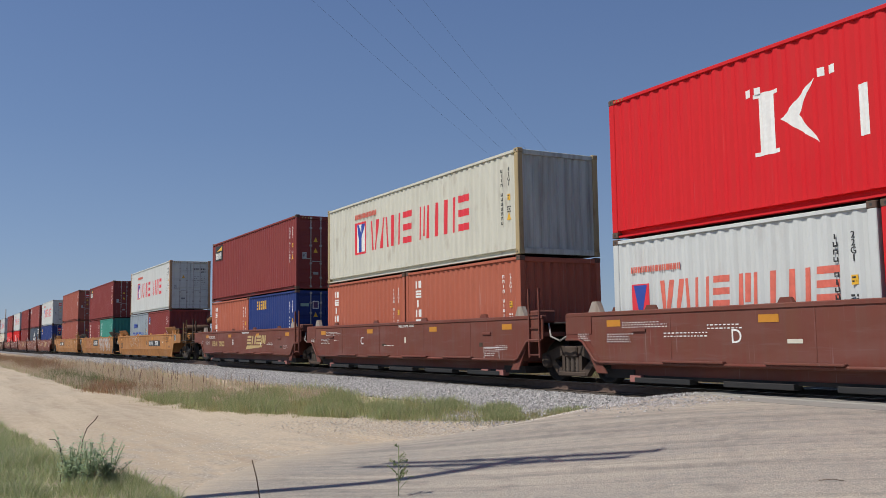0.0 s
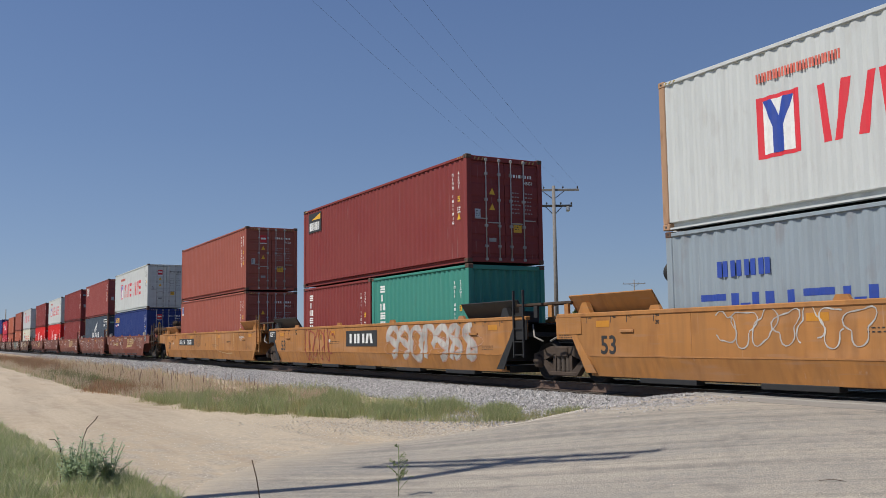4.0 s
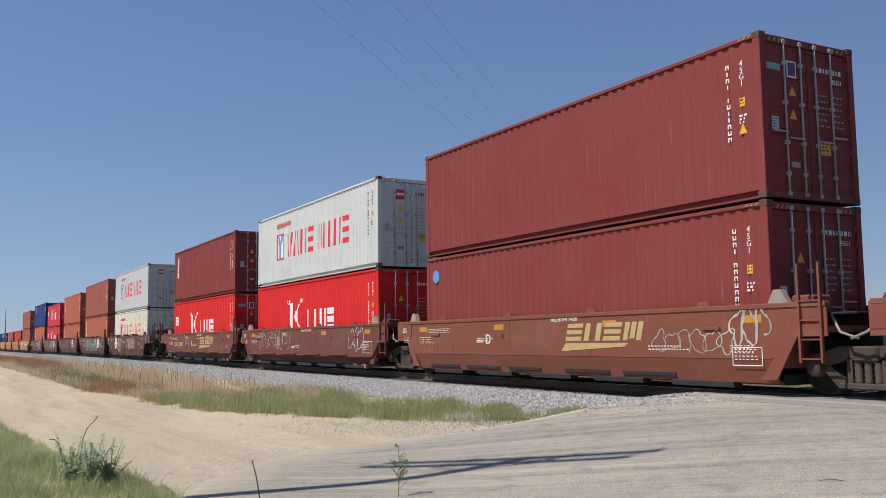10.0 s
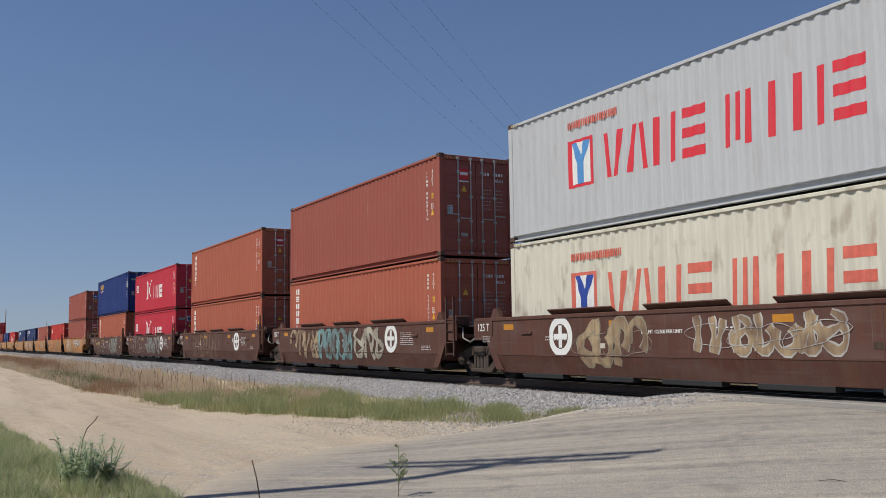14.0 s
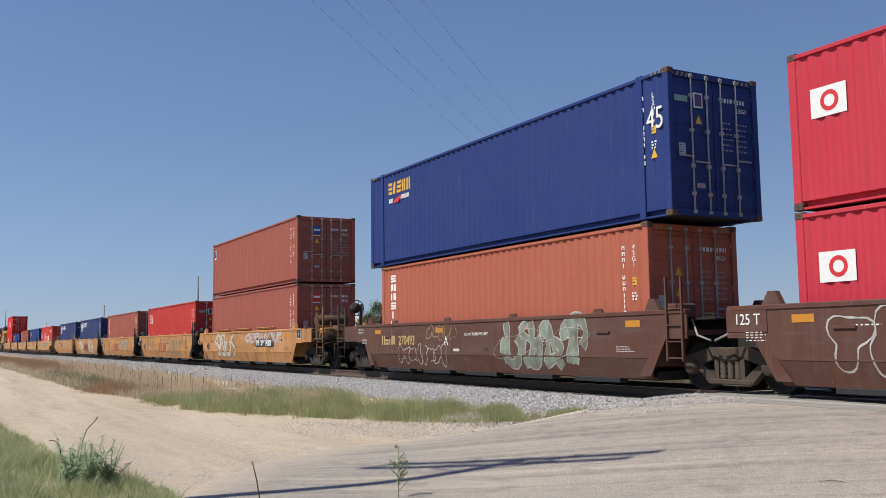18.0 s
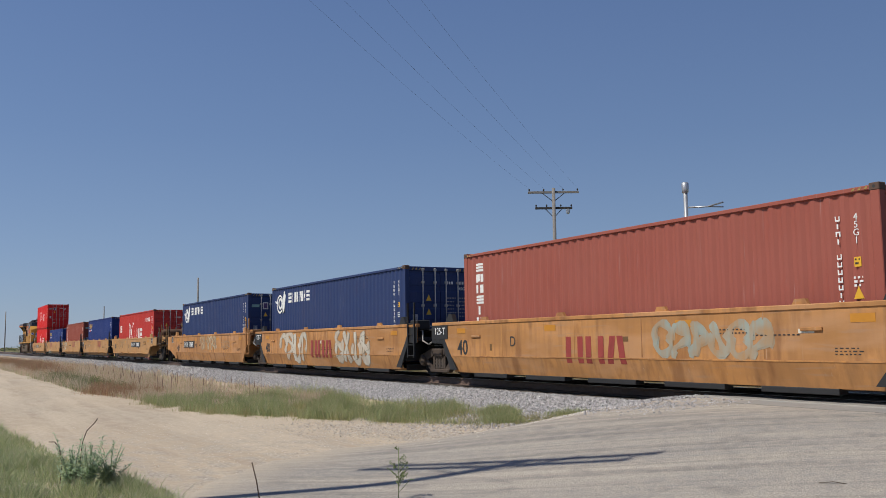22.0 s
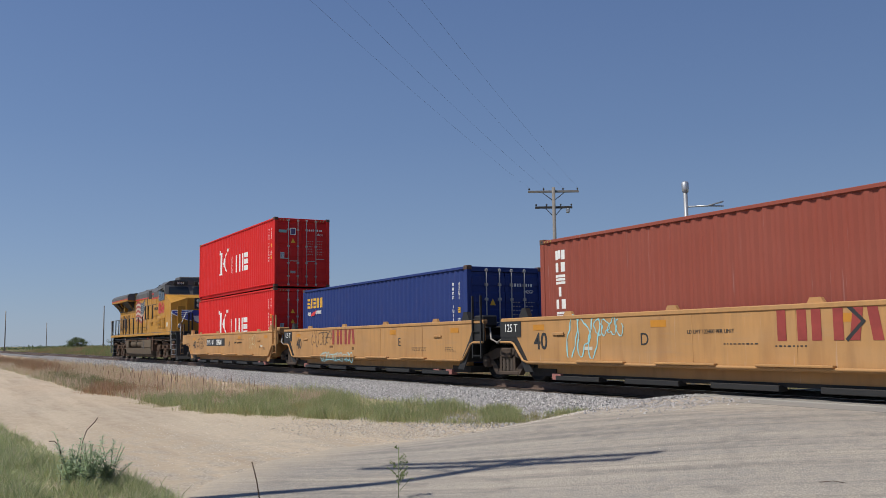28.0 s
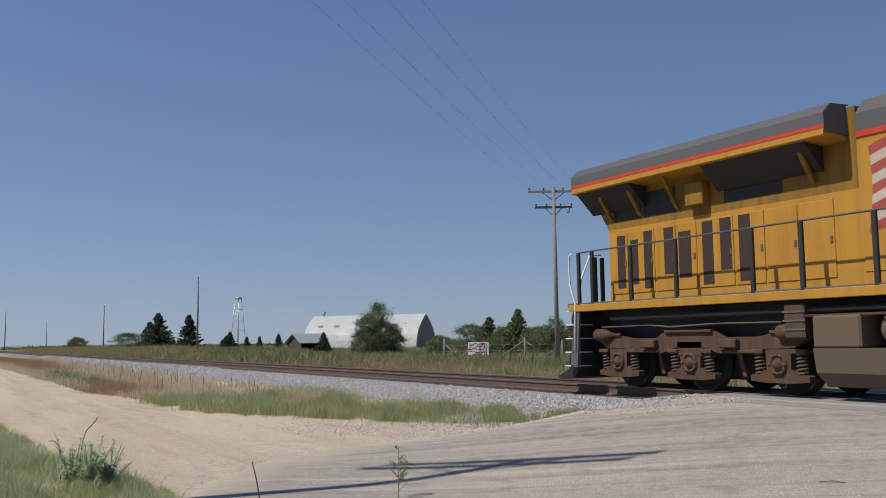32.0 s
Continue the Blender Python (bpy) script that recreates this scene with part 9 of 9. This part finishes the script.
        part("lower_cabinet", Geo().box(2.05, 6.38, *sorted((s * (HY + 0.30), s * HY)), 1.74, 2.60, 0.02), LOCO_YELLOW, o)
        part("roof_grille", Geo().box(0.95, 1.95, *sorted((s * (HY + 0.02), s * HY)), 3.98, 4.52, 0.01), GRILLE, o, "dark inertial filter grille")
        part("roof_grille", Geo().box(4.05, 4.75, *sorted((s * (HY + 0.02), s * HY)), 4.08, 4.58, 0.01), GRILLE, o)
        part("roof_grille", Geo().box(4.85, 5.35, *sorted((s * (HY + 0.02), s * HY)), 4.35, 4.58, 0.01), GRILLE, o)
        y0, y1 = sorted((s * (HY + 0.024), s * (HY + 0.012)))
        part("hood_stripe", Geo().box(-3.45, 0.95, y0, y1, 4.04, 4.13), LOCO_RED, o)
        part("hood_stripe", Geo().prism([(2.0, 4.30), (2.55, 4.30), (2.30, 4.0), (6.4, 4.0), (6.4, 3.91), (2.12, 3.91), (2.38, 4.21), (2.0, 4.21)], "y", y0, y1), LOCO_RED, o)
        part("grey_panel", Geo().prism([(2.0, 4.30), (2.55, 4.30), (2.32, 4.02), (6.38, 4.02), (6.38, 4.42), (2.0, 4.42)], "y", *sorted((s * (HY + 0.011), s * HY))), LOCO_GREY, o)
    part("exhaust_stack", Geo().box(-0.3, 0.5, -0.35, 0.35, 4.6, 4.82, 0.04), BLACK_STEEL, o)
    part("dynamic_brake_fan", Geo().lathe((-1.9, 0, 4.62), (0, 0, 1), [(0, 0.62), (0.14, 0.62), (0.16, 0.5), (0.16, 0.0)], 20), LOCO_GREY, o)
    part("air_horn", Geo().tube((1.1, -0.4, 4.78), (1.55, -0.4, 4.80), 0.05, 8, 0.10).tube((1.1, -0.2, 4.78), (1.5, -0.2, 4.80), 0.04, 8, 0.09).box(1.05, 1.2, -0.5, -0.1, 4.62, 4.78), BLACK_STEEL, o, "black air horns")
    part("hood_pipe", Geo().bent([(0.62, -HY - 0.03, 2.0), (0.62, -HY - 0.03, 4.5)], 0.02), LOCO_GREY, o)
    # vents of the lower cabinet and cab side
    yc = -(HY + 0.302)
    louvre(o, 3.2, 3.85, 2.22, 2.44, yc, 4, LOCO_YELLOW)
    louvre(o, 4.75, 5.45, 2.22, 2.44, yc, 4, LOCO_YELLOW)
    # cab
    for s in (-1, 1):
        part("cab_side", Geo().prism([(6.40, 1.74), (9.85, 1.74), (9.85, 3.36), (8.42, 3.90), (6.40, 3.90)], "y", *sorted((s * W, s * (W - 0.06)))), LOCO_YELLOW, o)
        part("cab_upper_side", Geo().prism([(6.40, 3.90), (8.42, 3.90), (8.15, 4.50), (6.40, 4.50)], "y", *sorted((s * W, s * (W - 0.06)))), LOCO_GREY, o)
        part("cab_stripe", Geo().box(6.40, 6.62, *sorted((s * (W + 0.006), s * W)), 3.86, 3.95).box(8.25, 8.45, *sorted((s * (W + 0.006), s * W)), 3.86, 3.95), LOCO_RED, o)
        fr = part("cab_window", Geo().box(6.62, 8.22, *sorted((s * (W + 0.02), s * W)), 3.60, 4.26, 0.01), LOCO_GREY, o, "cab side window with sunshade")
        for a, b in ((6.70, 7.05), (7.12, 7.62), (7.70, 8.14)):
            part("pane", Geo().box(a, b, *sorted((s * (W + 0.026), s * (W + 0.01))), 3.66, 4.20), PANE, fr)
        part("sash", Geo().box(7.05, 7.12, *sorted((s * (W + 0.032), s * W)), 3.62, 4.24).box(7.40, 7.44, *sorted((s * (W + 0.032), s * W)), 3.66, 4.2), BARE, fr)
        part("sunshade", Geo().prism([(s * W, 4.36), (s * (W + 0.34), 4.14), (s * (W + 0.34), 4.12), (s * W, 4.33)], "x", 6.66, 7.75), LOCO_GREY, fr)
        for a in (6.62, 7.62):
            louvre(o, a, a + 0.82, 1.95, 2.58, s * (W + 0.004) if s < 0 else s * W - 0.004, 13, LOCO_YELLOW)
        part("access_panel", Geo().box(6.45, 8.62, *sorted((s * (W + 0.008), s * W)), 1.82, 2.70, 0.006), LOCO_YELLOW, o)
        decal("notice", o, PAPER, 8.95, 2.15, 0.36, 0.24, s * W - 0.001 if s < 0 else s * W + 0.005)
    part("cab_back", Geo().box(6.40, 6.46, -W + 0.06, W - 0.06, 1.74, 4.50), LOCO_GREY, o)
    part("cab_roof", Geo().prism([(-W, 4.50), (W, 4.50), (1.20, 4.74), (0.6, 4.84), (-0.6, 4.84), (-1.20, 4.74)], "x", 6.38, 8.16), LOCO_GREY, o)
    part("radiator_top", Geo().box(-9.6, -4.3, -0.95, 0.95, 4.55, 4.66, 0.03), BLACK_STEEL, o, "dark radiator screens on the roof")
    part("roof_aircon", Geo().box(6.7, 7.9, -0.6, 0.6, 4.8, 5.02, 0.05), LOCO_GREY, o)
    # windscreen, raked
    ws = Geo().add([(8.42, -W + 0.06, 3.90), (8.42, W - 0.06, 3.90), (8.16, W - 0.06, 4.50), (8.16, -W + 0.06, 4.50)], [(0, 1, 2, 3)])
    part("windscreen_frame", ws, LOCO_GREY, o)
    for a, b in ((-1.34, -0.10), (0.10, 1.34)):
        f = lambda z: 8.42 - (z - 3.90) * 0.26 / 0.60
        g = Geo().add([(f(3.98) + 0.012, a, 3.98), (f(3.98) + 0.012, b, 3.98), (f(4.40) + 0.012, b - 0.06, 4.40), (f(4.40) + 0.012, a + 0.06, 4.40)], [(0, 1, 2, 3)])
        part("windscreen", g, PANE, o, "dark windscreen pane")
    for yb in (-0.62, 0.62):
        b = part("number_board", Geo().box(8.10, 8.26, yb - 0.42, yb + 0.42, 4.50, 4.74, 0.02), BLACK_STEEL, o, "black number board")
        lettering("8064", 0.20, on_end(8.262, yb, 4.55), WHITE, b, "road_number")
    # nose
    g = Geo().add([(9.85, -W, 1.74), (10.05, -0.62, 1.74), (10.05, 0.62, 1.74), (9.85, W, 1.74), (9.85, -W, 3.36), (10.02, -0.62, 3.66), (10.02, 0.62, 3.66), (9.85, W, 3.36)],
                  [(0, 1, 5, 4), (1, 2, 6, 5), (2, 3, 7, 6)])
    part("nose_front", g, LOCO_YELLOW, o)
    g = Geo().add([(9.85, -W, 3.36), (10.02, -0.62, 3.66), (10.02, 0.62, 3.66), (9.85, W, 3.36), (8.42, W, 3.92), (8.42, -W, 3.92)], [(0, 1, 5), (1, 2, 4, 5), (2, 3, 4)])
    part("nose_top", g, LOCO_YELLOW, o)
    part("headlight_panel", Geo().box(10.0, 10.08, -0.22, 0.22, 3.02, 3.66, 0.02), BLACK_STEEL, o)
    for z in (3.22, 3.48):
        part("headlight", Geo().lathe((10.07, 0, z), (1, 0, 0), [(0, 0.11), (0.03, 0.11), (0.035, 0.08), (0.02, 0.0)], 14), GALV, o, "round headlight")
    for s in (-1, 1):
        part("ditch_light", Geo().lathe((10.12, s * 1.05, 2.05), (1, 0, 0), [(-0.12, 0.10), (0.0, 0.13), (0.04, 0.13), (0.05, 0.09), (0.02, 0.0)], 14), GALV, o, "round ditch light")
        # emblem wings on the nose
        slope = lambda u: 9.862 + (abs(u) < 10) * (W - abs(u)) * 0.2 / (W - 0.62) if abs(u) > 0.62 else 10.062
        blue, edge = Geo(), Geo()
        for g, d, k in ((edge, 0.004, 0.04), (blue, 0.008, 0.0)):
            for a, b, z0, z1, z2, z3 in ((0.62, 1.0, 2.40, 2.92, 2.56, 2.92), (1.0, 1.44, 2.56, 2.92, 2.78, 2.92)):
                pa, pb = s * a, s * (b + (k if b > 1.2 else 0))
                g.add([(slope(pa) + d, pa, z0 - k), (slope(pb) + d, pb, z2 - k), (slope(pb) + d, pb, z3 + k), (slope(pa) + d, pa, z1 + k)], [(0, 1, 2, 3)])
            g.add([(10.056 + d, s * 0.30, 2.36 - k), (10.056 + d, s * 0.62, 2.40 - k), (10.056 + d, s * 0.62, 2.92 + k), (10.056 + d, s * 0.30, 2.92 + k)], [(0, 1, 2, 3)])
        part("wing_emblem_edge", edge, WHITE, o, "white edge of the wing emblem")
        feather = Geo()
        for z in (2.54, 2.66, 2.78):
            pa, pb = s * 0.62, s * (1.0 + (z - 2.54) * 1.2)
            feather.add([(slope(pa) + 0.012, pa, z), (slope(pb) + 0.012, pb, z + 0.03), (slope(pb) + 0.012, pb, z + 0.05), (slope(pa) + 0.012, pa, z + 0.02)], [(0, 1, 2, 3)])
        part_each("feather_line", feather, WHITE, o)
        part("wing_emblem", blue, plain("emblem_blue", (0.05, 0.07, 0.33), 0.45), o, "blue wing emblem with pale gaps")
    part("nose_shield", Geo().prism([(-0.3, 2.95), (0.3, 2.95), (0.34, 2.6), (0.22, 2.3), (0, 2.2), (-0.22, 2.3), (-0.34, 2.6)], "x", 10.052, 10.062), plain("emblem_blue", (0.05, 0.07, 0.33)), o, "blue shield emblem")
    part("nose_shield_field", Geo().prism([(-0.28, 2.62), (0.28, 2.62), (0.2, 2.34), (0, 2.25), (-0.2, 2.34)], "x", 10.062, 10.068), WHITE, o)
    part("nose_door", Geo().box(9.96, 10.0, -1.16, -0.68, 1.85, 3.2, 0.01), LOCO_YELLOW, o)
    # steps and pilot
    for e in (-1, 1):
        xx = 10.05 if e > 0 else -10.25
        part("pilot", Geo().prism([(e * 10.15, 1.6), (e * 10.35, 1.6), (e * 10.55, 0.35), (e * 10.95, 0.18), (e * 10.85, 0.12), (e * 10.3, 0.18), (e * 10.1, 0.5)], "y", -1.30, 1.30), BLACK_STEEL, o, "black pilot plate")
        part("end_sheet", Geo().box(*sorted((e * 10.15, e * 10.25)), -1.3, 1.3, 1.0, 1.68), BLACK_STEEL, o)
        part("coupler", Geo().box(*sorted((e * 10.4, e * 11.0)), -0.1, 0.1, 0.78, 0.98, 0.02).box(*sorted((e * 10.85, e * 11.1)), -0.18, 0.14, 0.72, 1.02, 0.04), SHADED_DIRT, o)
        for s in (-1, 1):
            part("step_side", Geo().prism([(e * 9.86, 1.62), (e * 10.02, 1.62), (e * 10.22, 0.40), (e * 9.98, 0.40)], "y", *sorted((s * 1.50, s * 1.46))), LOCO_GREY, o)
            for k in range(5):
                z = 0.42 + 0.29 * k
                part("step_tread", Geo().box(*sorted((e * (10.02 + 0.02 * (4 - k)), e * (10.42 - 0.03 * k))), *sorted((s * 1.50, s * 1.02)), z - 0.012, z + 0.012), BARE, o, "white-edged step")
            part("step_rail", Geo().bent([(e * 10.02, s * 1.52, 0.75), (e * 9.98, s * 1.52, 1.75), (e * 10.15, s * 1.52, 2.15), (e * 10.15, s * 1.52, 2.75), (e * 10.05, s * 1.52, 2.80)], 0.02), BARE, o, "white step handrail")
            part("step_rail", Geo().bent([(e * 10.42, s * 1.05, 1.2), (e * 10.42, s * 1.10, 1.8), (e * 10.42, s * 1.0, 2.3), (e * 10.42, s * 0.75, 2.82), (e * 10.42, s * 0.45, 2.84)], 0.02), BARE, o, "white step handrail")
            for y in (0.42, 0.62):
                part("end_rail_post", Geo().box(*sorted((e * 10.38, e * 10.44)), *sorted((s * y - 0.04, s * y + 0.04)), 1.70, 2.78), BLACK_STEEL, o)
        part("mu_hoses", Geo().bent([(e * 10.45, -0.55, 1.1), (e * 10.6, -0.57, 0.6), (e * 10.7, -0.5, 0.5)], 0.025).bent([(e * 10.45, 0.55, 1.1), (e * 10.6, 0.57, 0.6), (e * 10.7, 0.5, 0.5)], 0.025), RUBBER, o)
    # walkway railings
    for s in (-1, 1):
        y = s * (W - 0.02)
        part("handrail", Geo().bent([(-9.85, y, 2.80), (1.62, y, 2.80), (2.55, y, 3.46), (6.40, y, 3.46)], 0.017), LOCO_GREY, o)
        for x in (-9.85, -9.4, -8.2, -6.95, -5.15, -4.15, -2.85, -1.35, 0.25, 1.62):
            part("stanchion", Geo().box(x - 0.04, x + 0.04, y - 0.03, y + 0.03, 1.70, 2.80, 0.008), BLACK_STEEL, o, "black handrail post")
        for x in (2.62, 3.44, 4.78):
            part("stanchion", Geo().box(x - 0.04, x + 0.04, y - 0.03, y + 0.03, 2.60, 3.46, 0.008), BLACK_STEEL, o, "black handrail post")
    # fuel tank with air reservoirs let into its top
    part("fuel_tank", Geo().prism([(-1.42, 0.42), (-1.18, 0.20), (1.18, 0.20), (1.42, 0.42), (1.48, 0.80), (-1.48, 0.80)], "x", -4.05, 4.25), TANK_DUST, o, "dusty fuel tank")
    part("tank_top", Geo().box(-4.05, -3.2, -1.48, 1.48, 0.80, 1.30, 0.03).box(1.35, 4.25, -1.48, 1.48, 0.80, 1.30, 0.03).box(-3.2, 1.35, -0.7, 0.7, 0.80, 1.30), TANK_DUST, o)
    for s in (-1, 1):
        for a in (-3.05, -0.75):
            part("air_reservoir", Geo().lathe((a, s * 1.12, 1.08), (1, 0, 0), [(0, 0.0), (0.04, 0.16), (0.14, 0.26), (0.22, 0.28), (1.75, 0.28), (1.83, 0.26), (1.93, 0.16), (1.97, 0.0)], 18), TANK_DUST, o, "dusty round air reservoir")
        part("sight_gauge", Geo().box(2.1, 2.2, *sorted((s * 1.482, s * 1.50)), 0.72, 1.25), LOCO_GREY, o)
        part("filler", Geo().tube((3.1, s * 1.2, 1.28), (3.1, s * 1.45, 1.42), 0.06, 8), SPRAY_RED, o)
        part("battery_box", Geo().box(-4.6, -4.2, *sorted((s * 1.46, s * 1.1)), 0.95, 1.5, 0.02), LOCO_DUST, o)
        for z in (1.08, 1.22, 1.36):
            part("box_rib", Geo().box(-4.62, -4.18, *sorted((s * 1.475, s * 1.455)), z, z + 0.03), LOCO_GREY, o)
        part("air_filter", Geo().box(4.45, 4.75, *sorted((s * 1.46, s * 1.1)), 0.6, 1.5, 0.02), LOCO_DUST, o)
    loco_truck(o, -7.0)
    loco_truck(o, 7.1)
    # markings
    y = -(W + 0.010)
    lettering("8064", 0.92, on_side(7.40, y, 2.86), plain("loco_number_red", (0.52, 0.03, 0.03), 0.5), o, "road_number", narrow=0.86, bold=0.022)
    lettering("BUILDING AMERICA", 0.27, on_side(3.98, -(HY + 0.018), 3.18), INK, o, "slogan", narrow=0.92, bold=0.004)
    yy = -(HY + 0.018)
    part("shield", Geo().prism([(5.33, 3.62), (5.87, 3.62), (5.89, 3.2), (5.75, 2.86), (5.60, 2.80), (5.45, 2.86), (5.31, 3.2)], "y", yy - 0.004, yy), WHITE, o, "striped shield emblem")
    part("shield_top", Geo().box(5.34, 5.86, yy - 0.007, yy - 0.003, 3.32, 3.60), SIGN_BLUE, o)
    for k in range(4):
        a = 5.38 + 0.13 * k
        part("shield_stripe", Geo().box(a, a + 0.06, yy - 0.007, yy - 0.003, 2.90, 3.30), SIGN_RED, o)
    wavy_flag(o, -(HY + 0.018))
    return put(o, -233.0, 0.0)


locomotive()


# ---- movement ----
def motions():
    times_ = [2.0 * i for i in range(17)]
    place = {}
    for ob, x, z in TRAIN:
        place[ob.name] = x
        walk(ob, [(t, pose(x + travel(t), TC, z)) for t in times_])
    # wheels roll without slipping while their car passes within sight
    fine = [i / FPS for i in range(int(DURATION * FPS) + 1)]
    for w in WHEELS:
        top = w.parent
        while top.parent:
            top = top.parent
        local = w.location.copy()
        r = local.z
        near = [t for t in fine if -62 < place[top.name] + local.x + travel(t) < 6]
        start = travel(near[0]) if near else 0.0
        rows = [(t, Matrix.Translation(local) @ Matrix.Rotation((travel(t) - start) / r, 4, "Y")) for t in near]
        if not rows:
            continue
        if near[0] > 0:
            rows.insert(0, (0.0, rows[0][1]))
        if near[-1] < DURATION:
            rows.append((DURATION, rows[-1][1]))
        walk(w, rows)

    # the two lamps take turns: an added disc turns edge-on to the camera while its lamp shows
    half_beat, step = 0.675, 1 / FPS
    for shutter, k in FLASHERS:
        base = shutter.location.copy()
        turn = lambda shown: Matrix.Translation(base) @ Matrix.Rotation(radians((-88.0 if k == 0 else -89.7) if shown else 0), 4, "Z")
        rows, t, shown = [], 7.2 - 11 * half_beat, k == 1
        rows.append((0.0, turn(k == 0 if t > 0 else shown)))
        beat = 0
        while t < DURATION - 0.1:
            shown = (beat % 2 == 0) == (k == 0)
            if t > 0.1:
                rows += [(t, rows[-1][1]), (t + step, turn(shown))]
            else:
                rows[0] = (0.0, turn(shown))
            t += half_beat
            beat += 1
        rows.append((DURATION, rows[-1][1]))
        walk(shutter, rows)


motions()
